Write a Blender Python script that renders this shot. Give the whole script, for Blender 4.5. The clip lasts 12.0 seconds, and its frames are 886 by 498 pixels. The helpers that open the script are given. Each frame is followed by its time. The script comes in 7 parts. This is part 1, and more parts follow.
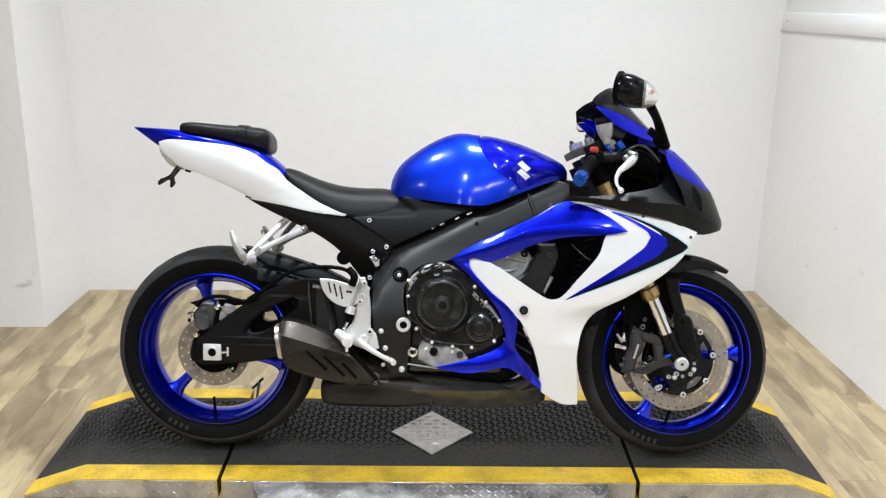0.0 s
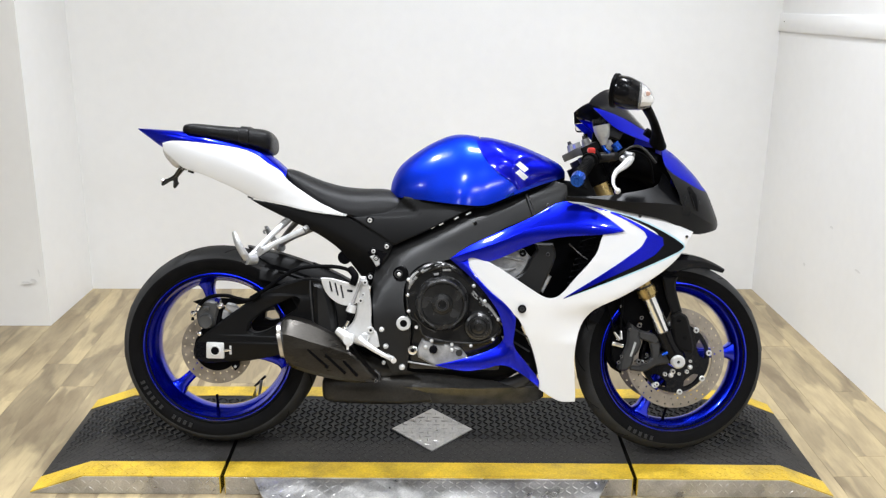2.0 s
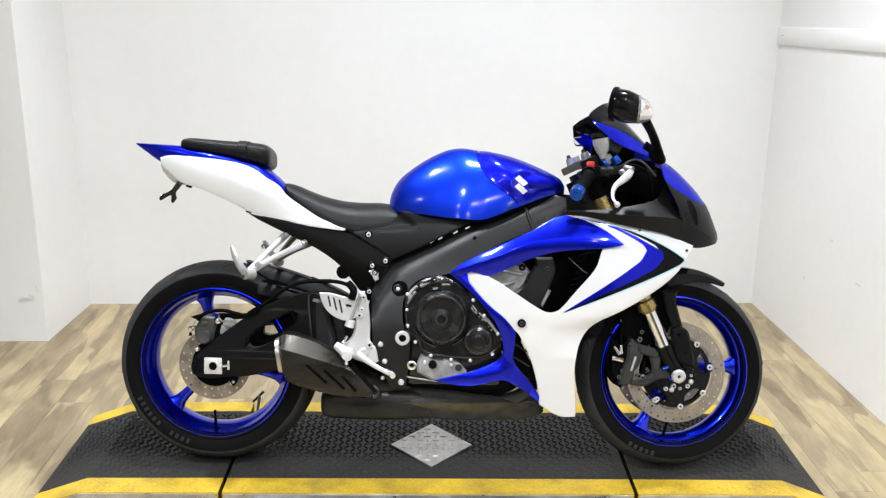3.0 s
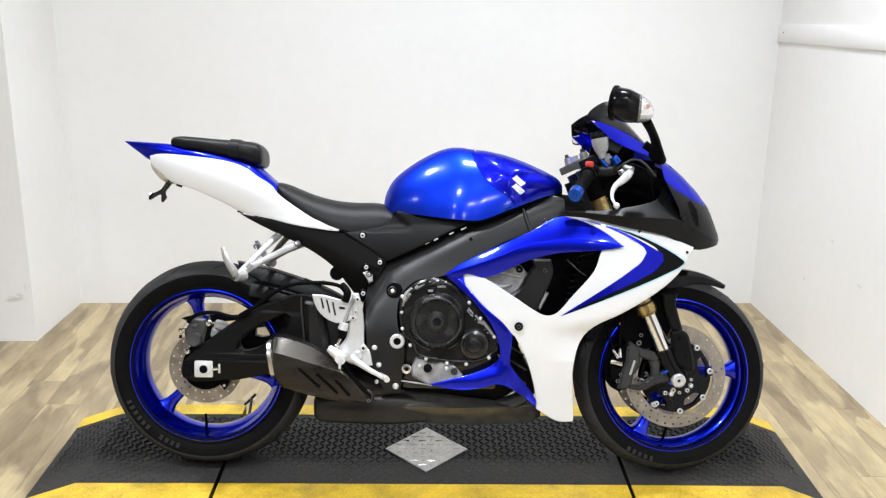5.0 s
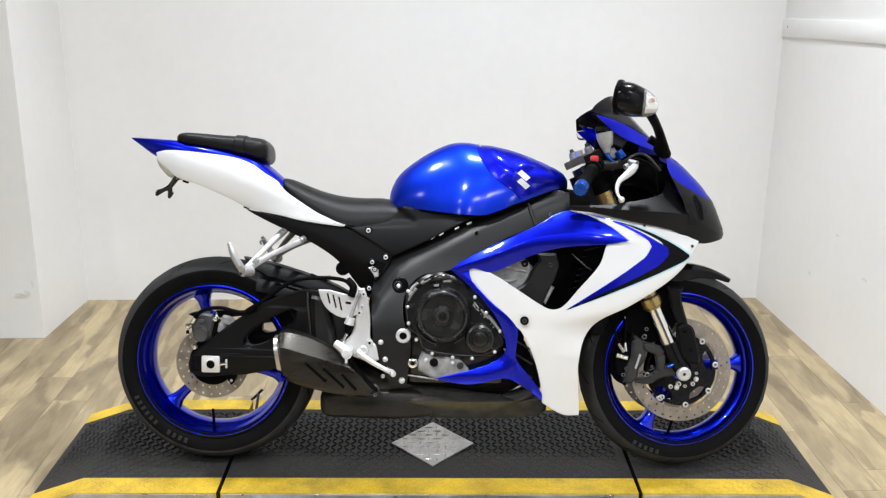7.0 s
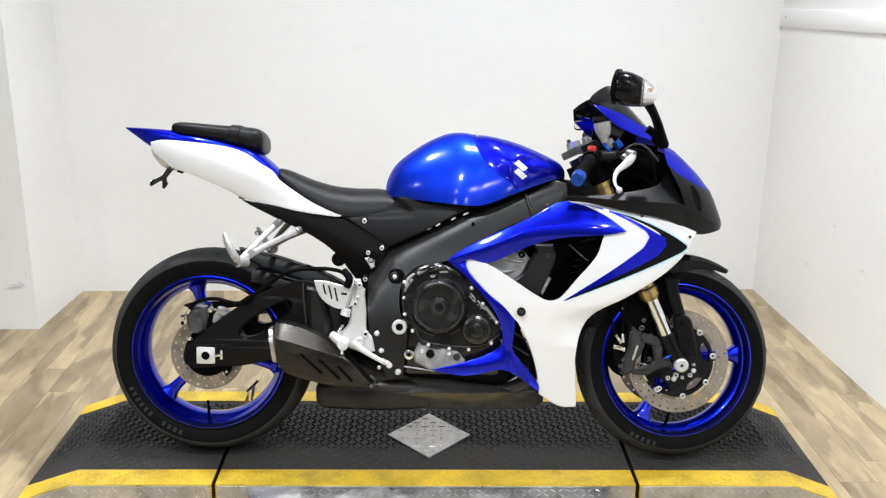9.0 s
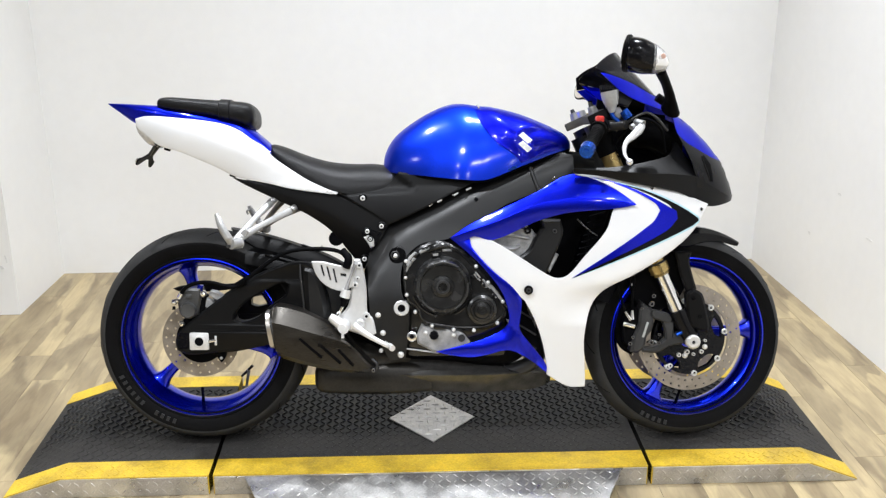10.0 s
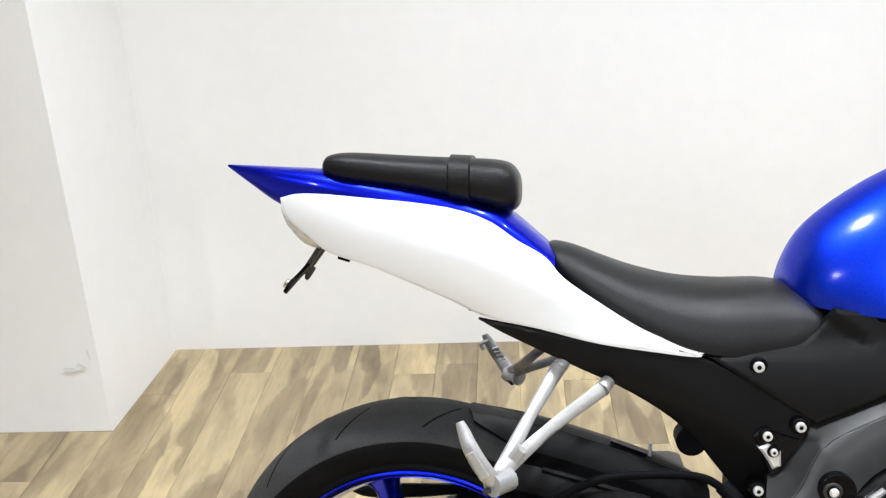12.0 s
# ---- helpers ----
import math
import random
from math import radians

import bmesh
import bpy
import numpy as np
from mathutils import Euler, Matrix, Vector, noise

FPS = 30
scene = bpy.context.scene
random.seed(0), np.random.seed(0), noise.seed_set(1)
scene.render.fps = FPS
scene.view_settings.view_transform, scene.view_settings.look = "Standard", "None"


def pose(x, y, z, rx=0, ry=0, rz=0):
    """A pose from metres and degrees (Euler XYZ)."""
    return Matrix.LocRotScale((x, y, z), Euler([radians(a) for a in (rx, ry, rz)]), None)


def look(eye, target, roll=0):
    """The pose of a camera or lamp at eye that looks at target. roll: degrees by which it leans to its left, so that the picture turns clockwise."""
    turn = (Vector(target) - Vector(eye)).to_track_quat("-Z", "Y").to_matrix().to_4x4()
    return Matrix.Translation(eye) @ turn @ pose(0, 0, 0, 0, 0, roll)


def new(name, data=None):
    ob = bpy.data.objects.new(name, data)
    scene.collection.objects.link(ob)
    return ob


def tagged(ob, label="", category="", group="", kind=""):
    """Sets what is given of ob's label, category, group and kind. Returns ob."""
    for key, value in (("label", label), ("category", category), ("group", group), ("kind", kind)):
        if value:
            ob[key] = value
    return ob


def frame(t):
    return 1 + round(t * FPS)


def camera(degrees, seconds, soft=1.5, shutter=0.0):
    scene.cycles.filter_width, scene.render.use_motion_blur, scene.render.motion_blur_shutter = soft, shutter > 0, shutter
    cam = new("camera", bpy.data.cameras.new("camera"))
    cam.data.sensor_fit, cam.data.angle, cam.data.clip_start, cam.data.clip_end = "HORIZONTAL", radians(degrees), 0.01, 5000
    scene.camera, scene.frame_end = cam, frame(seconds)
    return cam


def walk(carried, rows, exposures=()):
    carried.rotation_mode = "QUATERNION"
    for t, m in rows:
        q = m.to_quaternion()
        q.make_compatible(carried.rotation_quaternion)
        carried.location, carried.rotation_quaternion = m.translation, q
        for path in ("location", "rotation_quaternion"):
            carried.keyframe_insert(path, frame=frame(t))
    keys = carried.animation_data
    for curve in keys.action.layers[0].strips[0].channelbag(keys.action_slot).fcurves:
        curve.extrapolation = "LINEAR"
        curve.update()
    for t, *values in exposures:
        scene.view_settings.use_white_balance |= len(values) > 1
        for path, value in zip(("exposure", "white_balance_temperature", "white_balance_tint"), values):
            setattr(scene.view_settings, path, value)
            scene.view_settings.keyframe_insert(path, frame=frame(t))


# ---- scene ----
cam = camera(48.6, 12.0, soft=1.3)
PATH = [
    (0, (0.098, -0.2, 1.558), (0.071, 1.712, 0.971), 0.8),
    (0.5, (0.1, -0.209, 1.563), (0.066, 1.703, 0.98), 0.8),
    (1, (0.103, -0.226, 1.57), (0.066, 1.686, 0.984), 0.8),
    (1.5, (0.106, -0.238, 1.575), (0.068, 1.671, 0.979), 0.6),
    (2, (0.106, -0.238, 1.575), (0.075, 1.672, 0.984), 0.7),
    (2.5, (0.105, -0.236, 1.574), (0.078, 1.679, 0.996), 0.8),
    (3, (0.105, -0.226, 1.571), (0.076, 1.693, 1.008), 0.6),
    (5, (0.104, -0.164, 1.571), (0.084, 1.752, 0.999), 0.8),
    (5.5, (0.102, -0.173, 1.573), (0.081, 1.742, 0.996), 0.6),
    (6, (0.102, -0.18, 1.571), (0.072, 1.734, 0.991), 0.5),
    (6.5, (0.101, -0.177, 1.571), (0.067, 1.739, 0.998), 0.4),
    (7, (0.101, -0.176, 1.566), (0.072, 1.739, 0.989), 0.5),
    (9, (0.1, -0.16, 1.558), (0.079, 1.75, 0.965), 0.6),
    (9.5, (0.097, -0.127, 1.553), (0.084, 1.779, 0.948), 0.0),
    (10, (0.032, -0.044, 1.541), (0.055, 1.847, 0.891), -0.0),
    (10.5, (-0.085, 0.211, 1.5), (-0.133, 2.094, 0.826), -1.0),
    (11, (-0.192, 0.663, 1.497), (-0.405, 2.535, 0.826), -1.4),
    (11.5, (-0.361, 1.026, 1.475), (-0.388, 2.893, 0.759), -3.3),
    (12, (-0.425, 1.426, 1.425), (-0.644, 3.269, 0.681), -3.2),
]
EXPOSURES = [(0, 0.07), (1.0, 0.07), (1.5, 0.02), (2.0, 0.17), (3, 0.24), (5, 0.25), (6, 0.2), (7, 0.1), (9, 0.2), (10.5, 0.26), (12, 0.32)]

walk(cam, [(t, look(eye, target, roll)) for t, eye, target, roll in PATH], EXPOSURES)

# ---- light ----
world = bpy.data.worlds.new("room_air")
scene.world = world
world.use_nodes = True
world.node_tree.nodes["Background"].inputs[0].default_value = (0.9, 0.95, 1.0, 1)
world.node_tree.nodes["Background"].inputs[1].default_value = 0.05
# downlights over the bay, and the open showroom's lamps behind the camera
# those at (1.5, 1.2) and (-2.3, 1.5) are added fill for the walls
LAMPS = [(-1.0, 3.0, 18), (0.1, 3.05, 19), (1.1, 3.05, 18), (1.5, 1.2, 18), (0.5, -0.35, 52), (-0.45, 1.2, 26), (-1.2, -0.2, 36), (-2.3, 1.5, 14), (-2.2, -2.8, 34), (0.2, -2.8, 34), (2.2, -2.8, 34)]
LAMP_Z = 2.72


def ceiling_lamps():
    for x, y, watts in LAMPS:
        data = bpy.data.lights.new("bulb", "AREA")
        data.shape, data.size, data.energy, data.color = "DISK", 0.13, watts, (0.94, 0.979, 1.04)
        data.spread = radians(125 if y > -2 else 180)
        ob = new("bulb", data)
        ob.location = (x, y, LAMP_Z - 0.012)


ceiling_lamps()


# ---- materials ----
def node_mat(name):
    m = bpy.data.materials.new(name)
    m.use_nodes = True
    t = m.node_tree
    return m, t, t.nodes["Principled BSDF"]


def noise_node(t, scale, detail=4.0, coord="Object", stretch=(1, 1, 1)):
    tc = t.nodes.new("ShaderNodeTexCoord")
    mp = t.nodes.new("ShaderNodeMapping")
    mp.inputs["Scale"].default_value = stretch
    nz = t.nodes.new("ShaderNodeTexNoise")
    nz.inputs["Scale"].default_value, nz.inputs["Detail"].default_value = scale, detail
    t.links.new(tc.outputs[coord], mp.inputs["Vector"])
    t.links.new(mp.outputs["Vector"], nz.inputs["Vector"])
    return nz.outputs["Fac"]


def ramp(t, fac, stops):
    r = t.nodes.new("ShaderNodeValToRGB")
    while len(r.color_ramp.elements) < len(stops):
        r.color_ramp.elements.new(0.5)
    for el, (pos, col) in zip(r.color_ramp.elements, stops):
        el.position, el.color = pos, (*col, 1)
    t.links.new(fac, r.inputs["Fac"])
    return r.outputs["Color"]


def surface(name, col, rough=0.5, metal=0.0, coat=0.0, vary=0.12, scale=9.0, bump=0.0, bump_scale=300.0, rough_vary=0.08, spec=0.5, stretch=(1, 1, 1)):
    """A plain painted, moulded or metal surface with stains at two scales and fine relief."""
    m, t, b = node_mat(name)
    lo, hi = [c * (1 - vary) for c in col], [min(1, c * (1 + vary)) for c in col]
    big, fine = noise_node(t, scale, 3, stretch=stretch), noise_node(t, scale * 14, 3, stretch=stretch)
    mix = t.nodes.new("ShaderNodeMath")
    mix.operation = "MULTIPLY_ADD"
    t.links.new(fine, mix.inputs[0])
    mix.inputs[1].default_value = 0.35
    sc = t.nodes.new("ShaderNodeMath")
    sc.operation = "MULTIPLY"
    t.links.new(big, sc.inputs[0])
    sc.inputs[1].default_value = 0.65
    t.links.new(sc.outputs[0], mix.inputs[2])
    t.links.new(ramp(t, mix.outputs[0], [(0.32, lo), (0.68, hi)]), b.inputs["Base Color"])
    rr = t.nodes.new("ShaderNodeMapRange")
    rr.inputs["From Min"].default_value, rr.inputs["From Max"].default_value = 0.3, 0.7
    rr.inputs["To Min"].default_value, rr.inputs["To Max"].default_value = max(0.02, rough - rough_vary), min(1, rough + rough_vary)
    t.links.new(big, rr.inputs["Value"])
    t.links.new(rr.outputs[0], b.inputs["Roughness"])
    b.inputs["Metallic"].default_value = metal
    b.inputs["Coat Weight"].default_value, b.inputs["Coat Roughness"].default_value = coat, 0.04
    b.inputs["Specular IOR Level"].default_value = spec
    if bump:
        bp = t.nodes.new("ShaderNodeBump")
        bp.inputs["Strength"].default_value, bp.inputs["Distance"].default_value = bump, 0.001
        t.links.new(noise_node(t, bump_scale, 2, stretch=stretch), bp.inputs["Height"])
        t.links.new(bp.outputs[0], b.inputs["Normal"])
    return m


def metallic_paint(name, col, flake=0.35, rough=0.42, coat=0.5, metal=1.0, polish=0.06):
    """Lacquered metallic paint: fine flakes tilt the base under a smooth clear coat."""
    m, t, b = node_mat(name)
    tc = t.nodes.new("ShaderNodeTexCoord")
    vo = t.nodes.new("ShaderNodeTexVoronoi")
    vo.inputs["Scale"].default_value = 1400
    t.links.new(tc.outputs["Object"], vo.inputs["Vector"])
    sep = t.nodes.new("ShaderNodeSeparateColor")
    t.links.new(vo.outputs["Color"], sep.inputs[0])
    t.links.new(ramp(t, sep.outputs[0], [(0.0, [c * (1 - flake) for c in col]), (1.0, [min(1, c * (1 + flake)) for c in col])]), b.inputs["Base Color"])
    b.inputs["Metallic"].default_value, b.inputs["Roughness"].default_value = metal, rough
    b.inputs["Specular Tint"].default_value = (0.35, 0.45, 1.0, 1)
    b.inputs["Coat Weight"].default_value, b.inputs["Coat Roughness"].default_value = coat, polish
    return m


def math_node(t, op, a, b):
    n = t.nodes.new("ShaderNodeMath")
    n.operation = op
    for k, v in enumerate((a, b)):
        if isinstance(v, (int, float)):
            n.inputs[k].default_value = v
        else:
            t.links.new(v, n.inputs[k])
    return n.outputs[0]


def mixed(t, fac, a, b, how="MIX"):
    n = t.nodes.new("ShaderNodeMix")
    n.data_type, n.blend_type = "RGBA", how
    for k, v in ((0, fac), (6, a), (7, b)):
        if isinstance(v, (int, float)):
            n.inputs[k].default_value = v
        elif isinstance(v, tuple):
            n.inputs[k].default_value = (*v, 1)
        else:
            t.links.new(v, n.inputs[k])
    return n.outputs[2]


def dusty_mat():
    """Black rubber, grey with trodden-in dust along its near half, with pale specks."""
    m, t, b = node_mat("black_rubber_mat")
    tc = t.nodes.new("ShaderNodeTexCoord")
    sep = t.nodes.new("ShaderNodeSeparateXYZ")
    t.links.new(tc.outputs["Object"], sep.inputs[0])
    big, fine = noise_node(t, 5.5, 5), noise_node(t, 70, 4)
    edge = math_node(t, "ADD", math_node(t, "MULTIPLY", sep.outputs[1], -9.0), math_node(t, "MULTIPLY", big, 2.6))
    worn = t.nodes.new("ShaderNodeMapRange")
    worn.inputs["From Min"].default_value, worn.inputs["From Max"].default_value = 1.5, 2.7
    t.links.new(edge, worn.inputs["Value"])
    dust = math_node(t, "MULTIPLY", worn.outputs[0], math_node(t, "ADD", fine, 0.35))
    base = mixed(t, dust, (0.006, 0.006, 0.0063), (0.034, 0.032, 0.030))
    speck = ramp(t, noise_node(t, 240, 1), [(0.0, (0, 0, 0)), (0.74, (0, 0, 0)), (0.80, (0.16, 0.155, 0.145))])
    t.links.new(mixed(t, 1.0, base, speck, "ADD"), b.inputs["Base Color"])
    rr = t.nodes.new("ShaderNodeMapRange")
    rr.inputs["To Min"].default_value, rr.inputs["To Max"].default_value = 0.34, 0.62
    t.links.new(worn.outputs[0], rr.inputs["Value"])
    t.links.new(rr.outputs[0], b.inputs["Roughness"])
    b.inputs["Specular IOR Level"].default_value = 0.2
    bp = t.nodes.new("ShaderNodeBump")
    bp.inputs["Strength"].default_value, bp.inputs["Distance"].default_value = 0.5, 0.001
    t.links.new(noise_node(t, 130, 2), bp.inputs["Height"])
    t.links.new(bp.outputs[0], b.inputs["Normal"])
    return m


def wood_vinyl():
    """Wood-print vinyl: each board a run of narrow tan and grey-brown staves with ragged ends, fibres and a few knots."""
    m, t, b = node_mat("vinyl_plank")
    info = t.nodes.new("ShaderNodeObjectInfo")
    tc = t.nodes.new("ShaderNodeTexCoord")
    add = t.nodes.new("ShaderNodeVectorMath")
    add.operation = "MULTIPLY_ADD"
    comb = t.nodes.new("ShaderNodeCombineXYZ")
    t.links.new(info.outputs["Random"], comb.inputs[0])
    t.links.new(info.outputs["Random"], comb.inputs[1])
    add.inputs[1].default_value = (37, 91, 0)
    t.links.new(comb.outputs[0], add.inputs[0])
    t.links.new(tc.outputs["Object"], add.inputs[2])

    def stretched(vec, stretch):
        mp = t.nodes.new("ShaderNodeMapping")
        mp.inputs["Scale"].default_value = stretch
        t.links.new(vec, mp.inputs["Vector"])
        return mp.outputs[0]

    def grain(scale, stretch, detail, warp=0.6):
        nz = t.nodes.new("ShaderNodeTexNoise")
        nz.inputs["Scale"].default_value, nz.inputs["Detail"].default_value, nz.inputs["Distortion"].default_value = scale, detail, warp
        t.links.new(stretched(add.outputs[0], stretch), nz.inputs["Vector"])
        return nz

    # ragged cells, long in the board's direction
    wob = t.nodes.new("ShaderNodeVectorMath")
    wob.operation = "MULTIPLY_ADD"
    t.links.new(grain(14.0, (1.0, 0.5, 1), 4).outputs["Color"], wob.inputs[0])
    wob.inputs[1].default_value = (0.030, 0.16, 0)
    t.links.new(add.outputs[0], wob.inputs[2])
    cell = t.nodes.new("ShaderNodeTexVoronoi")
    cell.feature = "SMOOTH_F1"
    cell.inputs["Scale"].default_value, cell.inputs["Randomness"].default_value, cell.inputs["Smoothness"].default_value = 1.0, 0.95, 0.16
    t.links.new(stretched(wob.outputs[0], (15.0, 3.0, 1)), cell.inputs["Vector"])
    sep = t.nodes.new("ShaderNodeSeparateColor")
    t.links.new(cell.outputs["Color"], sep.inputs[0])
    blotch, fibre = grain(6.0, (2.4, 0.8, 1), 6).outputs["Fac"], grain(34.0, (2.6, 0.30, 1), 5).outputs["Fac"]
    stave = math_node(t, "ADD", math_node(t, "MULTIPLY", sep.outputs[0], 0.40), math_node(t, "MULTIPLY", blotch, 0.60))
    base = ramp(t, stave, [(0.24, (0.180, 0.136, 0.080)), (0.40, (0.262, 0.208, 0.126)), (0.53, (0.345, 0.276, 0.165)), (0.68, (0.440, 0.352, 0.206))])
    tone = ramp(t, info.outputs["Random"], [(0.0, (0.80, 0.79, 0.78)), (0.5, (0.97, 0.965, 0.95)), (1.0, (1.10, 1.08, 1.03))])
    fib = ramp(t, fibre, [(0.30, (0.86, 0.85, 0.83)), (0.47, (0.98, 0.975, 0.965)), (0.66, (1.05, 1.045, 1.03))])
    knot = t.nodes.new("ShaderNodeTexVoronoi")
    knot.inputs["Scale"].default_value = 1.0
    t.links.new(stretched(wob.outputs[0], (4.2, 1.6, 1)), knot.inputs["Vector"])
    spot = ramp(t, knot.outputs["Distance"], [(0.0, (0.42, 0.36, 0.30)), (0.035, (0.55, 0.48, 0.42)), (0.075, (1, 1, 1))])
    out = base
    for other in (tone, fib, spot):
        out = mixed(t, 1.0, out, other, "MULTIPLY")
    t.links.new(out, b.inputs["Base Color"])
    b.inputs["Roughness"].default_value = 0.42
    bp = t.nodes.new("ShaderNodeBump")
    bp.inputs["Strength"].default_value, bp.inputs["Distance"].default_value = 0.25, 0.0006
    t.links.new(fibre, bp.inputs["Height"])
    t.links.new(bp.outputs[0], b.inputs["Normal"])
    return m


def tinted_screen():
    m, t, b = node_mat("smoked_screen")
    b.inputs["Base Color"].default_value = (0.03, 0.03, 0.035, 1)
    b.inputs["Roughness"].default_value = 0.04
    b.inputs["Transmission Weight"].default_value = 0.75
    b.inputs["IOR"].default_value = 1.2
    return m


def clear_lens():
    m, t, b = node_mat("clear_lens")
    b.inputs["Base Color"].default_value = (0.95, 0.96, 0.97, 1)
    b.inputs["Roughness"].default_value = 0.12
    b.inputs["Transmission Weight"].default_value = 0.8
    b.inputs["IOR"].default_value = 1.3
    wave = t.nodes.new("ShaderNodeTexWave")
    wave.inputs["Scale"].default_value = 60
    tc = t.nodes.new("ShaderNodeTexCoord")
    t.links.new(tc.outputs["Object"], wave.inputs["Vector"])
    bp = t.nodes.new("ShaderNodeBump")
    bp.inputs["Strength"].default_value, bp.inputs["Distance"].default_value = 0.5, 0.001
    t.links.new(wave.outputs["Fac"], bp.inputs["Height"])
    t.links.new(bp.outputs[0], b.inputs["Normal"])
    return m


CHAMBER = surface("sooty_chamber_metal", (0.026, 0.024, 0.021), 0.4, metal=0.5, vary=0.4, scale=12, spec=0.3)
BLUE_TANK = metallic_paint("tank_blue", (0.003, 0.028, 0.50), 0.3, 0.41, 0.5, 1.0, 0.15)
BLUE = metallic_paint("fairing_blue", (0.005, 0.012, 0.56), 0.3, 0.32, 0.4)
BLUE_DEEP = metallic_paint("decal_deep_blue", (0.006, 0.010, 0.48), 0.2, 0.36, 0.25)
BLUE_PANEL = metallic_paint("tank_panel_blue", (0.004, 0.007, 0.42), 0.3, 0.38, 0.6, 1.0, 0.10)
RIM_BLUE = metallic_paint("rim_blue", (0.004, 0.017, 0.58), 0.2, 0.27, 0.9, 1.0)
WHITE_PAINT = surface("gloss_white_paint", (0.72, 0.728, 0.74), 0.3, coat=0.5, vary=0.003, rough_vary=0.0)
BLACK_GLOSS = surface("gloss_black", (0.004, 0.004, 0.005), 0.2, coat=0.12, vary=0.2, spec=0.10)
DECAL_HOLE_BLACK = surface("black_decal_film", (0.002, 0.002, 0.0025), 0.3, vary=0.1, spec=0.12)
DECAL_PALE = surface("pale_cyan_decal_film", (0.42, 0.62, 0.70), 0.35, vary=0.05)
CALIPER_GREY = surface("worn_grey_caliper", (0.05, 0.05, 0.0495), 0.4, metal=0.2, vary=0.3, scale=30, bump=0.2, spec=0.4)
CALIPER = surface("dark_caliper", (0.034, 0.034, 0.0345), 0.42, metal=0.2, vary=0.25, scale=25, spec=0.3)
BLACK_PLASTIC = surface("black_plastic", (0.0025, 0.0025, 0.003), 0.48, vary=0.2, bump=0.15, spec=0.03)
COVER_BLACK = surface("satin_cover_plastic", (0.003, 0.003, 0.0033), 0.42, vary=0.15, bump=0.04, spec=0.15, rough_vary=0.04)
FRAME_BLACK = surface("satin_black_aluminium", (0.0045, 0.0045, 0.0047), 0.36, vary=0.15, bump=0.05, bump_scale=500, spec=0.40, rough_vary=0.05)
NOSE_BLACK = surface("satin_nose_plastic", (0.004, 0.004, 0.0045), 0.34, vary=0.15, spec=0.2)
ENGINE_BLACK = surface("engine_black", (0.006, 0.006, 0.0062), 0.2, vary=0.35, scale=30, bump=0.15, spec=0.55)
ROUND_COVER = surface("oily_cover_black", (0.010, 0.010, 0.010), 0.24, vary=0.6, scale=24, bump=0.15, spec=0.6, rough_vary=0.12)
DARK_METAL = surface("dark_metal", (0.035, 0.035, 0.036), 0.4, metal=0.5, vary=0.3, scale=25)
RUBBER = surface("tyre_rubber", (0.004, 0.004, 0.0042), 0.6, vary=0.3, scale=14, bump=0.25, spec=0.05)
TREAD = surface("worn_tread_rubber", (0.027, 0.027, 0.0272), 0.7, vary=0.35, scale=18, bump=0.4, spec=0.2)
SEAT_VINYL = surface("seat_vinyl", (0.0045, 0.0045, 0.005), 0.4, vary=0.15, bump=0.5, bump_scale=700, spec=0.21)
SILVER = surface("cast_silver", (0.66, 0.66, 0.655), 0.38, metal=0.55, vary=0.08, bump=0.1)
CAST_GREY = surface("cast_grey_alloy", (0.40, 0.40, 0.395), 0.42, metal=0.6, vary=0.15, scale=20, bump=0.15)
FROSTED = surface("frosted_lens_plastic", (0.60, 0.60, 0.60), 0.28, coat=0.6, vary=0.12, scale=60)
CHROME = surface("chrome", (0.82, 0.82, 0.82), 0.1, metal=1.0, vary=0.04)
STEEL = surface("brushed_steel", (0.50, 0.47, 0.43), 0.32, metal=0.9, vary=0.1, scale=30)
DISC_STEEL = surface("worn_disc_steel", (0.31, 0.275, 0.235), 0.4, metal=0.9, vary=0.2, scale=30)
BELLY = surface("dusty_gloss_plastic", (0.085, 0.083, 0.080), 0.17, metal=0.5, vary=0.35, scale=26, spec=0.5, rough_vary=0.06)
GOLD = surface("gold_anodised", (0.46, 0.34, 0.14), 0.3, metal=0.9, vary=0.15, scale=30)
TITAN = surface("heat_stained_muffler", (0.038, 0.035, 0.031), 0.34, metal=0.8, vary=0.35, scale=7, spec=0.35, rough_vary=0.14, stretch=(1, 1, 3))
CASE_GREY = surface("stained_alloy", (0.30, 0.30, 0.30), 0.5, metal=0.5, vary=0.45, scale=40, bump=0.3)
RED = surface("red_plastic", (0.60, 0.03, 0.02), 0.35)
OLIVE = surface("olive_gauge_face", (0.07, 0.06, 0.012), 0.4)
BLUE_ANOD = surface("blue_anodised", (0.01, 0.07, 0.42), 0.25, metal=0.8)
CLOUDY = surface("cloudy_plastic", (0.33, 0.34, 0.33), 0.35, vary=0.2)
LETTER_GREY = surface("moulded_letter", (0.022, 0.022, 0.023), 0.6, spec=0.2)
WALL_WHITE = surface("white_wall_paint", (0.83, 0.83, 0.82), 0.55, vary=0.025, scale=1.6, bump=0.25, bump_scale=160, rough_vary=0.05)
WALL_GREY = surface("grey_wall_paint", (0.20, 0.195, 0.19), 0.6, vary=0.05, scale=1.6, bump=0.25, bump_scale=160)
CEIL_GREY = surface("grey_ceiling_paint", (0.26, 0.26, 0.255), 0.8, vary=0.05, scale=2)
MAT_BLACK = dusty_mat()
YELLOW = surface("worn_yellow_stripe", (0.50, 0.335, 0.024), 0.46, vary=0.42, scale=11, bump=0.4, rough_vary=0.14)
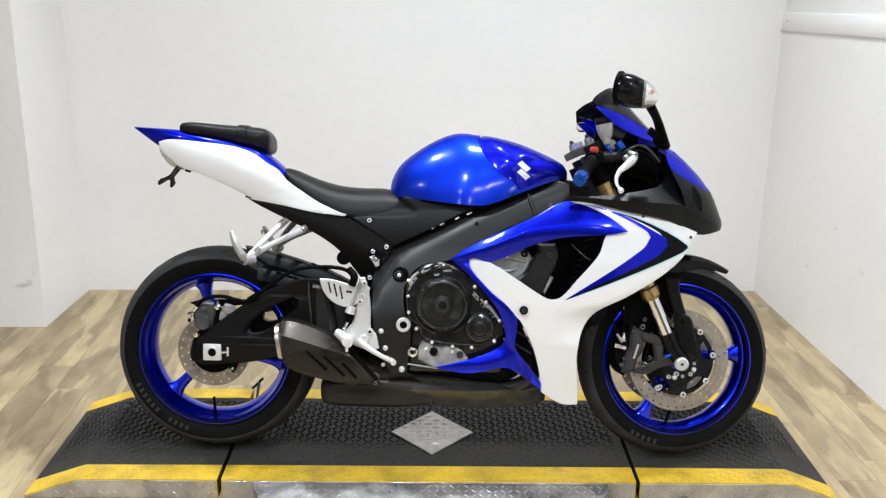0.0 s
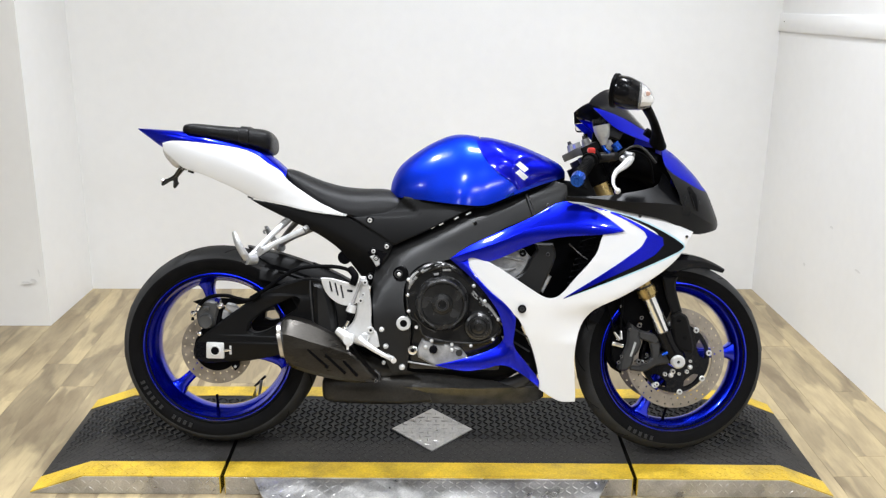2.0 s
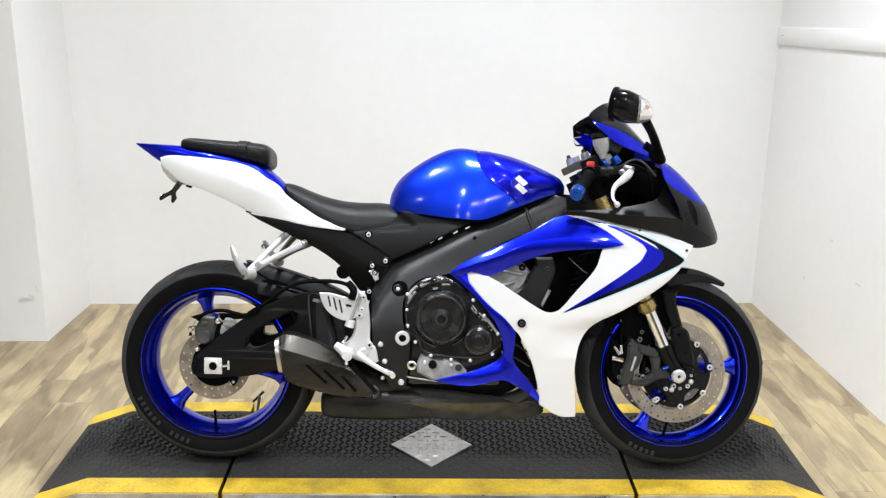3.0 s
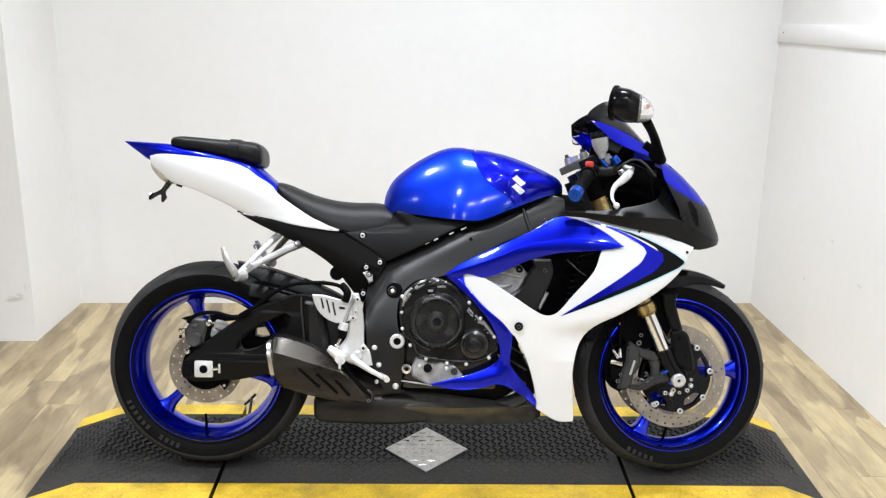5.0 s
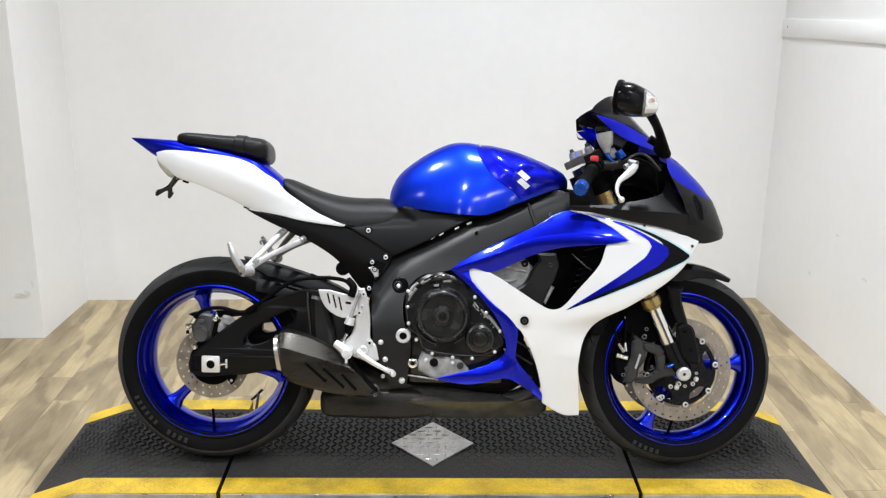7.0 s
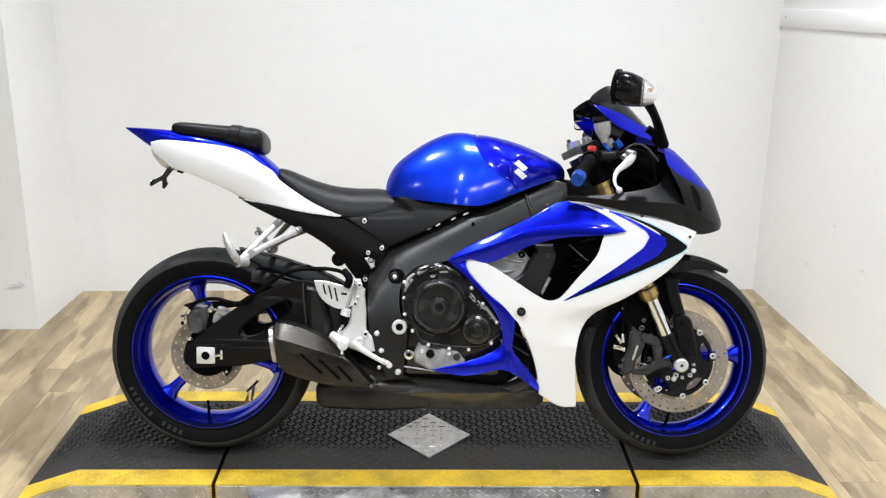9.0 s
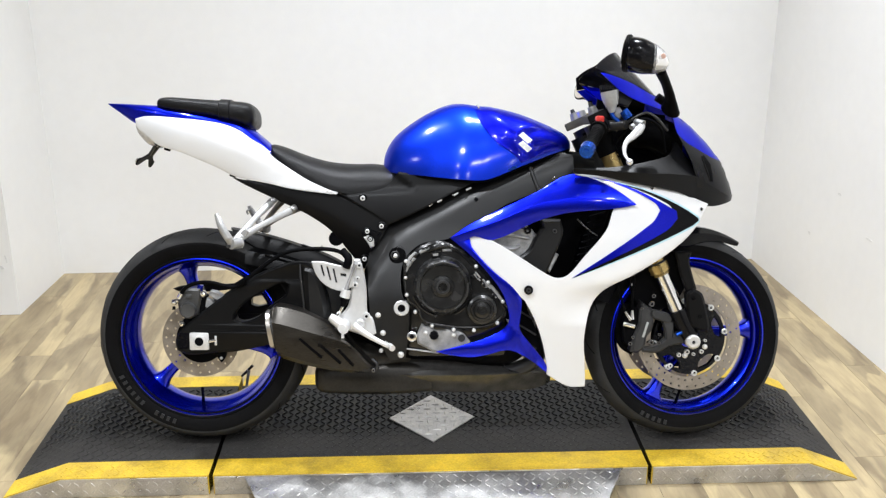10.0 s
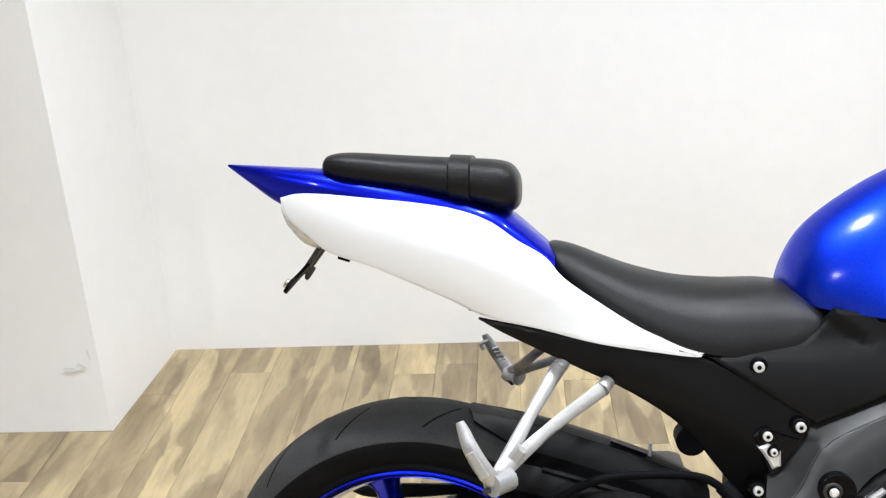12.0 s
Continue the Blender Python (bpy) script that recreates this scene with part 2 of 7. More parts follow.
ALU = surface("diamond_plate_aluminium", (0.47, 0.46, 0.445), 0.36, metal=0.85, vary=0.32, scale=14, rough_vary=0.12)
DARK_JOINT = surface("floor_joint", (0.16, 0.122, 0.07), 0.8)
PLANK = wood_vinyl()
SCREEN = tinted_screen()
LENS = clear_lens()
AMBER = surface("amber_bulb", (0.52, 0.33, 0.26), 0.3)
REFLECTOR = surface("lamp_reflector", (0.85, 0.85, 0.86), 0.25, metal=0.5, vary=0.05)
# cream tint stands in for the warm room the glass reflects
MIRROR_GLASS = surface("mirror_glass", (0.80, 0.75, 0.68), 0.02, metal=1.0, vary=0.0)


# ---- mesh tools ----
def lerp(x, tab):
    if x <= tab[0][0]:
        return tab[0][1]
    for (a, b), (c, d) in zip(tab, tab[1:]):
        if x <= c:
            return b + (d - b) * (x - a) / (c - a)
    return tab[-1][1]


def curve(x, tab):
    """As lerp, but smooth through the points."""
    if x <= tab[0][0]:
        return tab[0][1]
    if x >= tab[-1][0]:
        return tab[-1][1]
    n = len(tab)

    def slope(i):
        a, b = tab[max(i - 1, 0)], tab[min(i + 1, n - 1)]
        return (b[1] - a[1]) / (b[0] - a[0])

    for i in range(n - 1):
        (a, p), (b, q) = tab[i], tab[i + 1]
        if x <= b:
            h = b - a
            s = (x - a) / h
            return (2 * s**3 - 3 * s**2 + 1) * p + (s**3 - 2 * s**2 + s) * h * slope(i) + (-2 * s**3 + 3 * s**2) * q + (s**3 - s**2) * h * slope(i + 1)


def rounded(pts, sub=4, corner=48):
    """A closed outline drawn smoothly through its points; sharp corners stay sharp."""
    n, out = len(pts), []
    p = [Vector(q) for q in pts]

    def turn(i):
        a, b = p[i] - p[i - 1], p[(i + 1) % n] - p[i]
        return math.degrees(a.angle(b, 0.0))

    sharp = [turn(i) > corner for i in range(n)]
    for i in range(n):
        j = (i + 1) % n
        seg = p[j] - p[i]
        ln = seg.length
        m0 = seg if sharp[i] else (p[j] - p[i - 1]).normalized() * ln
        m1 = seg if sharp[j] else (p[(j + 1) % n] - p[i]).normalized() * ln
        for k in range(sub):
            s = k / sub
            out.append((2 * s**3 - 3 * s**2 + 1) * p[i] + (s**3 - 2 * s**2 + s) * m0 + (-2 * s**3 + 3 * s**2) * p[j] + (s**3 - s**2) * m1)
    return out


def offset(pts, d):
    """The outline drawn in by d."""
    p = [Vector(q) for q in pts]
    area = sum(a.x * b.y - b.x * a.y for a, b in zip(p, p[1:] + p[:1]))
    sign = 1 if area > 0 else -1
    out = []
    for i in range(len(p)):
        a, b = (p[i] - p[i - 1]).normalized(), (p[(i + 1) % len(p)] - p[i]).normalized()
        na, nb = Vector((-a.y, a.x)) * sign, Vector((-b.y, b.x)) * sign
        m = na + nb
        if m.length < 1e-6:
            m = na
        m.normalize()
        out.append(p[i] + m * d / max(0.5, m.dot(na)))
    return out


def finish(bm, sharp=38):
    bmesh.ops.remove_doubles(bm, verts=bm.verts, dist=1e-5)
    bmesh.ops.recalc_face_normals(bm, faces=bm.faces)
    for f in bm.faces:
        f.smooth = True
    lim = radians(sharp)
    for e in bm.edges:
        if len(e.link_faces) == 2 and e.calc_face_angle(0.0) > lim:
            e.smooth = False
    return bm


SURFACES = {}


def part(name, bm, material, parent=None, label="", sharp=38):
    form = SURFACES.pop(id(bm), None)
    finish(bm, sharp)
    me = bpy.data.meshes.new(name)
    bm.to_mesh(me)
    bm.free()
    if form:
        shade_as(me, *form)
    me.materials.append(material)
    ob = new(name, me)
    if parent:
        ob.parent = parent
    if label:
        tagged(ob, label)
    return ob


def shade_as(me, fun, proud, thick, keep):
    """Shade a curved panel by its surface's own slope, so that its facets don't show."""
    out, e = [], 0.003
    for f in me.polygons:
        fn = f.normal
        for k in f.vertices:
            v = me.vertices[k]
            x, y, z = v.co
            n = Vector(((fun(x + e, z) - fun(x - e, z)) / (2 * e), -1, (fun(x, z + e) - fun(x, z - e)) / (2 * e))).normalized()
            if abs(n.dot(fn)) < 0.55:
                out.append(fn.copy())
                continue
            n = n if n.dot(fn) > 0 else -n
            out.append((n + fn).normalized() if (round(x, 5), round(z, 5)) in keep else n)
    me.normals_split_custom_set(out)


def mirrored(ob, name=None):
    """The same part on the other side of the machine."""
    bm = bmesh.new()
    bm.from_mesh(ob.data)
    bmesh.ops.transform(bm, matrix=Matrix.Diagonal((1, -1, 1, 1)), verts=bm.verts)
    bmesh.ops.reverse_faces(bm, faces=bm.faces)
    me = bpy.data.meshes.new(ob.name)
    bm.to_mesh(me)
    bm.free()
    if "custom_normal" in me.attributes:
        me.attributes.remove(me.attributes["custom_normal"])
    me.materials.append(ob.data.materials[0])
    o = new(name or ob.name.split(".")[0], me)
    o.parent = ob.parent
    if "label" in ob:
        o["label"] = ob["label"]
    return o


def prism(loops, y0, y1, ch=0.003, fun=None, bm=None, sub=4, corner=48):
    """A plate between y0 (outer face, chamfered) and y1, with holes where more loops are given."""
    bm = bm or bmesh.new()
    from mathutils.geometry import tessellate_polygon
    loops = [rounded(l, sub, corner) if sub > 1 else [Vector(q) for q in l] for l in loops]
    front = [offset(l, ch if i == 0 else -ch) for i, l in enumerate(loops)]
    add = fun or (lambda x, z: 0.0)

    def ring(l, y):
        return [bm.verts.new((q.x, y + add(q.x, q.y), q.y)) for q in l]

    a = [ring(l, y0) for l in front]
    b = [ring(l, y0 + (ch if y1 > y0 else -ch)) for l in loops]
    c = [ring(l, y1) for l in loops]
    for u, v in ((a, b), (b, c)):
        for r, s in zip(u, v):
            for i in range(len(r)):
                bm.faces.new((r[i - 1], r[i], s[i], s[i - 1]))
    for rings, src in ((a, front), (c, loops)):
        flat = [v for r in rings for v in r]
        for tri in tessellate_polygon([[Vector((q.x, q.y, 0)) for q in l] for l in src]):
            try:
                bm.faces.new([flat[i] for i in tri])
            except ValueError:
                pass
    return bm


def shell(pts, fun, thick=0.005, step=0.02, lip=0.004, proud=0.0, sub=4, corner=48):
    """A curved panel: an outline in the side view laid on the surface y = fun(x, z), with a rolled edge and a thickness."""
    bm = bmesh.new()
    out = rounded(pts, sub, corner)
    inn = offset(out, lip)
    a = [bm.verts.new((q.x, 0, q.y)) for q in out]
    b = [bm.verts.new((q.x, 0, q.y)) for q in inn]
    for i in range(len(a)):
        bm.faces.new((a[i - 1], a[i], b[i], b[i - 1]))
    bm.faces.new(b)
    xs, zs = [q.x for q in out], [q.y for q in out]
    for lo, hi, no in ((min(xs), max(xs), (1, 0, 0)), (min(zs), max(zs), (0, 0, 1))):
        k = math.ceil(lo / step)
        while k * step < hi:
            co = Vector(no) * k * step
            bmesh.ops.bisect_plane(bm, geom=bm.verts[:] + bm.edges[:] + bm.faces[:], dist=1e-6, plane_co=co, plane_no=no)
            k += 1
    # the lip falls away evenly towards the outline
    pa = np.array([(q.x, q.y) for q in out])
    seg = np.roll(pa, -1, axis=0) - pa
    size = np.maximum((seg**2).sum(1), 1e-12)
    rim = set()
    for v in bm.verts:
        rel = np.array((v.co.x, v.co.z)) - pa
        f = np.clip((rel * seg).sum(1) / size, 0, 1)
        d = float(np.sqrt((((rel - seg * f[:, None]) ** 2).sum(1)).min()))
        fall = max(0.0, 1 - d / lip)
        if fall > 0.05:
            rim.add((round(v.co.x, 5), round(v.co.z, 5)))
        v.co.y = fun(v.co.x, v.co.z) - proud + lip * 0.8 * fall
    SURFACES[id(bm)] = (fun, proud, thick, rim)
    got = bmesh.ops.extrude_face_region(bm, geom=bm.faces[:], use_keep_orig=True)
    bmesh.ops.translate(bm, verts=[g for g in got["geom"] if isinstance(g, bmesh.types.BMVert)], vec=(0, thick, 0))
    return bm


def bridge(bm, rings, cap=True, closed=True):
    vs = [[bm.verts.new(p) for p in r] for r in rings]
    n = len(vs[0])
    for r, s in zip(vs, vs[1:]):
        for i in range(0 if closed else 1, n):
            bm.faces.new((r[i - 1], r[i], s[i], s[i - 1]))
    if cap:
        bm.faces.new(vs[0])
        bm.faces.new(vs[-1])
    return bm


def lathe(profile, cx, cz, seg=96, bm=None, closed=False):
    """A profile of (radius, y) turned round the axle through (cx, cz)."""
    bm = bm or bmesh.new()
    rings = []
    for k in range(seg):
        a = 2 * math.pi * k / seg
        rings.append([bm.verts.new((cx + r * math.cos(a), y, cz + r * math.sin(a))) for r, y in profile])
    n = len(profile)
    for k in range(seg):
        r, s = rings[k - 1], rings[k]
        for i in range(0 if closed else 1, n):
            bm.faces.new((r[i - 1], r[i], s[i], s[i - 1]))
    if not closed:
        for i in (0, -1):
            if profile[i][0] > 1e-4:
                bm.faces.new([r[i] for r in rings])
    return bm


def path(pts, sub=6):
    """A smooth open line through points in space."""
    p = [Vector(q) for q in pts]
    if len(p) < 3:
        return p
    out = []
    for i in range(len(p) - 1):
        a, b, c, d = p[max(i - 1, 0)], p[i], p[i + 1], p[min(i + 2, len(p) - 1)]
        for k in range(sub):
            s = k / sub
            out.append(0.5 * (2 * b + (c - a) * s + (2 * a - 5 * b + 4 * c - d) * s**2 + (3 * b - a - 3 * c + d) * s**3))
    return out + [p[-1]]


def tube(pts, radius, seg=12, bm=None, sub=6, flat=1.0):
    """A rod or hose along a line; radius a number or one for each given point."""
    bm = bm or bmesh.new()
    line = path(pts, sub)
    m = len(line) - 1
    rads = radius if isinstance(radius, (list, tuple)) else [radius] * 2
    up, rings = None, []
    for i, q in enumerate(line):
        d = (line[min(i + 1, m)] - line[max(i - 1, 0)]).normalized()
        if up is None:
            up = d.orthogonal().normalized() if abs(d.y) > 0.9 else d.cross(Vector((0, 1, 0))).normalized()
        up = (up - d * up.dot(d)).normalized()
        side = d.cross(up)
        f = i / m * (len(rads) - 1)
        k = min(int(f), len(rads) - 2)
        r = rads[k] + (rads[k + 1] - rads[k]) * (f - k)
        rings.append([q + up * r * math.cos(2 * math.pi * s / seg) + side * r * flat * math.sin(2 * math.pi * s / seg) for s in range(seg)])
    return bridge(bm, rings)


def hull(stations, n=2.4, seg=28, bm=None, yc=0.0):
    """A rounded body along x: stations of x, half width, bottom, top."""
    bm = bm or bmesh.new()
    rings = []
    for x, w, zb, zt in stations:
        r = []
        for s in range(seg):
            a = 2 * math.pi * s / seg
            c, d = math.cos(a), math.sin(a)
            r.append((x, yc + w * math.copysign(abs(c) ** (2 / n), c), (zb + zt) / 2 + (zt - zb) / 2 * math.copysign(abs(d) ** (2 / n), d)))
        rings.append(r)
    return bridge(bm, rings)


def spread(stations, sub=4):
    """Stations interpolated smoothly."""
    out = []
    for i in range(len(stations) - 1):
        a, b, c, d = (np.array(stations[j], float) for j in (max(i - 1, 0), i, i + 1, min(i + 2, len(stations) - 1)))
        for k in range(sub):
            s = k / sub
            out.append(tuple(0.5 * (2 * b + (c - a) * s + (2 * a - 5 * b + 4 * c - d) * s**2 + (3 * b - a - 3 * c + d) * s**3)))
    return out + [stations[-1]]


def box(x0, x1, y0, y1, z0, z1, ch=0.003, bm=None):
    bm = bm or bmesh.new()
    got = bmesh.ops.create_cube(bm, size=1.0, matrix=Matrix.Translation(((x0 + x1) / 2, (y0 + y1) / 2, (z0 + z1) / 2)) @ Matrix.Diagonal((x1 - x0, y1 - y0, z1 - z0, 1)))
    if ch:
        es = {e for v in got["verts"] for e in v.link_edges}
        bmesh.ops.bevel(bm, geom=list(es), offset=ch, segments=2, affect="EDGES", profile=0.6)
    return bm


def disc(cx, cz, r, y0, y1, seg=24, hole=0.0, ch=0.0015, bm=None):
    """A turned washer, cap or boss whose outer face is at y0."""
    s = 1 if y1 > y0 else -1
    prof = [(hole, y1), (r, y1), (r, y0 + s * ch), (r - ch, y0), (hole, y0)]
    return lathe(prof, cx, cz, seg, bm, closed=hole > 0)


BOLTS = {}


def dome_bolt(parent, x, y, z, r=0.006, material=None, tall=0.007, name="bolt"):
    """A flanged bolt with a rounded bright head, looking to the camera's side."""
    material = material or SILVER
    key = ("dome", round(r, 4), material.name, tall)
    if key not in BOLTS:
        ob = part(name, lathe([(0.0, -tall), (r * 0.4, -tall * 0.97), (r * 0.72, -tall * 0.8), (r * 0.86, -tall * 0.45), (r, -tall * 0.3), (r, 0.004)], 0, 0, 14), material, parent)
        BOLTS[key] = ob.data
    else:
        ob = new(name, BOLTS[key])
        ob.parent = parent
    ob.location = (x, y, z)
    return ob


def bolt(parent, x, y, z, r=0.007, material=None, tall=0.006, name="bolt"):
    """A socket-head bolt, looking to the camera's side."""
    material = material or CHROME
    key = (round(r, 4), material.name, tall)
    if key not in BOLTS:
        bm = lathe([(0.0, -tall * 0.45), (r * 0.40, -tall * 0.45), (r * 0.42, -tall), (r * 0.85, -tall), (r, -tall * 0.75), (r, 0.004)], 0, 0, 14)
        ob = part(name, bm, material, parent)
        # the socket's floor is painted black for the shade inside it
        ob.data.materials.append(BLACK_GLOSS)
        for f in ob.data.polygons:
            if math.hypot(f.center.x, f.center.z) < r * 0.40:
                f.material_index = 1
        BOLTS[key] = ob.data
    else:
        ob = new(name, BOLTS[key])
        ob.parent = parent
    ob.location = (x, y, z)
    return ob


# ---- room ----
def upright(name, plan, z0, z1, material, label):
    """A wall from its plan, with thickness."""
    bm = bmesh.new()
    lo, hi = ([bm.verts.new((x, y, z)) for x, y in plan] for z in (z0, z1))
    for i in range(len(plan)):
        bm.faces.new((lo[i - 1], lo[i], hi[i], hi[i - 1]))
    bm.faces.new(lo)
    bm.faces.new(hi)
    return tagged(part(name, bm, material), label, "wall", kind="structure")


CEIL = 2.75
LX, LY, RX, RY = -1.62, 4.12, 1.53, 4.28
PX, PY = -1.632, 3.645
upright("wall_back", [(LX - 0.1, LY - 0.005), (RX + 0.12, RY + 0.006), (RX + 0.12, RY + 0.16), (LX - 0.1, LY + 0.15)], 0, CEIL, WALL_WHITE, "smooth white painted wall behind the motorcycle")
upright("pillar_left", [(PX, PY), (LX, LY + 0.15), (-2.62, 4.07), (-2.63, 3.60)], 0, CEIL, WALL_WHITE, "white painted wall pier with scuffs near its corner")
upright("wall_left_back", [(-2.55, 4.0), (-4.2, 3.93), (-4.2, 4.08), (-2.55, 4.15)], 0, CEIL, WALL_WHITE, "plain white painted wall beside the pier")
upright("wall_left", [(-4.2, 4.08), (-4.05, 4.08), (-4.05, -5.2), (-4.2, -5.2)], 0, CEIL, WALL_WHITE, "plain white painted side wall")
upright("wall_right", [(RX, RY + 0.02), (1.636, 3.03), (1.90, 0.0), (2.05, 0.0), (1.78, 3.03), (RX + 0.14, RY + 0.02)], 0, CEIL, WALL_WHITE, "white painted side wall with small scuffs")
# unseen walls behind the camera, grey to darken what shiny parts reflect
upright("wall_right_far", [(1.92, 0.0), (3.4, 0.0), (3.4, -5.2), (3.55, -5.2), (3.55, 0.14), (1.92, 0.14)], 0, CEIL, WALL_GREY, "unseen grey wall that darkens reflections")
upright("wall_front", [(-4.2, -5.2), (3.55, -5.2), (3.55, -5.35), (-4.2, -5.35)], 0, CEIL, WALL_GREY, "unseen grey wall that darkens reflections")
# A white painted board runs along the right wall, rising a little towards the front.
def wall_board():
    bm = bmesh.new()
    rings = []
    for y, z in ((RY + 0.012, 1.226), (3.03, 1.289), (0.9, 1.396)):
        x = RX + (RY - y) / (RY - 3.03) * 0.106 if y > 3.0 else 1.636 + (3.03 - y) / 3.03 * 0.264
        rings.append([(x + 0.004, y, z), (x - 0.005, y, z), (x - 0.006, y, z + 0.002), (x - 0.006, y, z + 0.076), (x - 0.005, y, z + 0.078), (x + 0.004, y, z + 0.078)])
    bridge(bm, rings)
    board = tagged(part("trim", bm, WALL_WHITE), "white painted board along the wall with a nail", "trim", kind="structure")
    head = part("nail", lathe([(0, -0.001), (0.0025, -0.0008), (0.003, 0.001)], 0, 0, 10), DARK_METAL, board)
    head.matrix_basis = pose(RX - 0.002, RY - 0.055, 1.272, 0, 0, -85)


wall_board()
# unseen ceiling, its grey chosen to cut bounce and deepen reflections
bm = box(-4.2, 3.55, -5.35, 4.5, CEIL, CEIL + 0.12, 0)
tagged(part("ceiling", bm, CEIL_GREY), "unseen grey ceiling that cuts bounce light", "ceiling", kind="structure")

# Floor: a dark bed with vinyl planks on it.
ROOM_TURN = 2.4
bm = box(-4.2, 3.55, -5.35, 4.5, -0.10, -0.004, 0)
floor = tagged(part("floor", bm, DARK_JOINT), "light brown wood-look vinyl plank floor", "floor", kind="structure")


def scuffs():
    """Faint grey rubs on the wall pier and the right wall."""
    for x, y, z, w, h, turn in ((-1.71, 3.638, 0.195, 0.05, 0.010, 5), (-1.655, 3.640, 0.24, 0.006, 0.03, -8), (-1.68, 3.639, 0.205, 0.03, 0.012, 20)):
        bm = prism([[(-w / 2, -h / 2), (w * 0.2, -h * 0.6), (w / 2, 0), (w * 0.1, h * 0.6), (-w * 0.4, h * 0.4)]], 0, 0.0008, 0.00005, sub=3)
        ob = part("scuff", bm, SCUFF, bpy.data.objects["pillar_left"])
        ob.matrix_basis = pose(x, y - 0.0006, z, 0, turn, 2.6)
    for y, z, w, h in ((3.55, 0.52, 0.03, 0.008), (3.3, 0.42, 0.05, 0.007), (3.75, 0.30, 0.02, 0.012)):
        x = RX + (RY - y) / (RY - 3.03) * (1.636 - RX)
        bm = prism([[(-w / 2, -h / 2), (w * 0.2, -h * 0.6), (w / 2, 0), (w * 0.1, h * 0.6), (-w * 0.4, h * 0.4)]], 0, 0.0008, 0.00005, sub=3)
        ob = part("scuff", bm, SCUFF, bpy.data.objects["wall_right"])
        ob.matrix_basis = pose(x - 0.0008, y, z, 0, 0, -85)


SCUFF = surface("grey_scuff", (0.72, 0.72, 0.71), 0.6, vary=0.15, scale=60)
scuffs()

# ---- platform ----
# Three low sections end to end under the machine, the outer two sloping to the floor at their ends.
DECK = 0.06
NEAR, FAR = -0.318, 0.300
platform_at = pose(0.035, 2.672, 0, 0, 0, 1.63)


def tread(x0, x1, y0, y1, z, pitch, size, high, turn=math.pi / 4, slim=0.27, worn=9.0):
    """Raised lozenges in crossing rows, as on chequer plate; each a low four-sided roof."""
    verts, faces = [], []
    rows = int((y1 - y0) / pitch)
    cols = int((x1 - x0) / pitch)
    for j in range(rows):
        for i in range(cols):
            cx, cy = x0 + (i + 0.5) * pitch, y0 + (j + 0.5) * pitch
            a = turn if (i + j) % 2 else turn - math.pi / 2
            ux, uy = math.cos(a) * size, math.sin(a) * size
            vx, vy = -math.sin(a) * size * slim, math.cos(a) * size * slim
            k = len(verts)
            # trodden down towards the near side
            up = high * (1.0 if worn > 1 else 0.4 + 0.6 * min(1, max(0, (cy - worn) / 0.07)))
            for px, py, pz in ((ux, uy, 0), (vx, vy, 0), (-ux, -uy, 0), (-vx, -vy, 0), (ux * 0.6, uy * 0.6, up), (-ux * 0.6, -uy * 0.6, up)):
                g = z(cx + px) if callable(z) else z
                verts.append((cx + px, cy + py, g + pz - 0.0004))
            faces += [(k, k + 1, k + 4), (k + 1, k + 2, k + 5, k + 4), (k + 2, k + 3, k + 5), (k + 3, k, k + 4, k + 5)]
    me = bpy.data.meshes.new("tread")
    me.from_pydata(verts, [], faces)
    return me


def mesh_part(name, me, material, parent, label="", kind=""):
    me.materials.append(material)
    ob = new(name, me)
    ob.parent = parent
    return tagged(ob, label, kind=kind)


def wedge(x0, x1, y0, y1, z0, profile, lift=0.0):
    """A slab whose top follows profile(x)."""
    bm = bmesh.new()
    cut = sorted({x0, x1, *[k for k in (-1.045, 1.065) if x0 < k < x1]})
    rings = []
    for x in cut:
        t = profile(x) + lift
        b = min(z0, t - 0.001) if z0 > 0 else z0
        rings.append([(x, y0, b), (x, y1, b), (x, y1, t), (x, y0, t)])
    return bridge(bm, rings)


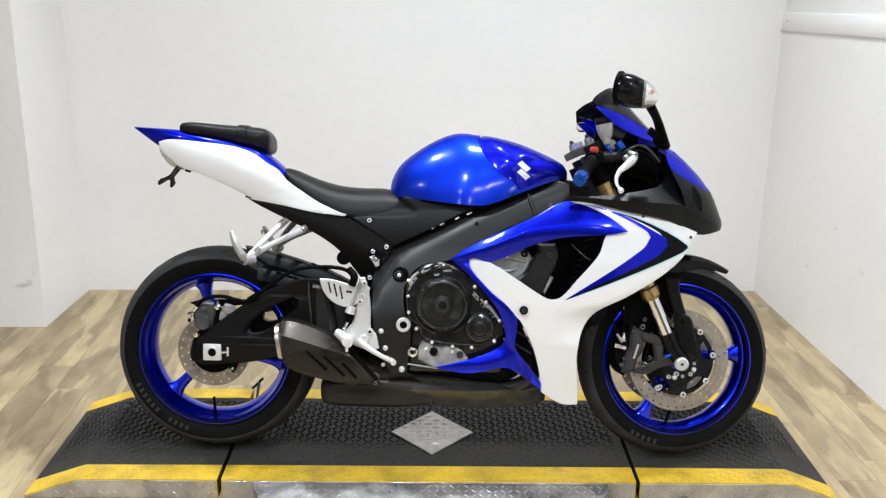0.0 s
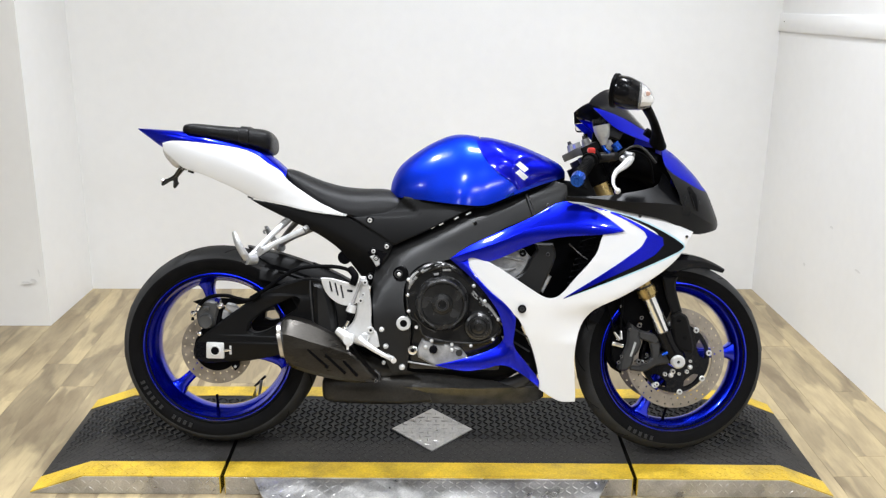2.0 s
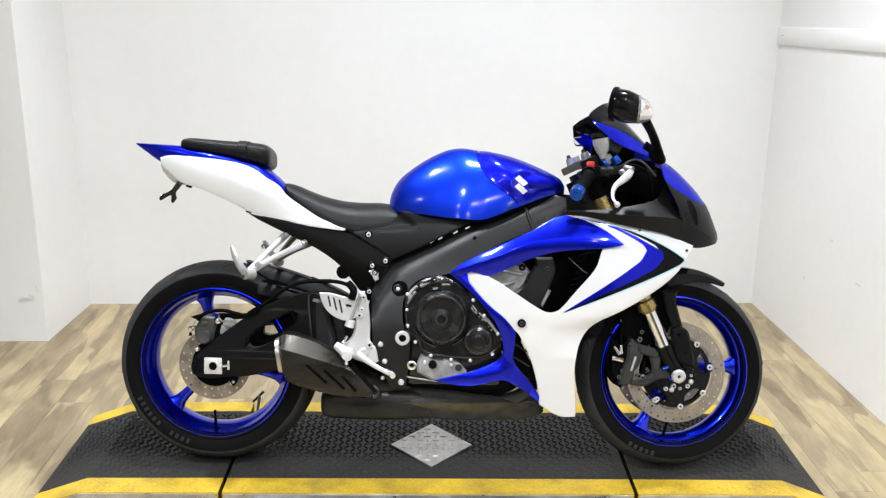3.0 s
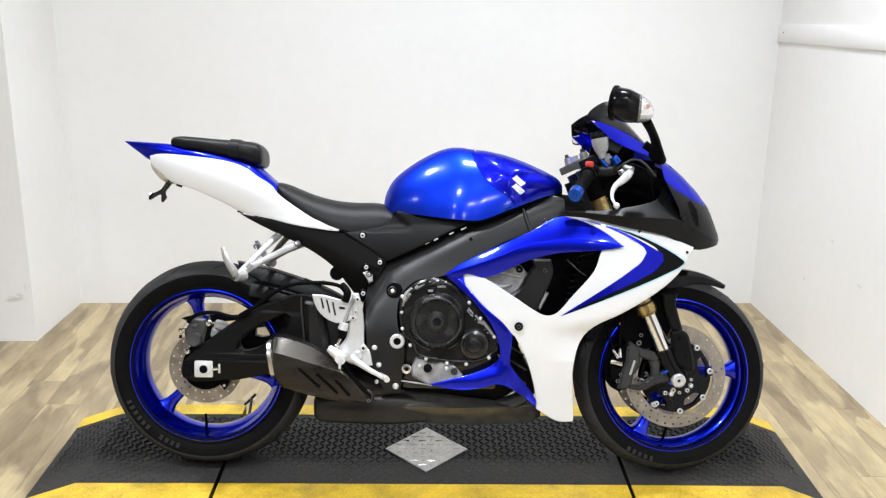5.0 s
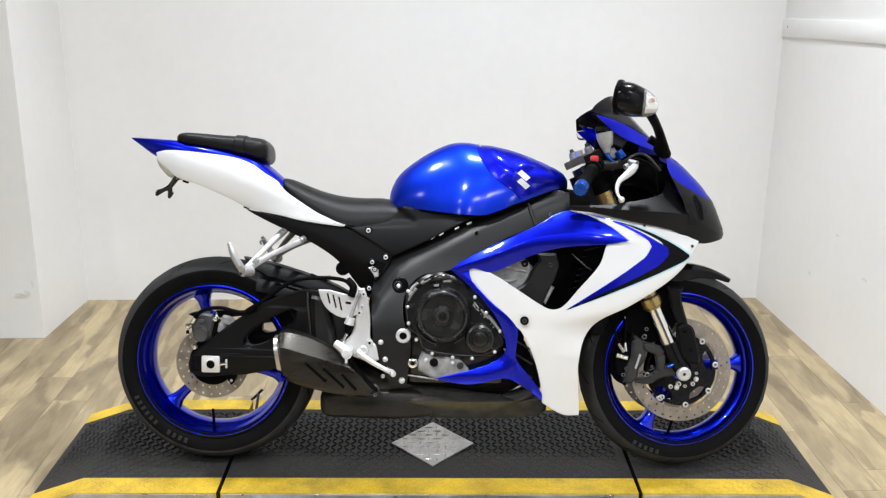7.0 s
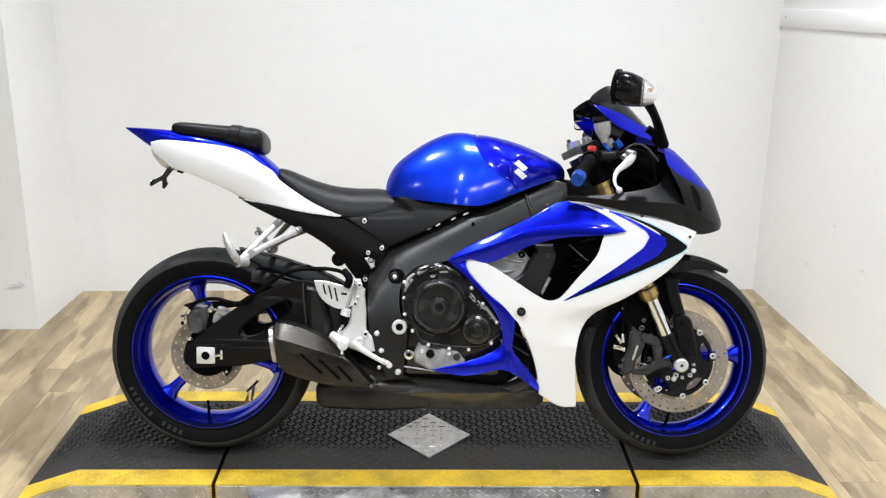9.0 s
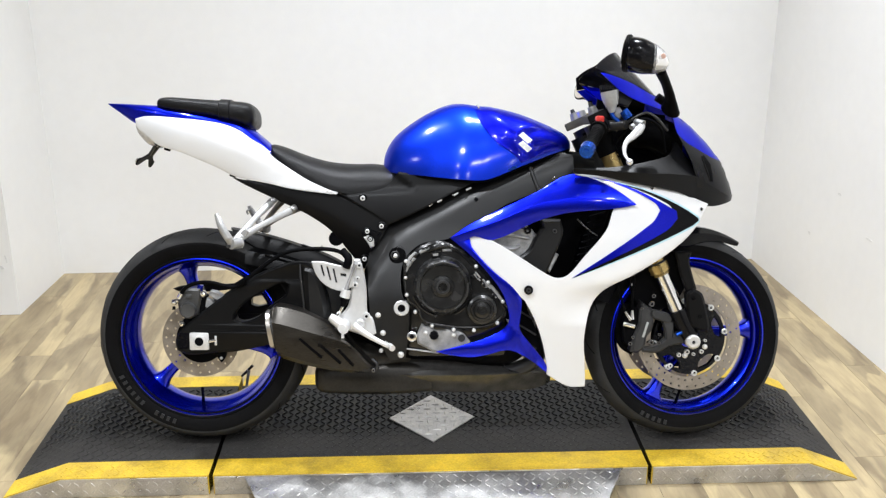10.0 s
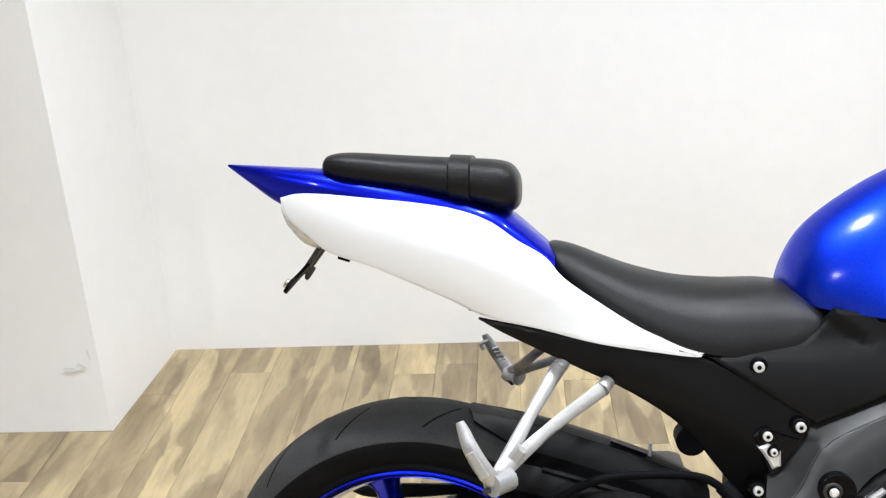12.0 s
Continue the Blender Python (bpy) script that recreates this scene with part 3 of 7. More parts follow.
def section(x0, x1, label):
    def top(x):
        return lerp(x, ((-1.203, 0.004), (-1.04, DECK), (1.06, DECK), (1.205, 0.004)))

    thing = new("platform_section")
    thing.matrix_basis = platform_at
    tagged(thing, label, "platform", "platform sections")
    part("deck", wedge(x0, x1, NEAR + 0.004, FAR - 0.004, 0.0, lambda x: top(x) - 0.004), BLACK_PLASTIC, thing)
    part("rubber_mat", wedge(x0, x1, NEAR + 0.086, FAR - 0.074, 0.002, top), MAT_BLACK, thing, "black rubber mat with a raised lozenge tread")
    inset0, inset1 = (0.02 if x0 < -1 else 0.006), (0.02 if x1 > 1 else 0.006)
    mesh_part("tread", tread(x0 + inset0, x1 - inset1, NEAR + 0.092, FAR - 0.08, top, 0.0205, 0.0128, 0.0036, slim=0.30, worn=-0.12), MAT_BLACK, thing, kind="stuff")
    part("yellow_stripe", wedge(x0, x1, NEAR, NEAR + 0.0855, 0.002, top, 0.001), YELLOW, thing, "worn yellow edge stripe")
    part("yellow_stripe", wedge(x0, x1, FAR - 0.0735, FAR, 0.002, top, 0.001), YELLOW, thing, "worn yellow edge stripe")
    mesh_part("tread", tread(x0 + inset0, x1 - inset1, NEAR + 0.004, NEAR + 0.084, lambda x: top(x) + 0.001, 0.0215, 0.0115, 0.0012), YELLOW, thing, kind="stuff")
    # the upright side sheet of chequer plate, with its own lozenges
    bm = bmesh.new()
    cut = sorted({x0 + 0.003, x1 - 0.003, *[k for k in (-1.04, 1.06) if x0 < k < x1]})
    lo = [(x, 0.001) for x in cut]
    hi = [(x, max(0.003, top(x) - 0.003)) for x in reversed(cut)]
    part("side_sheet", prism([lo + hi], NEAR - 0.003, NEAR + 0.003, 0.0005, sub=1), ALU, thing, "aluminium chequer plate side sheet")
    verts, faces = [], []
    pitch = 0.0215
    for i in range(int((x1 - x0) / pitch)):
        for j in range(2):
            cx, cz = x0 + (i + 0.6) * pitch, 0.017 + j * 0.024
            if cz + 0.012 > top(cx):
                continue
            a = math.pi / 4 if (i + j) % 2 else -math.pi / 4
            ux, uz, vx, vz = math.cos(a) * 0.0105, math.sin(a) * 0.0105, -math.sin(a) * 0.003, math.cos(a) * 0.003
            k = len(verts)
            for px, pz, py in ((ux, uz, 0), (vx, vz, 0), (-ux, -uz, 0), (-vx, -vz, 0), (ux * 0.55, uz * 0.55, 0.0018), (-ux * 0.55, -uz * 0.55, 0.0018)):
                verts.append((cx + px, NEAR - 0.0028 - py, cz + pz))
            faces += [(k, k + 1, k + 4), (k + 1, k + 2, k + 5, k + 4), (k + 2, k + 3, k + 5), (k + 3, k, k + 4, k + 5)]
    me = bpy.data.meshes.new("tread")
    me.from_pydata(verts, [], faces)
    mesh_part("tread", me, ALU, thing, kind="stuff")
    return thing


GL, GR = -0.629, 0.603
section(-1.203, GL - 0.006, "black rubber platform end section with yellow edges, sloping to floor")
middle = section(GL + 0.006, GR - 0.006, "black rubber platform middle section with yellow edges")
section(GR + 0.006, 1.205, "black rubber platform end section with yellow edges, sloping to floor")

# The bare aluminium lozenge in the middle of the mat.
DX, DY = -0.005, -0.018
bm = prism([[(DX - 0.132, DY), (DX, DY - 0.148), (DX + 0.132, DY), (DX, DY + 0.148)]], 0, 0.003, 0.001, sub=1)
bmesh.ops.transform(bm, matrix=Matrix(((1, 0, 0, 0), (0, 0, 1, 0), (0, -1, 0, DECK + 0.0045), (0, 0, 0, 1))), verts=bm.verts)
plate = part("diamond_insert", bm, ALU, middle, "bare aluminium diamond-shaped chequer plate insert")
me = tread(DX - 0.132, DX + 0.132, DY - 0.145, DY + 0.145, DECK + 0.0045, 0.0264, 0.0142, 0.0022, 0.0, 0.24)
bm = bmesh.new()
bm.from_mesh(me)
gone = [v for v in bm.verts if abs(v.co.x - DX) / 0.132 + abs(v.co.y - DY) / 0.148 > 0.97]
bmesh.ops.delete(bm, geom=gone, context="VERTS")
part("tread", bm, ALU, plate)

# The loading ramp against the near side.
ramp_thing = new("loading_ramp")
ramp_thing.matrix_basis = platform_at
tagged(ramp_thing, "bare aluminium chequer plate ramp against the platform", "ramp")
bm = bmesh.new()
x0, x1 = -0.535, 0.52
bridge(bm, [[(x0, NEAR - 0.005, 0.050), (x1, NEAR - 0.005, 0.050), (x1, NEAR - 0.005, 0.056), (x0, NEAR - 0.005, 0.056)],
            [(x0 + 0.20, NEAR - 0.42, 0.001), (x1 - 0.20, NEAR - 0.42, 0.001), (x1 - 0.20, NEAR - 0.42, 0.005), (x0 + 0.20, NEAR - 0.42, 0.005)]])
part("ramp_plate", bm, ALU, ramp_thing)
verts, faces = [], []
for j in range(18):
    for i in range(52):
        cx, cy = -0.55 + i * 0.0215, NEAR - 0.018 - j * 0.0215
        s = (NEAR - 0.005 - cy) / 0.415
        if not x0 + 0.2 * s + 0.012 < cx < x1 - 0.2 * s - 0.012:
            continue
        z = 0.056 - 0.051 * s
        a = math.pi / 4 if (i + j) % 2 else -math.pi / 4
        ux, uy, vx, vy = math.cos(a) * 0.0108, math.sin(a) * 0.0108, -math.sin(a) * 0.003, math.cos(a) * 0.003
        k = len(verts)
        for px, py, pz in ((ux, uy, 0), (vx, vy, 0), (-ux, -uy, 0), (-vx, -vy, 0), (ux * 0.55, uy * 0.55, 0.0018), (-ux * 0.55, -uy * 0.55, 0.0018)):
            verts.append((cx + px, cy + py, z + pz + py * 0.123 - 0.0003))
        faces += [(k, k + 1, k + 4), (k + 1, k + 2, k + 5, k + 4), (k + 2, k + 3, k + 5), (k + 3, k, k + 4, k + 5)]
me = bpy.data.meshes.new("tread")
me.from_pydata(verts, [], faces)
mesh_part("tread", me, ALU, ramp_thing, kind="stuff")


# ---- motorcycle ----
# x forward, y to the machine's left, z up from the deck; it leans on its side stand.
LEAN_ANGLE = 12.5
bike = new("motorcycle")
bike.matrix_basis = pose(0.08, 2.56, DECK, -LEAN_ANGLE)
tagged(bike, "blue and white sport motorcycle with black frame, leaning on its stand", "motorcycle")
RXC, RZC, FXC, FZC = -0.710, 0.312, 0.692, 0.301


def ease(v):
    v = min(1.0, max(0.0, v))
    return v * v * (3 - 2 * v)


def fold(d, w=0.014):
    """A rounded bend: flat on one side, rising on the other."""
    return 0.5 * (d + math.sqrt(d * d + w * w))


def fair(x, z):
    """The side fairing's surface."""
    w = curve(z, ((0.15, 0.118), (0.2, 0.136), (0.25, 0.157), (0.3, 0.178), (0.35, 0.196), (0.4, 0.213), (0.45, 0.225), (0.5, 0.236), (0.6, 0.242), (0.65, 0.237), (0.7, 0.228), (0.79, 0.195)))
    if x > 0.32:
        w -= 0.078 * ((x - 0.32) / 0.38) ** 2
    if x < 0.2:
        w -= 0.05 * ((0.2 - x) / 0.2) ** 1.5
    # the lower rim behind the front wheel turns under
    if x > 0.28:
        line = curve(x, ((0.28, 0.452), (0.345, 0.463), (0.40, 0.472), (0.463, 0.4865), (0.53, 0.515), (0.59, 0.549), (0.65, 0.592), (0.72, 0.66)))
        w -= 0.6 * min(1, (x - 0.28) / 0.14) * min(1, max(0, (z - 0.37) / 0.08)) * fold(line + 0.012 - z, 0.011)
    return -w


RIDGE = ((0.001, 0.6105), (0.06, 0.634), (0.135, 0.662), (0.237, 0.706), (0.296, 0.716), (0.35, 0.722), (0.434, 0.716), (0.507, 0.701))


def fair_top(x, z):
    """The upper blue tongue: above its ridge it leans in."""
    d = z - curve(x, RIDGE)
    return fair(x, z) - 0.013 + lerp(x, ((0.0, 0.8), (0.12, 0.7), (0.24, 0.30), (0.36, 0.12), (0.5, 0.0))) * d + 3.5 * max(0.0, d) ** 2


def fair_under(x, z):
    """Below the ridge the tongue is cut back."""
    d = curve(x, RIDGE) - z
    return fair(x, z) - 0.013 + 0.18 * d + 4.0 * max(0.0, d) ** 2


FRONT = ((0.70, 0.826), (0.721, 0.826), (0.805, 0.794), (0.856, 0.756), (0.888, 0.726), (0.92, 0.693), (0.948, 0.653), (1.0, 0.60), (1.12, 0.485))


def nose(x, z):
    """The nose and screen, rounding in to the middle at the front."""
    u = min(1, max(0, (curve(z, FRONT) - x) / 0.34))
    w = curve(z, ((0.70, 0.20), (0.8, 0.21), (0.9, 0.205), (1.0, 0.21), (1.06, 0.215), (1.12, 0.16)))
    return -w * math.sqrt(max(0, 1 - (1 - u) ** 2))


def tail(x, z):
    w = curve(x, ((-0.96, 0.01), (-0.9, 0.05), (-0.8, 0.09), (-0.65, 0.118), (-0.5, 0.122), (-0.38, 0.128), (-0.28, 0.135)))
    zm = curve(x, ((-0.9, 0.93), (-0.8, 0.90), (-0.6, 0.845), (-0.45, 0.775), (-0.3, 0.725)))
    line = curve(x, ((-0.62, 0.790), (-0.556, 0.7966), (-0.506, 0.7835), (-0.45, 0.767), (-0.38, 0.7472), (-0.31, 0.731)))
    flare = 0.32 * min(1.0, max(0.0, (x + 0.64) / 0.14))
    return -(w - 4.6 * (z - zm) ** 2 + flare * fold(line - z, 0.01))


def both(name, bm, material, label="", parent=None):
    ob = part(name, bm, material, parent or bike, label)
    mirrored(ob)
    return ob


# ---- wheels ----
def wheel(name, cx, cz, r, half, rim_half, spokes, label):
    k = rim_half
    near = [(0.2325, -k - 0.003), (0.2315, -k - 0.0065), (0.2285, -k - 0.0075), (0.2265, -k - 0.0055), (0.2255, -k - 0.001), (0.2225, -k), (0.2205, -k - 0.0015), (0.2185, -k + 0.002), (0.2165, -k + 0.014), (0.2105, -k * 0.62), (0.2015, -k * 0.35)]
    inner = [(0.214, -k * 0.5), (0.226, -k + 0.012)]
    prof = near + [(0.199, 0)] + [(a, -b) for a, b in reversed(near)] + [(a, -b) for a, b in reversed(inner)] + [(0.209, 0)] + inner
    w = part(name, lathe(prof, cx, cz, 128, closed=True), RIM_BLUE, bike, label)
    part("hub", lathe([(0.022, -0.06), (0.05, -0.06), (0.055, -0.05), (0.055, 0.05), (0.05, 0.06), (0.022, 0.06)], cx, cz, 40, closed=True), RIM_BLUE, w)
    for a in spokes:
        a = radians(a)
        u, v = Vector((math.cos(a), 0, math.sin(a))), Vector((-math.sin(a), 0, math.cos(a)))
        rings = []
        for rr, hw, hy in ((0.045, 0.032, 0.036), (0.07, 0.024, 0.030), (0.10, 0.018, 0.024), (0.14, 0.0155, 0.021), (0.165, 0.0165, 0.021), (0.182, 0.019, 0.022), (0.195, 0.026, 0.024), (0.203, 0.038, 0.026)):
            ring = []
            for m in range(16):
                q = 2 * math.pi * m / 16
                c, d = math.cos(q), math.sin(q)
                ring.append(Vector((cx, 0, cz)) + u * rr + v * hw * math.copysign(abs(c) ** 0.6, c) + Vector((0, hy * math.copysign(abs(d) ** 0.6, d), 0)))
            rings.append(ring)
        part("spoke", bridge(bmesh.new(), rings), RIM_BLUE, w)
    h = half
    side = [(0.222, -k - 0.001), (0.2325, -k - 0.0045), (0.236, -k - 0.006), (0.240, -h * 0.9), (0.252, -h * 0.965), (0.268, -h), (r - 0.034, -h * 0.985), (r - 0.026, -h * 0.93), (r - 0.017, -h * 0.78), (r - 0.009, -h * 0.56), (r - 0.003, -h * 0.3), (r, 0)]
    side = side[:3] + spread(side[3:], 3)
    prof = side + [(a, -b) for a, b in reversed(side[:-1])]
    tyre = part("tyre", lathe(prof, cx, cz, 128, closed=True), RUBBER, w, "black rubber sport tyre")
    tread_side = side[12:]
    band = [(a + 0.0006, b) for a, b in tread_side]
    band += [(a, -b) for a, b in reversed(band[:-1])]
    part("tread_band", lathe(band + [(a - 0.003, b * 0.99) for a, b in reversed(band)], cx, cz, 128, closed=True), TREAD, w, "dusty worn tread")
    # tread grooves
    for n in range(14):
        for s in (-1, 1):
            a0 = 2 * math.pi * (n + (0.5 if s > 0 else 0)) / 14
            pts = []
            for f in range(6):
                y = s * h * (0.12 + 0.66 * f / 5)
                rr = lerp(abs(y), sorted((abs(b), a) for a, b in tread_side)) - 0.0006
                a = a0 + 0.16 * f / 5
                pts.append((cx + rr * math.cos(a), y, cz + rr * math.sin(a)))
            part("tread_groove", tube(pts, 0.0022, 5, None, 2), BLACK_PLASTIC, w)
    # moulded marks on the sidewall, as plain bars
    for base, count in ((206, 6), (238, 4)) if r > 0.305 else ((238, 5),):
        for n in range(count):
            a = radians(base + n * 4.2)
            rr = 0.259
            c = Vector((cx + rr * math.cos(a), -h * 0.985, cz + rr * math.sin(a)))
            u, v = Vector((math.cos(a), 0, math.sin(a))), Vector((-math.sin(a), 0, math.cos(a)))
            part("sidewall_mark", bridge(bmesh.new(), [[c + u * p * 0.0065 + v * q * 0.0046 + Vector((0, y, 0)) for p, q in ((-1, -1), (1, -1), (1, 1), (-1, 1))] for y in (0.002, -0.0022)]), LETTER_GREY, w)
    a = radians(265)
    tube_pts = [(cx + q * math.cos(a), -0.01 - 0.03 * (0.2 - q) / 0.05, cz + q * math.sin(a)) for q in (0.2, 0.18, 0.16)]
    part("valve_stem", tube(tube_pts, [0.005, 0.004, 0.0045], 10), BLACK_PLASTIC, w)
    return w


def brake_disc(parent, cx, cz, r0, r1, y, holes, rows, label):
    """A drilled steel ring; each cell carries one through hole."""
    bm = bmesh.new()
    t = 0.0022
    for j in range(rows):
        ra, rb = r0 + (r1 - r0) * j / rows, r0 + (r1 - r0) * (j + 1) / rows
        for i in range(holes):
            a0 = 2 * math.pi * (i + 0.33 * j) / holes
            da = 2 * math.pi / holes
            rm = (ra + rb) / 2
            hr = 0.0032
            outer = [(ra, 0), (ra, 0.5), (ra, 1), (rm, 1), (rb, 1), (rb, 0.5), (rb, 0), (rm, 0)]
            rings = []
            for yy in (y - t, y + t):
                o = [bm.verts.new((cx + q * math.cos(a0 + s * da), yy, cz + q * math.sin(a0 + s * da))) for q, s in outer]
                inner = []
                for q, s in outer:
                    dr, dt = (q - rm), (s - 0.5) * da * rm
                    ln = math.hypot(dr, dt) or 1
                    rr, aa = rm + dr / ln * hr, a0 + 0.5 * da + dt / ln * hr / rm
                    inner.append(bm.verts.new((cx + rr * math.cos(aa), yy, cz + rr * math.sin(aa))))
                for k in range(8):
                    bm.faces.new((o[k - 1], o[k], inner[k], inner[k - 1]))
                rings.append((o, inner))
            for k in range(8):
                bm.faces.new((rings[0][1][k - 1], rings[0][1][k], rings[1][1][k], rings[1][1][k - 1]))
            if j == 0:
                for k in (1, 2):
                    bm.faces.new((rings[0][0][k - 1], rings[0][0][k], rings[1][0][k], rings[1][0][k - 1]))
            if j == rows - 1:
                for k in (5, 6):
                    bm.faces.new((rings[0][0][k - 1], rings[0][0][k], rings[1][0][k], rings[1][0][k - 1]))
    return part("brake_disc", bm, DISC_STEEL, parent, label)


rear = wheel("rear_wheel", RXC, RZC, 0.310, 0.083, 0.073, (105, 225, 345), "three-spoke blue rear wheel")
front = wheel("front_wheel", FXC, FZC, 0.2975, 0.06, 0.048, (3, 123, 243), "three-spoke blue front wheel")
brake_disc(rear, RXC, RZC, 0.068, 0.110, -0.088, 24, 2, "drilled steel rear brake disc")
part("disc_carrier", disc(RXC, RZC, 0.07, -0.092, -0.05, 32, 0.02), BLACK_PLASTIC, rear)
for side in (-1, 1):
    brake_disc(front, FXC, FZC, 0.116, 0.155, 0.064 * side, 36, 2, "drilled steel front brake disc")
    y0 = 0.064 * side
    ring = [(FXC + 0.108 * math.cos(2 * math.pi * k / 60), FZC + 0.108 * math.sin(2 * math.pi * k / 60)) for k in range(60)]
    gaps = []
    for n in range(5):
        a0 = radians(72 * n + 18)
        gaps.append([(FXC + q * math.cos(a0 + b), FZC + q * math.sin(a0 + b)) for q, b in ((0.078, -0.24), (0.096, -0.34), (0.099, 0.0), (0.096, 0.34), (0.078, 0.24), (0.074, 0.0))])
    bore = [(FXC + 0.03 * math.cos(-2 * math.pi * k / 20), FZC + 0.03 * math.sin(-2 * math.pi * k / 20)) for k in range(20)]
    part("disc_carrier", prism([ring] + gaps + [bore], y0 - 0.004 * (1 if side < 0 else -1), y0 + 0.010 * (1 if side < 0 else -1), 0.0012, sub=2), BLACK_GLOSS, front)
for n in range(8):
    a = radians(45 * n + 8)
    part("disc_button", disc(FXC + 0.1065 * math.cos(a), FZC + 0.1065 * math.sin(a), 0.0088, -0.0725, -0.058, 16, 0.0042), SILVER, front)
for n in range(5):
    a = radians(72 * n + 40)
    dome_bolt(front, FXC + 0.055 * math.cos(a), -0.068, FZC + 0.055 * math.sin(a), 0.008, SILVER)

# ---- swing arm, chain side and rear brake ----
def arm_y(x, z):
    return curve(x, ((-0.76, 0.0), (-0.55, -0.012), (-0.40, -0.035), (-0.30, -0.03)))


outline = [(-0.772, 0.312), (-0.765, 0.335), (-0.734, 0.366), (-0.660, 0.424), (-0.580, 0.480), (-0.506, 0.517), (-0.444, 0.537), (-0.401, 0.540), (-0.371, 0.529), (-0.345, 0.480), (-0.330, 0.40), (-0.325, 0.345),
           (-0.40, 0.335), (-0.506, 0.306), (-0.60, 0.285), (-0.653, 0.281), (-0.735, 0.274), (-0.768, 0.287)]
hole = [(-0.602, 0.377), (-0.598, 0.398), (-0.565, 0.428), (-0.506, 0.464), (-0.462, 0.482), (-0.448, 0.476), (-0.455, 0.45), (-0.506, 0.412), (-0.535, 0.385), (-0.580, 0.370)]
swing = part("swingarm", prism([outline, hole], -0.135, -0.098, 0.006, arm_y), COVER_BLACK, bike, "satin black cast swing arm")
low_arm = [[(x, z if z < 0.44 else 0.44 + 0.3 * (z - 0.44)) for x, z in loop] for loop in (outline, hole)]
part("swingarm", prism(low_arm, 0.098, 0.135, 0.006, lambda x, z: -arm_y(x, z)), COVER_BLACK, bike, "satin black cast swing arm")
part("swingarm_seam", tube([(-0.412, -0.170, 0.537), (-0.410, -0.177, 0.50), (-0.404, -0.177, 0.44), (-0.400, -0.176, 0.38)], [0.0022, 0.003, 0.0024, 0.0026], 8), DARK_METAL, swing, "bare weld seam")
part("pivot_shroud", prism([[(-0.406, 0.536), (-0.372, 0.527), (-0.347, 0.480), (-0.332, 0.40), (-0.328, 0.350), (-0.396, 0.342), (-0.402, 0.42)]], -0.180, -0.14, 0.016), FRAME_BLACK, swing, "rounded swing arm pivot end")
# dark pipe and plate added to close the view behind the foot controls
part("exhaust_link", tube([(-0.30, -0.12, 0.30), (-0.25, -0.10, 0.27), (-0.12, -0.06, 0.25)], [0.034, 0.036, 0.036], 18), CHAMBER, bike, "dark exhaust link pipe, added as backing")
part("pivot_plate", prism([[(-0.30, 0.27), (-0.30, 0.44), (-0.16, 0.46), (-0.10, 0.42), (-0.10, 0.26)]], -0.10, -0.085, 0.004), BLACK_PLASTIC, bike, "added black backing plate behind the foot controls")
part("swingarm_bridge", box(-0.42, -0.30, -0.14, 0.14, 0.36, 0.50, 0.02), FRAME_BLACK, bike)
part("axle_block", box(-0.730, -0.675, -0.146, -0.13, 0.290, 0.340, 0.005), SILVER, bike, "cast silver chain adjuster block")
part("axle_nut", disc(-0.702, 0.315, 0.0175, -0.149, -0.14, 28, 0.0125, 0.002), SILVER, bike)
# black disc in place of the shade inside the axle
part("axle_hole", disc(-0.702, 0.315, 0.013, -0.1475, -0.13, 20), BLACK_PLASTIC, bike)
part("axle_slot", prism([[(-0.765, 0.292), (-0.672, 0.295), (-0.66, 0.338), (-0.76, 0.338)]], -0.1375, -0.13, 0.001), BLACK_GLOSS, swing)
part("adjuster_bolt", tube([(-0.676, -0.142, 0.315), (-0.655, -0.142, 0.318)], 0.005, 8), CHROME, bike)
part("adjuster_plate", box(-0.659, -0.653, -0.146, -0.136, 0.304, 0.331, 0.001), SILVER, bike)

cal = part("rear_caliper", prism([[(-0.762, 0.439), (-0.738, 0.462), (-0.700, 0.461), (-0.696, 0.441), (-0.703, 0.410), (-0.710, 0.387), (-0.732, 0.376), (-0.754, 0.388), (-0.762, 0.408)]], -0.130, -0.075, 0.006), CALIPER_GREY, bike, "dark grey rear brake caliper")
part("caliper_piston", lathe([(0, -0.143), (0.019, -0.143), (0.0215, -0.141), (0.0235, -0.134), (0.0235, -0.12)], -0.733, 0.402, 32), CALIPER_GREY, cal)
part("caliper_rib", box(-0.742, -0.722, -0.136, -0.125, 0.436, 0.447, 0.003), CALIPER_GREY, cal)
part("pad_cover", prism([[(-0.700, 0.452), (-0.684, 0.440), (-0.690, 0.405), (-0.706, 0.385)]], -0.122, -0.09, 0.003), BLACK_PLASTIC, cal)
part("caliper_arm", prism([[(-0.672, 0.456), (-0.652, 0.451), (-0.634, 0.436), (-0.640, 0.424), (-0.662, 0.430), (-0.678, 0.444)]], -0.121, -0.096, 0.003), CASE_GREY, cal, "pale cast caliper arm")
part("caliper_arm", prism([[(-0.684, 0.435), (-0.668, 0.425), (-0.664, 0.410), (-0.683, 0.404), (-0.694, 0.412)]], -0.119, -0.096, 0.003), CASE_GREY, cal, "pale cast caliper arm")
part("caliper_bracket", prism([[(-0.745, 0.378), (-0.70, 0.385), (-0.655, 0.425), (-0.63, 0.40), (-0.655, 0.375), (-0.70, 0.345), (-0.752, 0.345), (-0.762, 0.362)]], -0.118, -0.092, 0.004), BLACK_PLASTIC, cal)
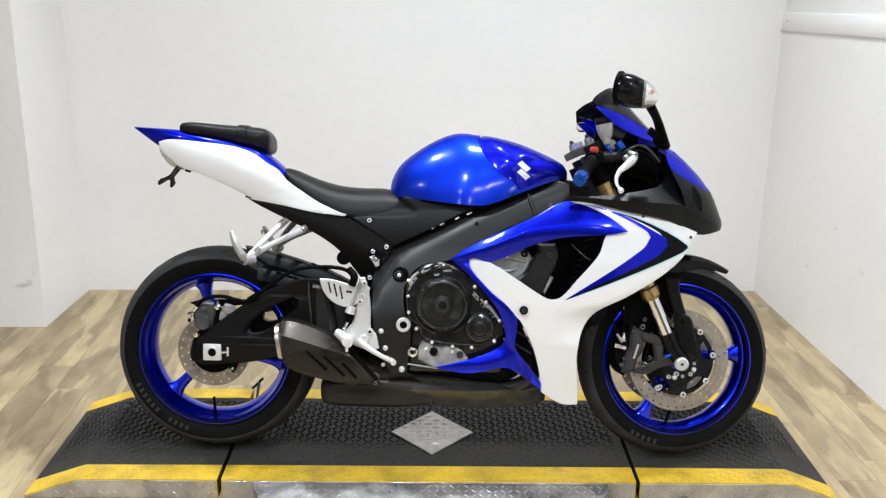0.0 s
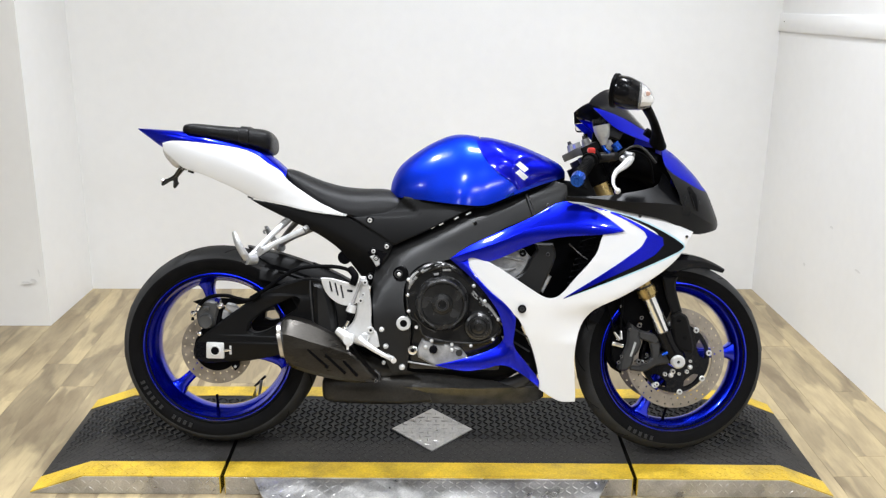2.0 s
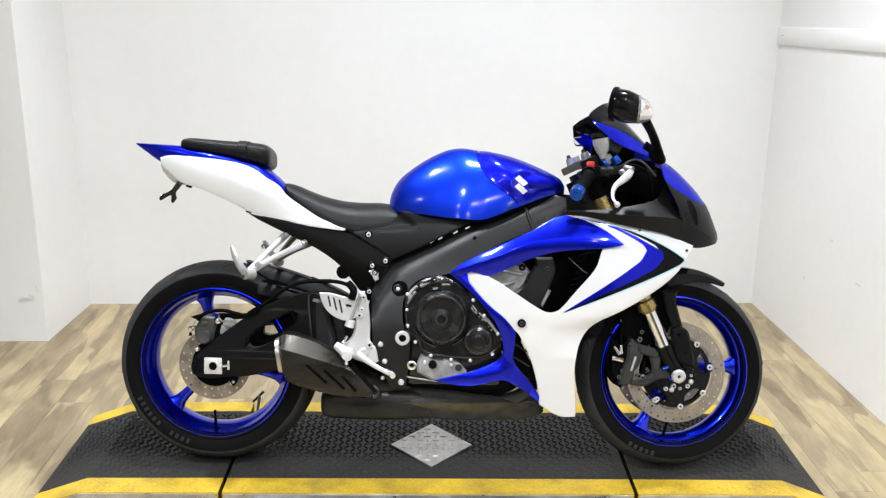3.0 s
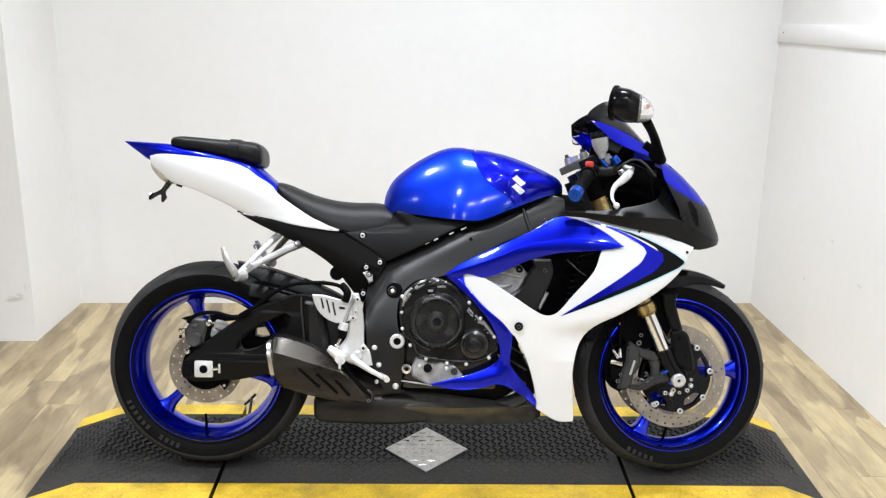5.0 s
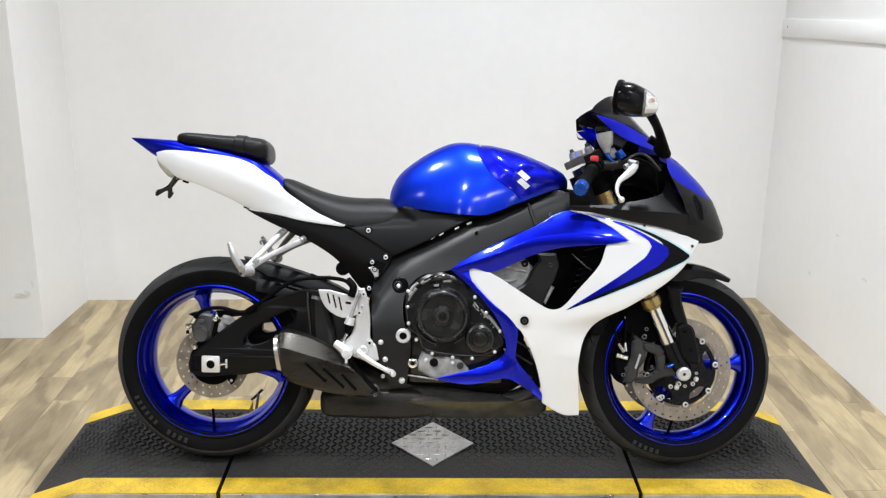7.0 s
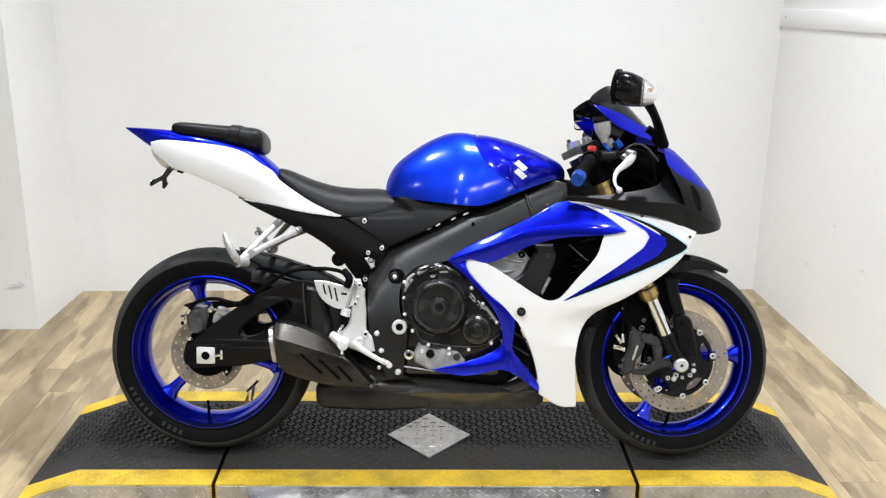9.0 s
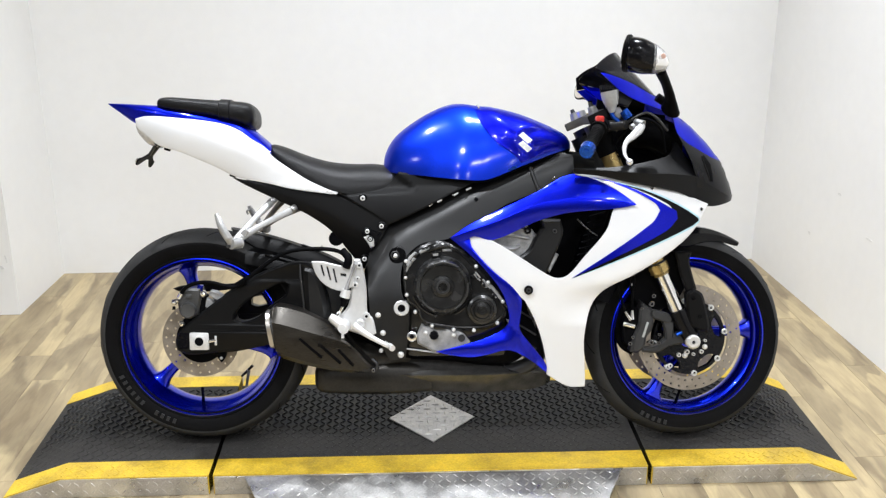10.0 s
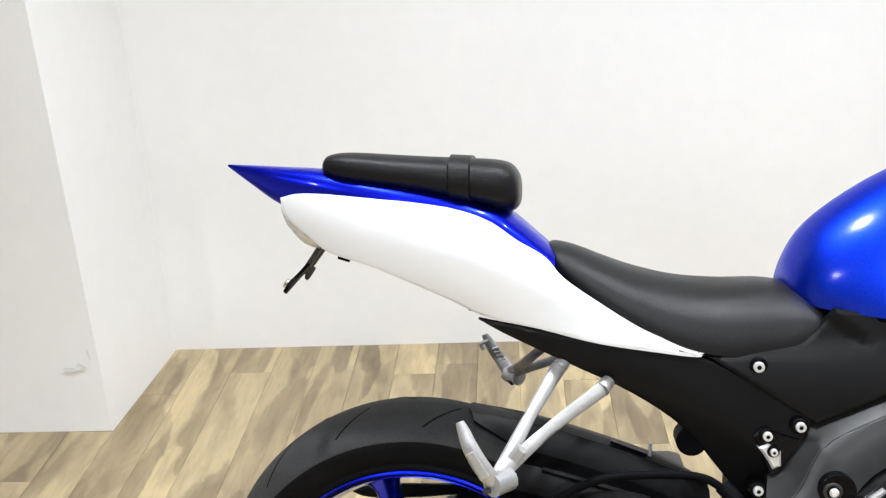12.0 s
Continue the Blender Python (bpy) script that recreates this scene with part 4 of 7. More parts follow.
for x, z, r in ((-0.6892, 0.4493, 0.0095), (-0.7515, 0.3646, 0.0085), (-0.7706, 0.4246, 0.0075)):
    dome_bolt(cal, x, -0.135, z, r, CHROME, 0.009)
part("banjo", tube([(-0.776, -0.13, 0.426), (-0.758, -0.135, 0.430)], [0.0065, 0.0055], 12), CHROME, cal, "bright brake line fitting")
part("bleed_nipple", tube([(-0.774, -0.128, 0.413), (-0.774, -0.13, 0.403)], [0.004, 0.005], 10), BLACK_PLASTIC, cal)
part("caliper_pin", tube([(-0.706, -0.115, 0.452), (-0.700, -0.115, 0.472)], 0.0085, 12), RIM_BLUE, cal)
part("carrier_tab", prism([[(-0.673, 0.292), (-0.631, 0.293), (-0.638, 0.260), (-0.647, 0.248), (-0.656, 0.259)]], -0.120, -0.10, 0.003), BLACK_PLASTIC, cal)
dome_bolt(cal, -0.647, -0.121, 0.262, 0.0045, CASE_GREY, 0.003)
part("hose_sleeve", tube([(-0.758, -0.135, 0.437), (-0.749, -0.138, 0.452)], 0.0062, 10), CHROME, cal)

hose = tube([(-0.756, -0.136, 0.441), (-0.7354, -0.14, 0.4676), (-0.7043, -0.145, 0.4809), (-0.6646, -0.15, 0.4833), (-0.6297, -0.15, 0.475), (-0.5947, -0.152, 0.472), (-0.5511, -0.158, 0.503), (-0.46, -0.165, 0.565), (-0.38, -0.165, 0.578), (-0.31, -0.16, 0.572), (-0.275, -0.165, 0.548)], 0.0058, 10)
part("brake_hose", hose, BLACK_PLASTIC, bike, "black rubber rear brake hose")
part("hose_clamp", tube([(-0.592, -0.152, 0.474), (-0.568, -0.155, 0.489)], 0.0092, 12), BLACK_PLASTIC, bike)

# hugger over the front of the rear tyre, with a skirt to the near side
def hugger():
    """A raised flat bar over the tyre's middle, with a lower sheet and a skirt to the near side."""
    bm = bmesh.new()
    rings = []
    for k in range(25):
        f = k / 24
        up = []
        for y, drop in ((-0.100, 0.088), (-0.098, 0.066), (-0.089, 0.050), (-0.062, 0.040), (-0.057, 0.012), (-0.050, 0.002), (-0.030, 0.0), (-0.014, 0.0), (-0.008, 0.004), (-0.003, 0.020), (0.05, 0.030), (0.088, 0.044), (0.094, 0.062)):
            x0 = lerp(y, ((-0.1, -0.578), (-0.062, -0.552), (-0.057, -0.618), (-0.03, -0.628), (0.0, -0.618), (0.09, -0.60)))
            x = x0 + (-0.285 - x0) * f
            t = curve(x, ((-0.63, 0.627), (-0.53, 0.607), (-0.42, 0.573), (-0.345, 0.544), (-0.28, 0.508)))
            up.append((x, y, t - drop))
        rings.append(up + [(a, b * 0.97, c - 0.004) for a, b, c in reversed(up)])
    bridge(bm, rings)
    ob = part("rear_hugger", bm, COVER_BLACK, bike, "black plastic rear tyre hugger")
    # black plate on the bar, painting a slot's shade
    slot = prism([[(-0.424, -0.044), (-0.372, -0.044), (-0.370, -0.026), (-0.420, -0.026)]], 0, 0.004, 0.001)
    bmesh.ops.transform(slot, matrix=Matrix(((1, 0, 0, 0), (0, 0, 1, 0), (-0.38, -1, 0, 0.4178), (0, 0, 0, 1))), verts=slot.verts)
    part("guard_slot", slot, DECAL_HOLE_BLACK, ob, "black plate for the shade of a slot in the guard")
    part("guard_clip", tube([(-0.368, -0.034, 0.548), (-0.366, -0.034, 0.572)], 0.0025, 8), CASE_GREY, ob)
    part("guard_rib", tube([(-0.52, -0.092, 0.555), (-0.43, -0.094, 0.530), (-0.34, -0.092, 0.500)], 0.006, 8), COVER_BLACK, ob)
    dome_bolt(ob, -0.462, -0.085, 0.535, 0.005, DARK_METAL, 0.004)


hugger()
part("chain", prism([rounded([(-0.80, 0.314), (-0.775, 0.372), (-0.71, 0.394), (-0.40, 0.44), (-0.22, 0.42), (-0.20, 0.38), (-0.24, 0.35), (-0.71, 0.234), (-0.775, 0.256)], 3), rounded([(-0.785, 0.314), (-0.765, 0.362), (-0.71, 0.381), (-0.40, 0.427), (-0.22, 0.41), (-0.212, 0.38), (-0.24, 0.363), (-0.71, 0.247), (-0.765, 0.266)], 3)], 0.098, 0.112, 0.001, sub=1), DARK_METAL, bike, "dark drive chain")
part("sprocket", disc(RXC, RZC, 0.075, 0.098, 0.106, 48, 0.05), STEEL, bike)
stand = part("side_stand", tube([(-0.22, 0.13, 0.262), (-0.42, 0.190, 0.203), (-0.48, 0.203, 0.165), (-0.60, 0.222, 0.060)], [0.011, 0.009, 0.009, 0.008], 12), DARK_METAL, bike, "dark steel side stand, folded out")
part("stand_foot", tube([(-0.590, 0.222, 0.0565), (-0.660, 0.226, 0.0575)], 0.007, 12, flat=2.2), DARK_METAL, stand)
part("stand_tang", tube([(-0.657, 0.212, 0.127), (-0.646, 0.210, 0.137), (-0.632, 0.207, 0.151), (-0.619, 0.204, 0.164)], [0.003, 0.0042, 0.0042, 0.0048], 10), DARK_METAL, stand)
part("stand_prong", tube([(-0.648, 0.223, 0.058), (-0.640, 0.214, 0.105), (-0.632, 0.205, 0.150)], [0.005, 0.0045, 0.005], 10), CASE_GREY, stand, "worn steel prong")
part("chain_guard", prism([[(-0.842, 0.425), (-0.815, 0.434), (-0.77, 0.438), (-0.647, 0.441), (-0.46, 0.470), (-0.46, 0.452), (-0.647, 0.424), (-0.77, 0.413), (-0.82, 0.416)]], 0.118, 0.126, 0.003), COVER_BLACK, bike, "black plastic chain guard with a pointed end")

# ---- frame and engine ----
def frame_y(x, z):
    """The frame's outer face: upright low down, leaning in towards the tank."""
    return -curve(z, ((0.26, 0.178), (0.36, 0.184), (0.44, 0.186), (0.5, 0.178), (0.58, 0.160), (0.65, 0.149), (0.85, 0.137)))


SPAR_LINE = ((-0.232, 0.48), (-0.212, 0.526), (-0.188, 0.555), (-0.171, 0.587), (-0.158, 0.607), (-0.128, 0.627), (-0.05, 0.664), (0.10, 0.742), (0.20, 0.782), (0.36, 0.845))


def beyond(x, z, line):
    """Distance from a bent line in the side view, counted positive above it."""
    best, lever, sign = 9.0, 0.0, 1.0
    for (ax, az), (bx, bz) in zip(line, line[1:]):
        ux, uz = bx - ax, bz - az
        f = min(1, max(0, ((x - ax) * ux + (z - az) * uz) / (ux * ux + uz * uz)))
        d = math.hypot(x - ax - f * ux, z - az - f * uz)
        side = (ux * (z - az) - uz * (x - ax)) / math.hypot(ux, uz)
        if d < best - 1e-9 or (d < best + 1e-9 and abs(side) > lever):
            best, lever, sign = d, abs(side), 1.0 if side > 0 else -1.0
    return best * sign


def spar_face(x, z):
    """The spar's side, rolling over softly towards the crease."""
    return frame_y(x, z) + 0.62 * fold(beyond(x, z, SPAR_LINE) + 0.010, 0.022)


def spar_top(x, z):
    """Above the crease the spar's face turns up to the light."""
    return spar_face(x, z) + 0.18 * max(0.0, beyond(x, z, SPAR_LINE))


CREASE = [(-0.225, 0.497), (-0.212, 0.526), (-0.188, 0.555), (-0.171, 0.587), (-0.158, 0.607), (-0.128, 0.627), (-0.05, 0.664), (0.10, 0.742), (0.20, 0.782), (0.30, 0.822), (0.346, 0.828)]
spar_low = CREASE + [(0.349, 0.791), (0.299, 0.752), (0.164, 0.699), (0.082, 0.649), (-0.002, 0.603), (-0.070, 0.592), (-0.109, 0.566), (-0.131, 0.525), (-0.131, 0.459), (-0.112, 0.401), (-0.114, 0.341), (-0.122, 0.272), (-0.165, 0.264), (-0.211, 0.357), (-0.224, 0.457)]
spar_up = [(-0.227, 0.543), (-0.208, 0.597), (-0.168, 0.637), (-0.071, 0.684), (0.071, 0.757), (0.163, 0.789), (0.219, 0.806), (0.301, 0.840), (0.344, 0.833)] + CREASE[::-1]
spar_ob = part("main_frame", shell(spar_low, spar_face, 0.05, 0.012, 0.0015, sub=4), FRAME_BLACK, bike, "satin black twin-spar aluminium frame")
mirrored(spar_ob)
mirrored(part("spar_top", shell(spar_up, spar_top, 0.05, 0.012, 0.0015, sub=4), FRAME_BLACK, spar_ob))
# flat black disc painting the shade of a deep bolt recess
part("frame_recess", disc(-0.143, 0.5595, 0.0235, -0.1685, -0.14, 36), DECAL_HOLE_BLACK, spar_ob, "flat black disc for the shade of a bolt recess")
part("recess_collar", disc(-0.1495, 0.5595, 0.0125, -0.1700, -0.15, 28, 0.0085), DARK_METAL, spar_ob)
dome_bolt(spar_ob, -0.148, -0.169, 0.5585, 0.0062, SILVER, 0.004)
part("pivot_ring", disc(-0.132, 0.415, 0.0215, -0.192, -0.16, 32, 0.011, 0.003), SILVER, spar_ob, "silver swing arm pivot ring")
# black discs for the shade inside the pivot and frame holes
part("pivot_hole", disc(-0.132, 0.415, 0.0115, -0.187, -0.16, 24), BLACK_PLASTIC, spar_ob)
part("frame_hole", disc(0.076, 0.712, 0.0055, -0.146, -0.13, 16), BLACK_GLOSS, spar_ob)
part("frame_cap", tube([(0.226, -0.130, 0.802), (0.236, -0.138, 0.772), (0.249, -0.142, 0.735)], [0.0045, 0.006, 0.0055], 10), DARK_METAL, spar_ob, "grey weld bead at the head casting")
part("steering_head", tube([(0.392, 0, 0.89), (0.47, 0, 0.70)], 0.036, 24), FRAME_BLACK, bike)
part("head_gusset", hull(spread([(0.20, 0.12, 0.70, 0.80), (0.30, 0.11, 0.74, 0.84), (0.36, 0.07, 0.76, 0.845), (0.42, 0.045, 0.74, 0.83)]), 3), FRAME_BLACK, bike)

part("engine_block", box(-0.12, 0.16, -0.165, 0.165, 0.27, 0.56, 0.02), ENGINE_BLACK, bike, "black engine block")
part("cylinder_block", tube([(0.04, 0, 0.48), (0.17, 0, 0.68)], 0.15, 4), ENGINE_BLACK, bike)
case = [(-0.126, 0.547), (-0.083, 0.583), (-0.024, 0.600), (0.041, 0.570), (0.107, 0.492), (0.153, 0.433), (0.158, 0.391), (0.130, 0.361), (0.056, 0.348), (-0.068, 0.363), (-0.092, 0.405), (-0.124, 0.458)]
eng = part("clutch_case", prism([case], -0.185, -0.14, 0.006), ENGINE_BLACK, bike, "black engine side case")
part("clutch_cover", lathe([(0, -0.217), (0.009, -0.217), (0.010, -0.223), (0.017, -0.223), (0.019, -0.216), (0.029, -0.215), (0.032, -0.2105), (0.059, -0.2115), (0.063, -0.218), (0.070, -0.2175), (0.075, -0.211), (0.079, -0.200), (0.081, -0.184)], -0.018, 0.478, 96), ROUND_COVER, eng, "round black clutch cover", sharp=30)
# ridges and hub ring in lighter metal, painting the lamp glints on them
for a0, a1 in ((52, 128), (214, 250), (298, 368)):
    arc = [(-0.018 + 0.0680 * math.cos(radians(a0 + (a1 - a0) * k / 12)), -0.2185, 0.478 + 0.0680 * math.sin(radians(a0 + (a1 - a0) * k / 12))) for k in range(13)]
    part("cover_ridge", tube(arc, 0.0026, 8, sub=1), DARK_METAL, eng, "raised ridge, lighter for its glint")
part("cover_ring", lathe([(0.0125, -0.222), (0.0135, -0.2255), (0.0185, -0.2255), (0.0200, -0.222)], -0.018, 0.478, 40, closed=True), DARK_METAL, eng)
part("cover_hub", disc(-0.018, 0.478, 0.008, -0.2195, -0.21, 6), ENGINE_BLACK, eng)
for a0, a1 in ((200, 258), (292, 345)):
    arc = [(-0.018 + 0.0865 * math.cos(radians(a0 + (a1 - a0) * k / 10)), -0.186, 0.478 + 0.0865 * math.sin(radians(a0 + (a1 - a0) * k / 10))) for k in range(11)]
    part("cover_rib", tube(arc, 0.0035, 8, sub=1), ENGINE_BLACK, eng)
part("starter_cover", lathe([(0, -0.212), (0.006, -0.212), (0.007, -0.2155), (0.012, -0.2155), (0.014, -0.209), (0.022, -0.208), (0.025, -0.2125), (0.030, -0.212), (0.033, -0.206), (0.040, -0.204), (0.044, -0.184)], 0.090, 0.412, 64), ROUND_COVER, eng, "small round black starter cover", sharp=30)
for k in range(5):
    a = radians(60 + 36 * k)
    part("case_ridge", tube([(0.062 + 0.03 * k, -0.186, 0.505 - 0.026 * k), (0.068 + 0.03 * k, -0.188, 0.498 - 0.026 * k)], 0.005, 8, sub=1), ENGINE_BLACK, eng)
part("filler_rib", tube([(-0.060, -0.187, 0.572), (-0.030, -0.190, 0.585), (0.002, -0.188, 0.588)], [0.005, 0.007, 0.004], 8), ENGINE_BLACK, eng)
for x, z in ((-0.119, 0.545), (-0.018, 0.590), (0.074, 0.530), (0.107, 0.485), (0.148, 0.432), (0.133, 0.372), (0.068, 0.352), (0.012, 0.354), (-0.048, 0.365), (-0.094, 0.404), (-0.117, 0.452), (-0.120, 0.500)):
    dome_bolt(eng, x, -0.186, z, 0.0056)
part("filler_window", prism([[(-0.0525, 0.571), (-0.0225, 0.573), (-0.0250, 0.5575), (-0.0470, 0.5555)]], -0.192, -0.18, 0.003), ENGINE_BLACK, eng)
part("filler_glass", prism([[(-0.046, 0.5665), (-0.029, 0.568), (-0.031, 0.5605), (-0.0435, 0.5595)]], -0.1935, -0.18, 0.001), CASE_GREY, eng, "pale oil filler window")
part("case_plaque", box(-0.043, -0.011, -0.189, -0.18, 0.3550, 0.3670, 0.002), ENGINE_BLACK, eng)
for rim in ([(-0.121, 0.5345), (-0.112, 0.556), (-0.094, 0.572), (-0.088, 0.568), (-0.1026, 0.552), (-0.115, 0.531)], [(-0.0806, 0.574), (-0.051, 0.585), (-0.0214, 0.591), (-0.0212, 0.5855), (-0.051, 0.579), (-0.073, 0.567)], [(-0.020, 0.578), (0.005, 0.5805), (0.007, 0.572), (-0.018, 0.571)],
            [(0.1063, 0.482), (0.119, 0.477), (0.1426, 0.4465), (0.164, 0.416), (0.1605, 0.412), (0.1355, 0.442), (0.114, 0.467)], [(0.158, 0.3805), (0.1705, 0.377), (0.168, 0.361)]):
    part("casting_edge", prism([rim], -0.1885, -0.17, 0.0025, sub=3), CASE_GREY, eng, "pale grey casting edge")
rng = random.Random(11)
for k in range(16):
    x = 0.075 + 0.085 * rng.random()
    z = 0.505 - 1.05 * (x - 0.075) + 0.012 * (rng.random() - 0.5)
    h = 0.004 + 0.007 * rng.random()
    part("casting_rib", tube([(x - h * 0.62, -0.187, z + h * 0.78), (x + h * 0.62, -0.187, z - h * 0.78)], 0.0018 + 0.0015 * rng.random(), 6, sub=1), ENGINE_BLACK if rng.random() < 0.6 else CASE_GREY, eng)
rng = random.Random(5)
for k in range(11):
    a = radians(166 - 8.5 * k)
    rr = 0.103 + 0.003 * rng.random()
    x, z, h = -0.018 + rr * math.cos(a), 0.484 + rr * math.sin(a), 0.004 + 0.005 * rng.random()
    lug = tube([(x - h * math.sin(a), -0.183, z + h * math.cos(a)), (x + h * math.sin(a), -0.185, z - h * math.cos(a))], 0.0035 + 0.003 * rng.random(), 8, sub=2, flat=1.3)
    part("casting_lug", lug, CASE_GREY if rng.random() < 0.75 else ENGINE_BLACK, eng)
part("oil_sump", prism([[(-0.088, 0.312), (-0.090, 0.336), (-0.077, 0.368), (-0.060, 0.362), (0.03, 0.346), (0.058, 0.318), (0.05, 0.29), (-0.03, 0.286)]], -0.182, -0.05, 0.006), CASE_GREY, bike, "stained bare alloy sump")
part("sump_plug", disc(-0.0425, 0.3385, 0.013, -0.192, -0.17, 8), BLACK_GLOSS, bike)
part("sump_plug", disc(0.034, 0.330, 0.010, -0.190, -0.17, 20), DARK_METAL, bike)
for x, z, r in ((-0.104, 0.335, 0.014),):
    bolt(bike, x, -0.183, z, r, CHROME)
for x, z, r in ((-0.135, 0.283, 0.009), (-0.197, 0.395, 0.008), (-0.184, 0.345, 0.008), (-0.19, 0.295, 0.006)):
    dome_bolt(bike, x, -0.183, z, r)
for x, z in ((-0.066, 0.345), (0.012, 0.338)):
    dome_bolt(bike, x, -0.183, z, 0.006)
inner = [(x * 0.955 + 0.001, z + (0.012 if z < 0.43 else -0.012)) for x, z in case]
part("case_flange", tube([(x, -0.185, z) for x, z in inner + inner[:2]], 0.0032, 8, sub=4), ENGINE_BLACK, eng)
part("shift_rod", tube([(-0.12, -0.17, 0.297), (-0.03, -0.17, 0.285)], 0.0026, 8), CASE_GREY, bike)
part("dark_core", hull(spread([(-0.24, 0.11, 0.25, 0.52), (-0.15, 0.13, 0.24, 0.60), (0.0, 0.14, 0.23, 0.70), (0.15, 0.15, 0.22, 0.72), (0.22, 0.14, 0.25, 0.70)]), 4), BLACK_PLASTIC, bike)

# radiator side, seen through the fairing's opening
part("radiator", prism([[(0.31, 0.34), (0.345, 0.34), (0.455, 0.70), (0.42, 0.70)]], -0.14, 0.14, 0.004, sub=1), BLACK_PLASTIC, bike, "black radiator behind the fairing")
part("radiator_frame", prism([[(0.250, 0.660), (0.256, 0.639), (0.237, 0.611), (0.219, 0.575), (0.180, 0.548), (0.222, 0.520), (0.262, 0.500), (0.278, 0.535), (0.312, 0.620), (0.305, 0.660)]], -0.196, -0.165, 0.006), FRAME_BLACK, bike, "satin black bracket behind the fairing opening")
head = part("cylinder_head_cover", prism([[(0.085, 0.600), (0.114, 0.585), (0.142, 0.565), (0.182, 0.540), (0.215, 0.560), (0.235, 0.590), (0.243, 0.614), (0.215, 0.640), (0.15, 0.640)]], -0.178, -0.12, 0.010), CASE_GREY, bike, "stained bare alloy cylinder head side")
part("head_rib", tube([(0.125, -0.180, 0.590), (0.165, -0.182, 0.578), (0.195, -0.182, 0.585)], [0.004, 0.006, 0.004], 8), CASE_GREY, head)
part("head_rib", tube([(0.150, -0.180, 0.618), (0.190, -0.182, 0.612), (0.220, -0.181, 0.606)], [0.003, 0.005, 0.003], 8), CASE_GREY, head)
part("head_plug", disc(0.216, 0.629, 0.010, -0.186, -0.17, 20, 0.004), BLACK_GLOSS, head)
part("hose_joint", prism([[(0.286, 0.569), (0.302, 0.561), (0.277, 0.511), (0.268, 0.524)]], -0.186, -0.16, 0.003), CASE_GREY, bike, "pale alloy hose joint")
bolt(bike, 0.288, -0.197, 0.628, 0.006, DARK_METAL)
# dark backing added so no white wall shows through the fairing opening
part("air_duct_wall", prism([[(0.05, 0.42), (0.10, 0.40), (0.34, 0.40), (0.52, 0.58), (0.52, 0.73), (0.34, 0.75), (0.16, 0.70), (0.05, 0.62)]], -0.02, 0.06, 0.01), BLACK_PLASTIC, bike)
part("coolant_hose", tube([(0.17, -0.17, 0.655), (0.20, -0.185, 0.672), (0.235, -0.17, 0.665)], 0.012, 12), BLACK_PLASTIC, bike)
part("clip_rod", tube([(0.350, -0.19, 0.660), (0.385, -0.20, 0.628), (0.405, -0.20, 0.615)], 0.002, 8), DARK_METAL, bike)
for k in range(9):
    z = 0.52 + 0.018 * k
    x = 0.335 + 0.29 * (z - 0.46)
    part("radiator_fin", tube([(x - 0.005, -0.152, z), (x + 0.04, -0.152, z + 0.012)], 0.0025, 6, sub=1), BLACK_PLASTIC, bike)

# ---- side fairing ----
white = [(0.341, 0.784), (0.407, 0.778), (0.491, 0.760), (0.631, 0.732), (0.724, 0.697), (0.709, 0.673), (0.676, 0.623), (0.614, 0.572), (0.511, 0.511), (0.428, 0.469), (0.390, 0.417), (0.375, 0.335), (0.382, 0.25), (0.388, 0.192), (0.388, 0.1735), (0.339, 0.1755), (0.277, 0.214),
         (0.275, 0.244), (0.261, 0.309), (0.239, 0.374), (0.207, 0.437), (0.195, 0.449), (0.164, 0.485), (0.129, 0.513), (0.094, 0.547), (0.061, 0.587), (0.055, 0.613), (0.066, 0.619), (0.118, 0.604), (0.189, 0.562), (0.262, 0.515), (0.293, 0.503), (0.322, 0.512), (0.363, 0.560), (0.424, 0.632), (0.440, 0.676), (0.446, 0.691),
         (0.507, 0.701), (0.441, 0.747)]
fairing = both("side_fairing", shell(white, fair, 0.006, 0.02, 0.005), WHITE_PAINT, "glossy white side fairing")
ridge_pts = [(0.003 + 0.504 * k / 14, curve(0.003 + 0.504 * k / 14, RIDGE)) for k in range(15)]
blue_top = [(0.047, 0.643), (0.130, 0.686), (0.239, 0.737), (0.338, 0.783), (0.441, 0.7475)] + ridge_pts[::-1]
blue_under = ridge_pts + [(0.446, 0.691), (0.315, 0.680), (0.231, 0.656), (0.118, 0.607), (0.067, 0.617), (0.035, 0.603)]
tongue = both("fairing_tongue", shell(blue_top, fair_top, 0.006, 0.02, 0.0012, 0.001), BLUE, "metallic blue creased fairing tongue")
both("tongue_underside", shell(blue_under, fair_under, 0.006, 0.02, 0.0012, 0.001), BLUE, "", tongue)
def fair_low(x, z):
    """The lower fairing, which stands out past the engine case."""
    w = -fair(x, z)
    if z < 0.45 and x < 0.285:
        w = max(w, curve(x, ((-0.05, 0.192), (0.15, 0.196), (0.2, 0.19), (0.25, 0.16), (0.285, 0.115))) * curve(z, ((0.2, 0.9), (0.3, 1), (0.38, 1), (0.45, 0.9))))
    return -w


LOW_LINES = (((0.02, 0.607), (0.075, 0.556), (0.125, 0.495), (0.165, 0.445), (0.181, 0.40), (0.182, 0.36), (0.170, 0.325), (0.10, 0.300), (-0.02, 0.292)), ((0.182, 0.355), (0.215, 0.300), (0.245, 0.262), (0.272, 0.232)))


def low_face(x, z):
    """The lower fairing's strip, rounded across its width."""
    d = min(abs(beyond(x, z, line)) for line in LOW_LINES)
    return fair_low(x, z) - 0.004 + 9.0 * min(d, 0.03) ** 2


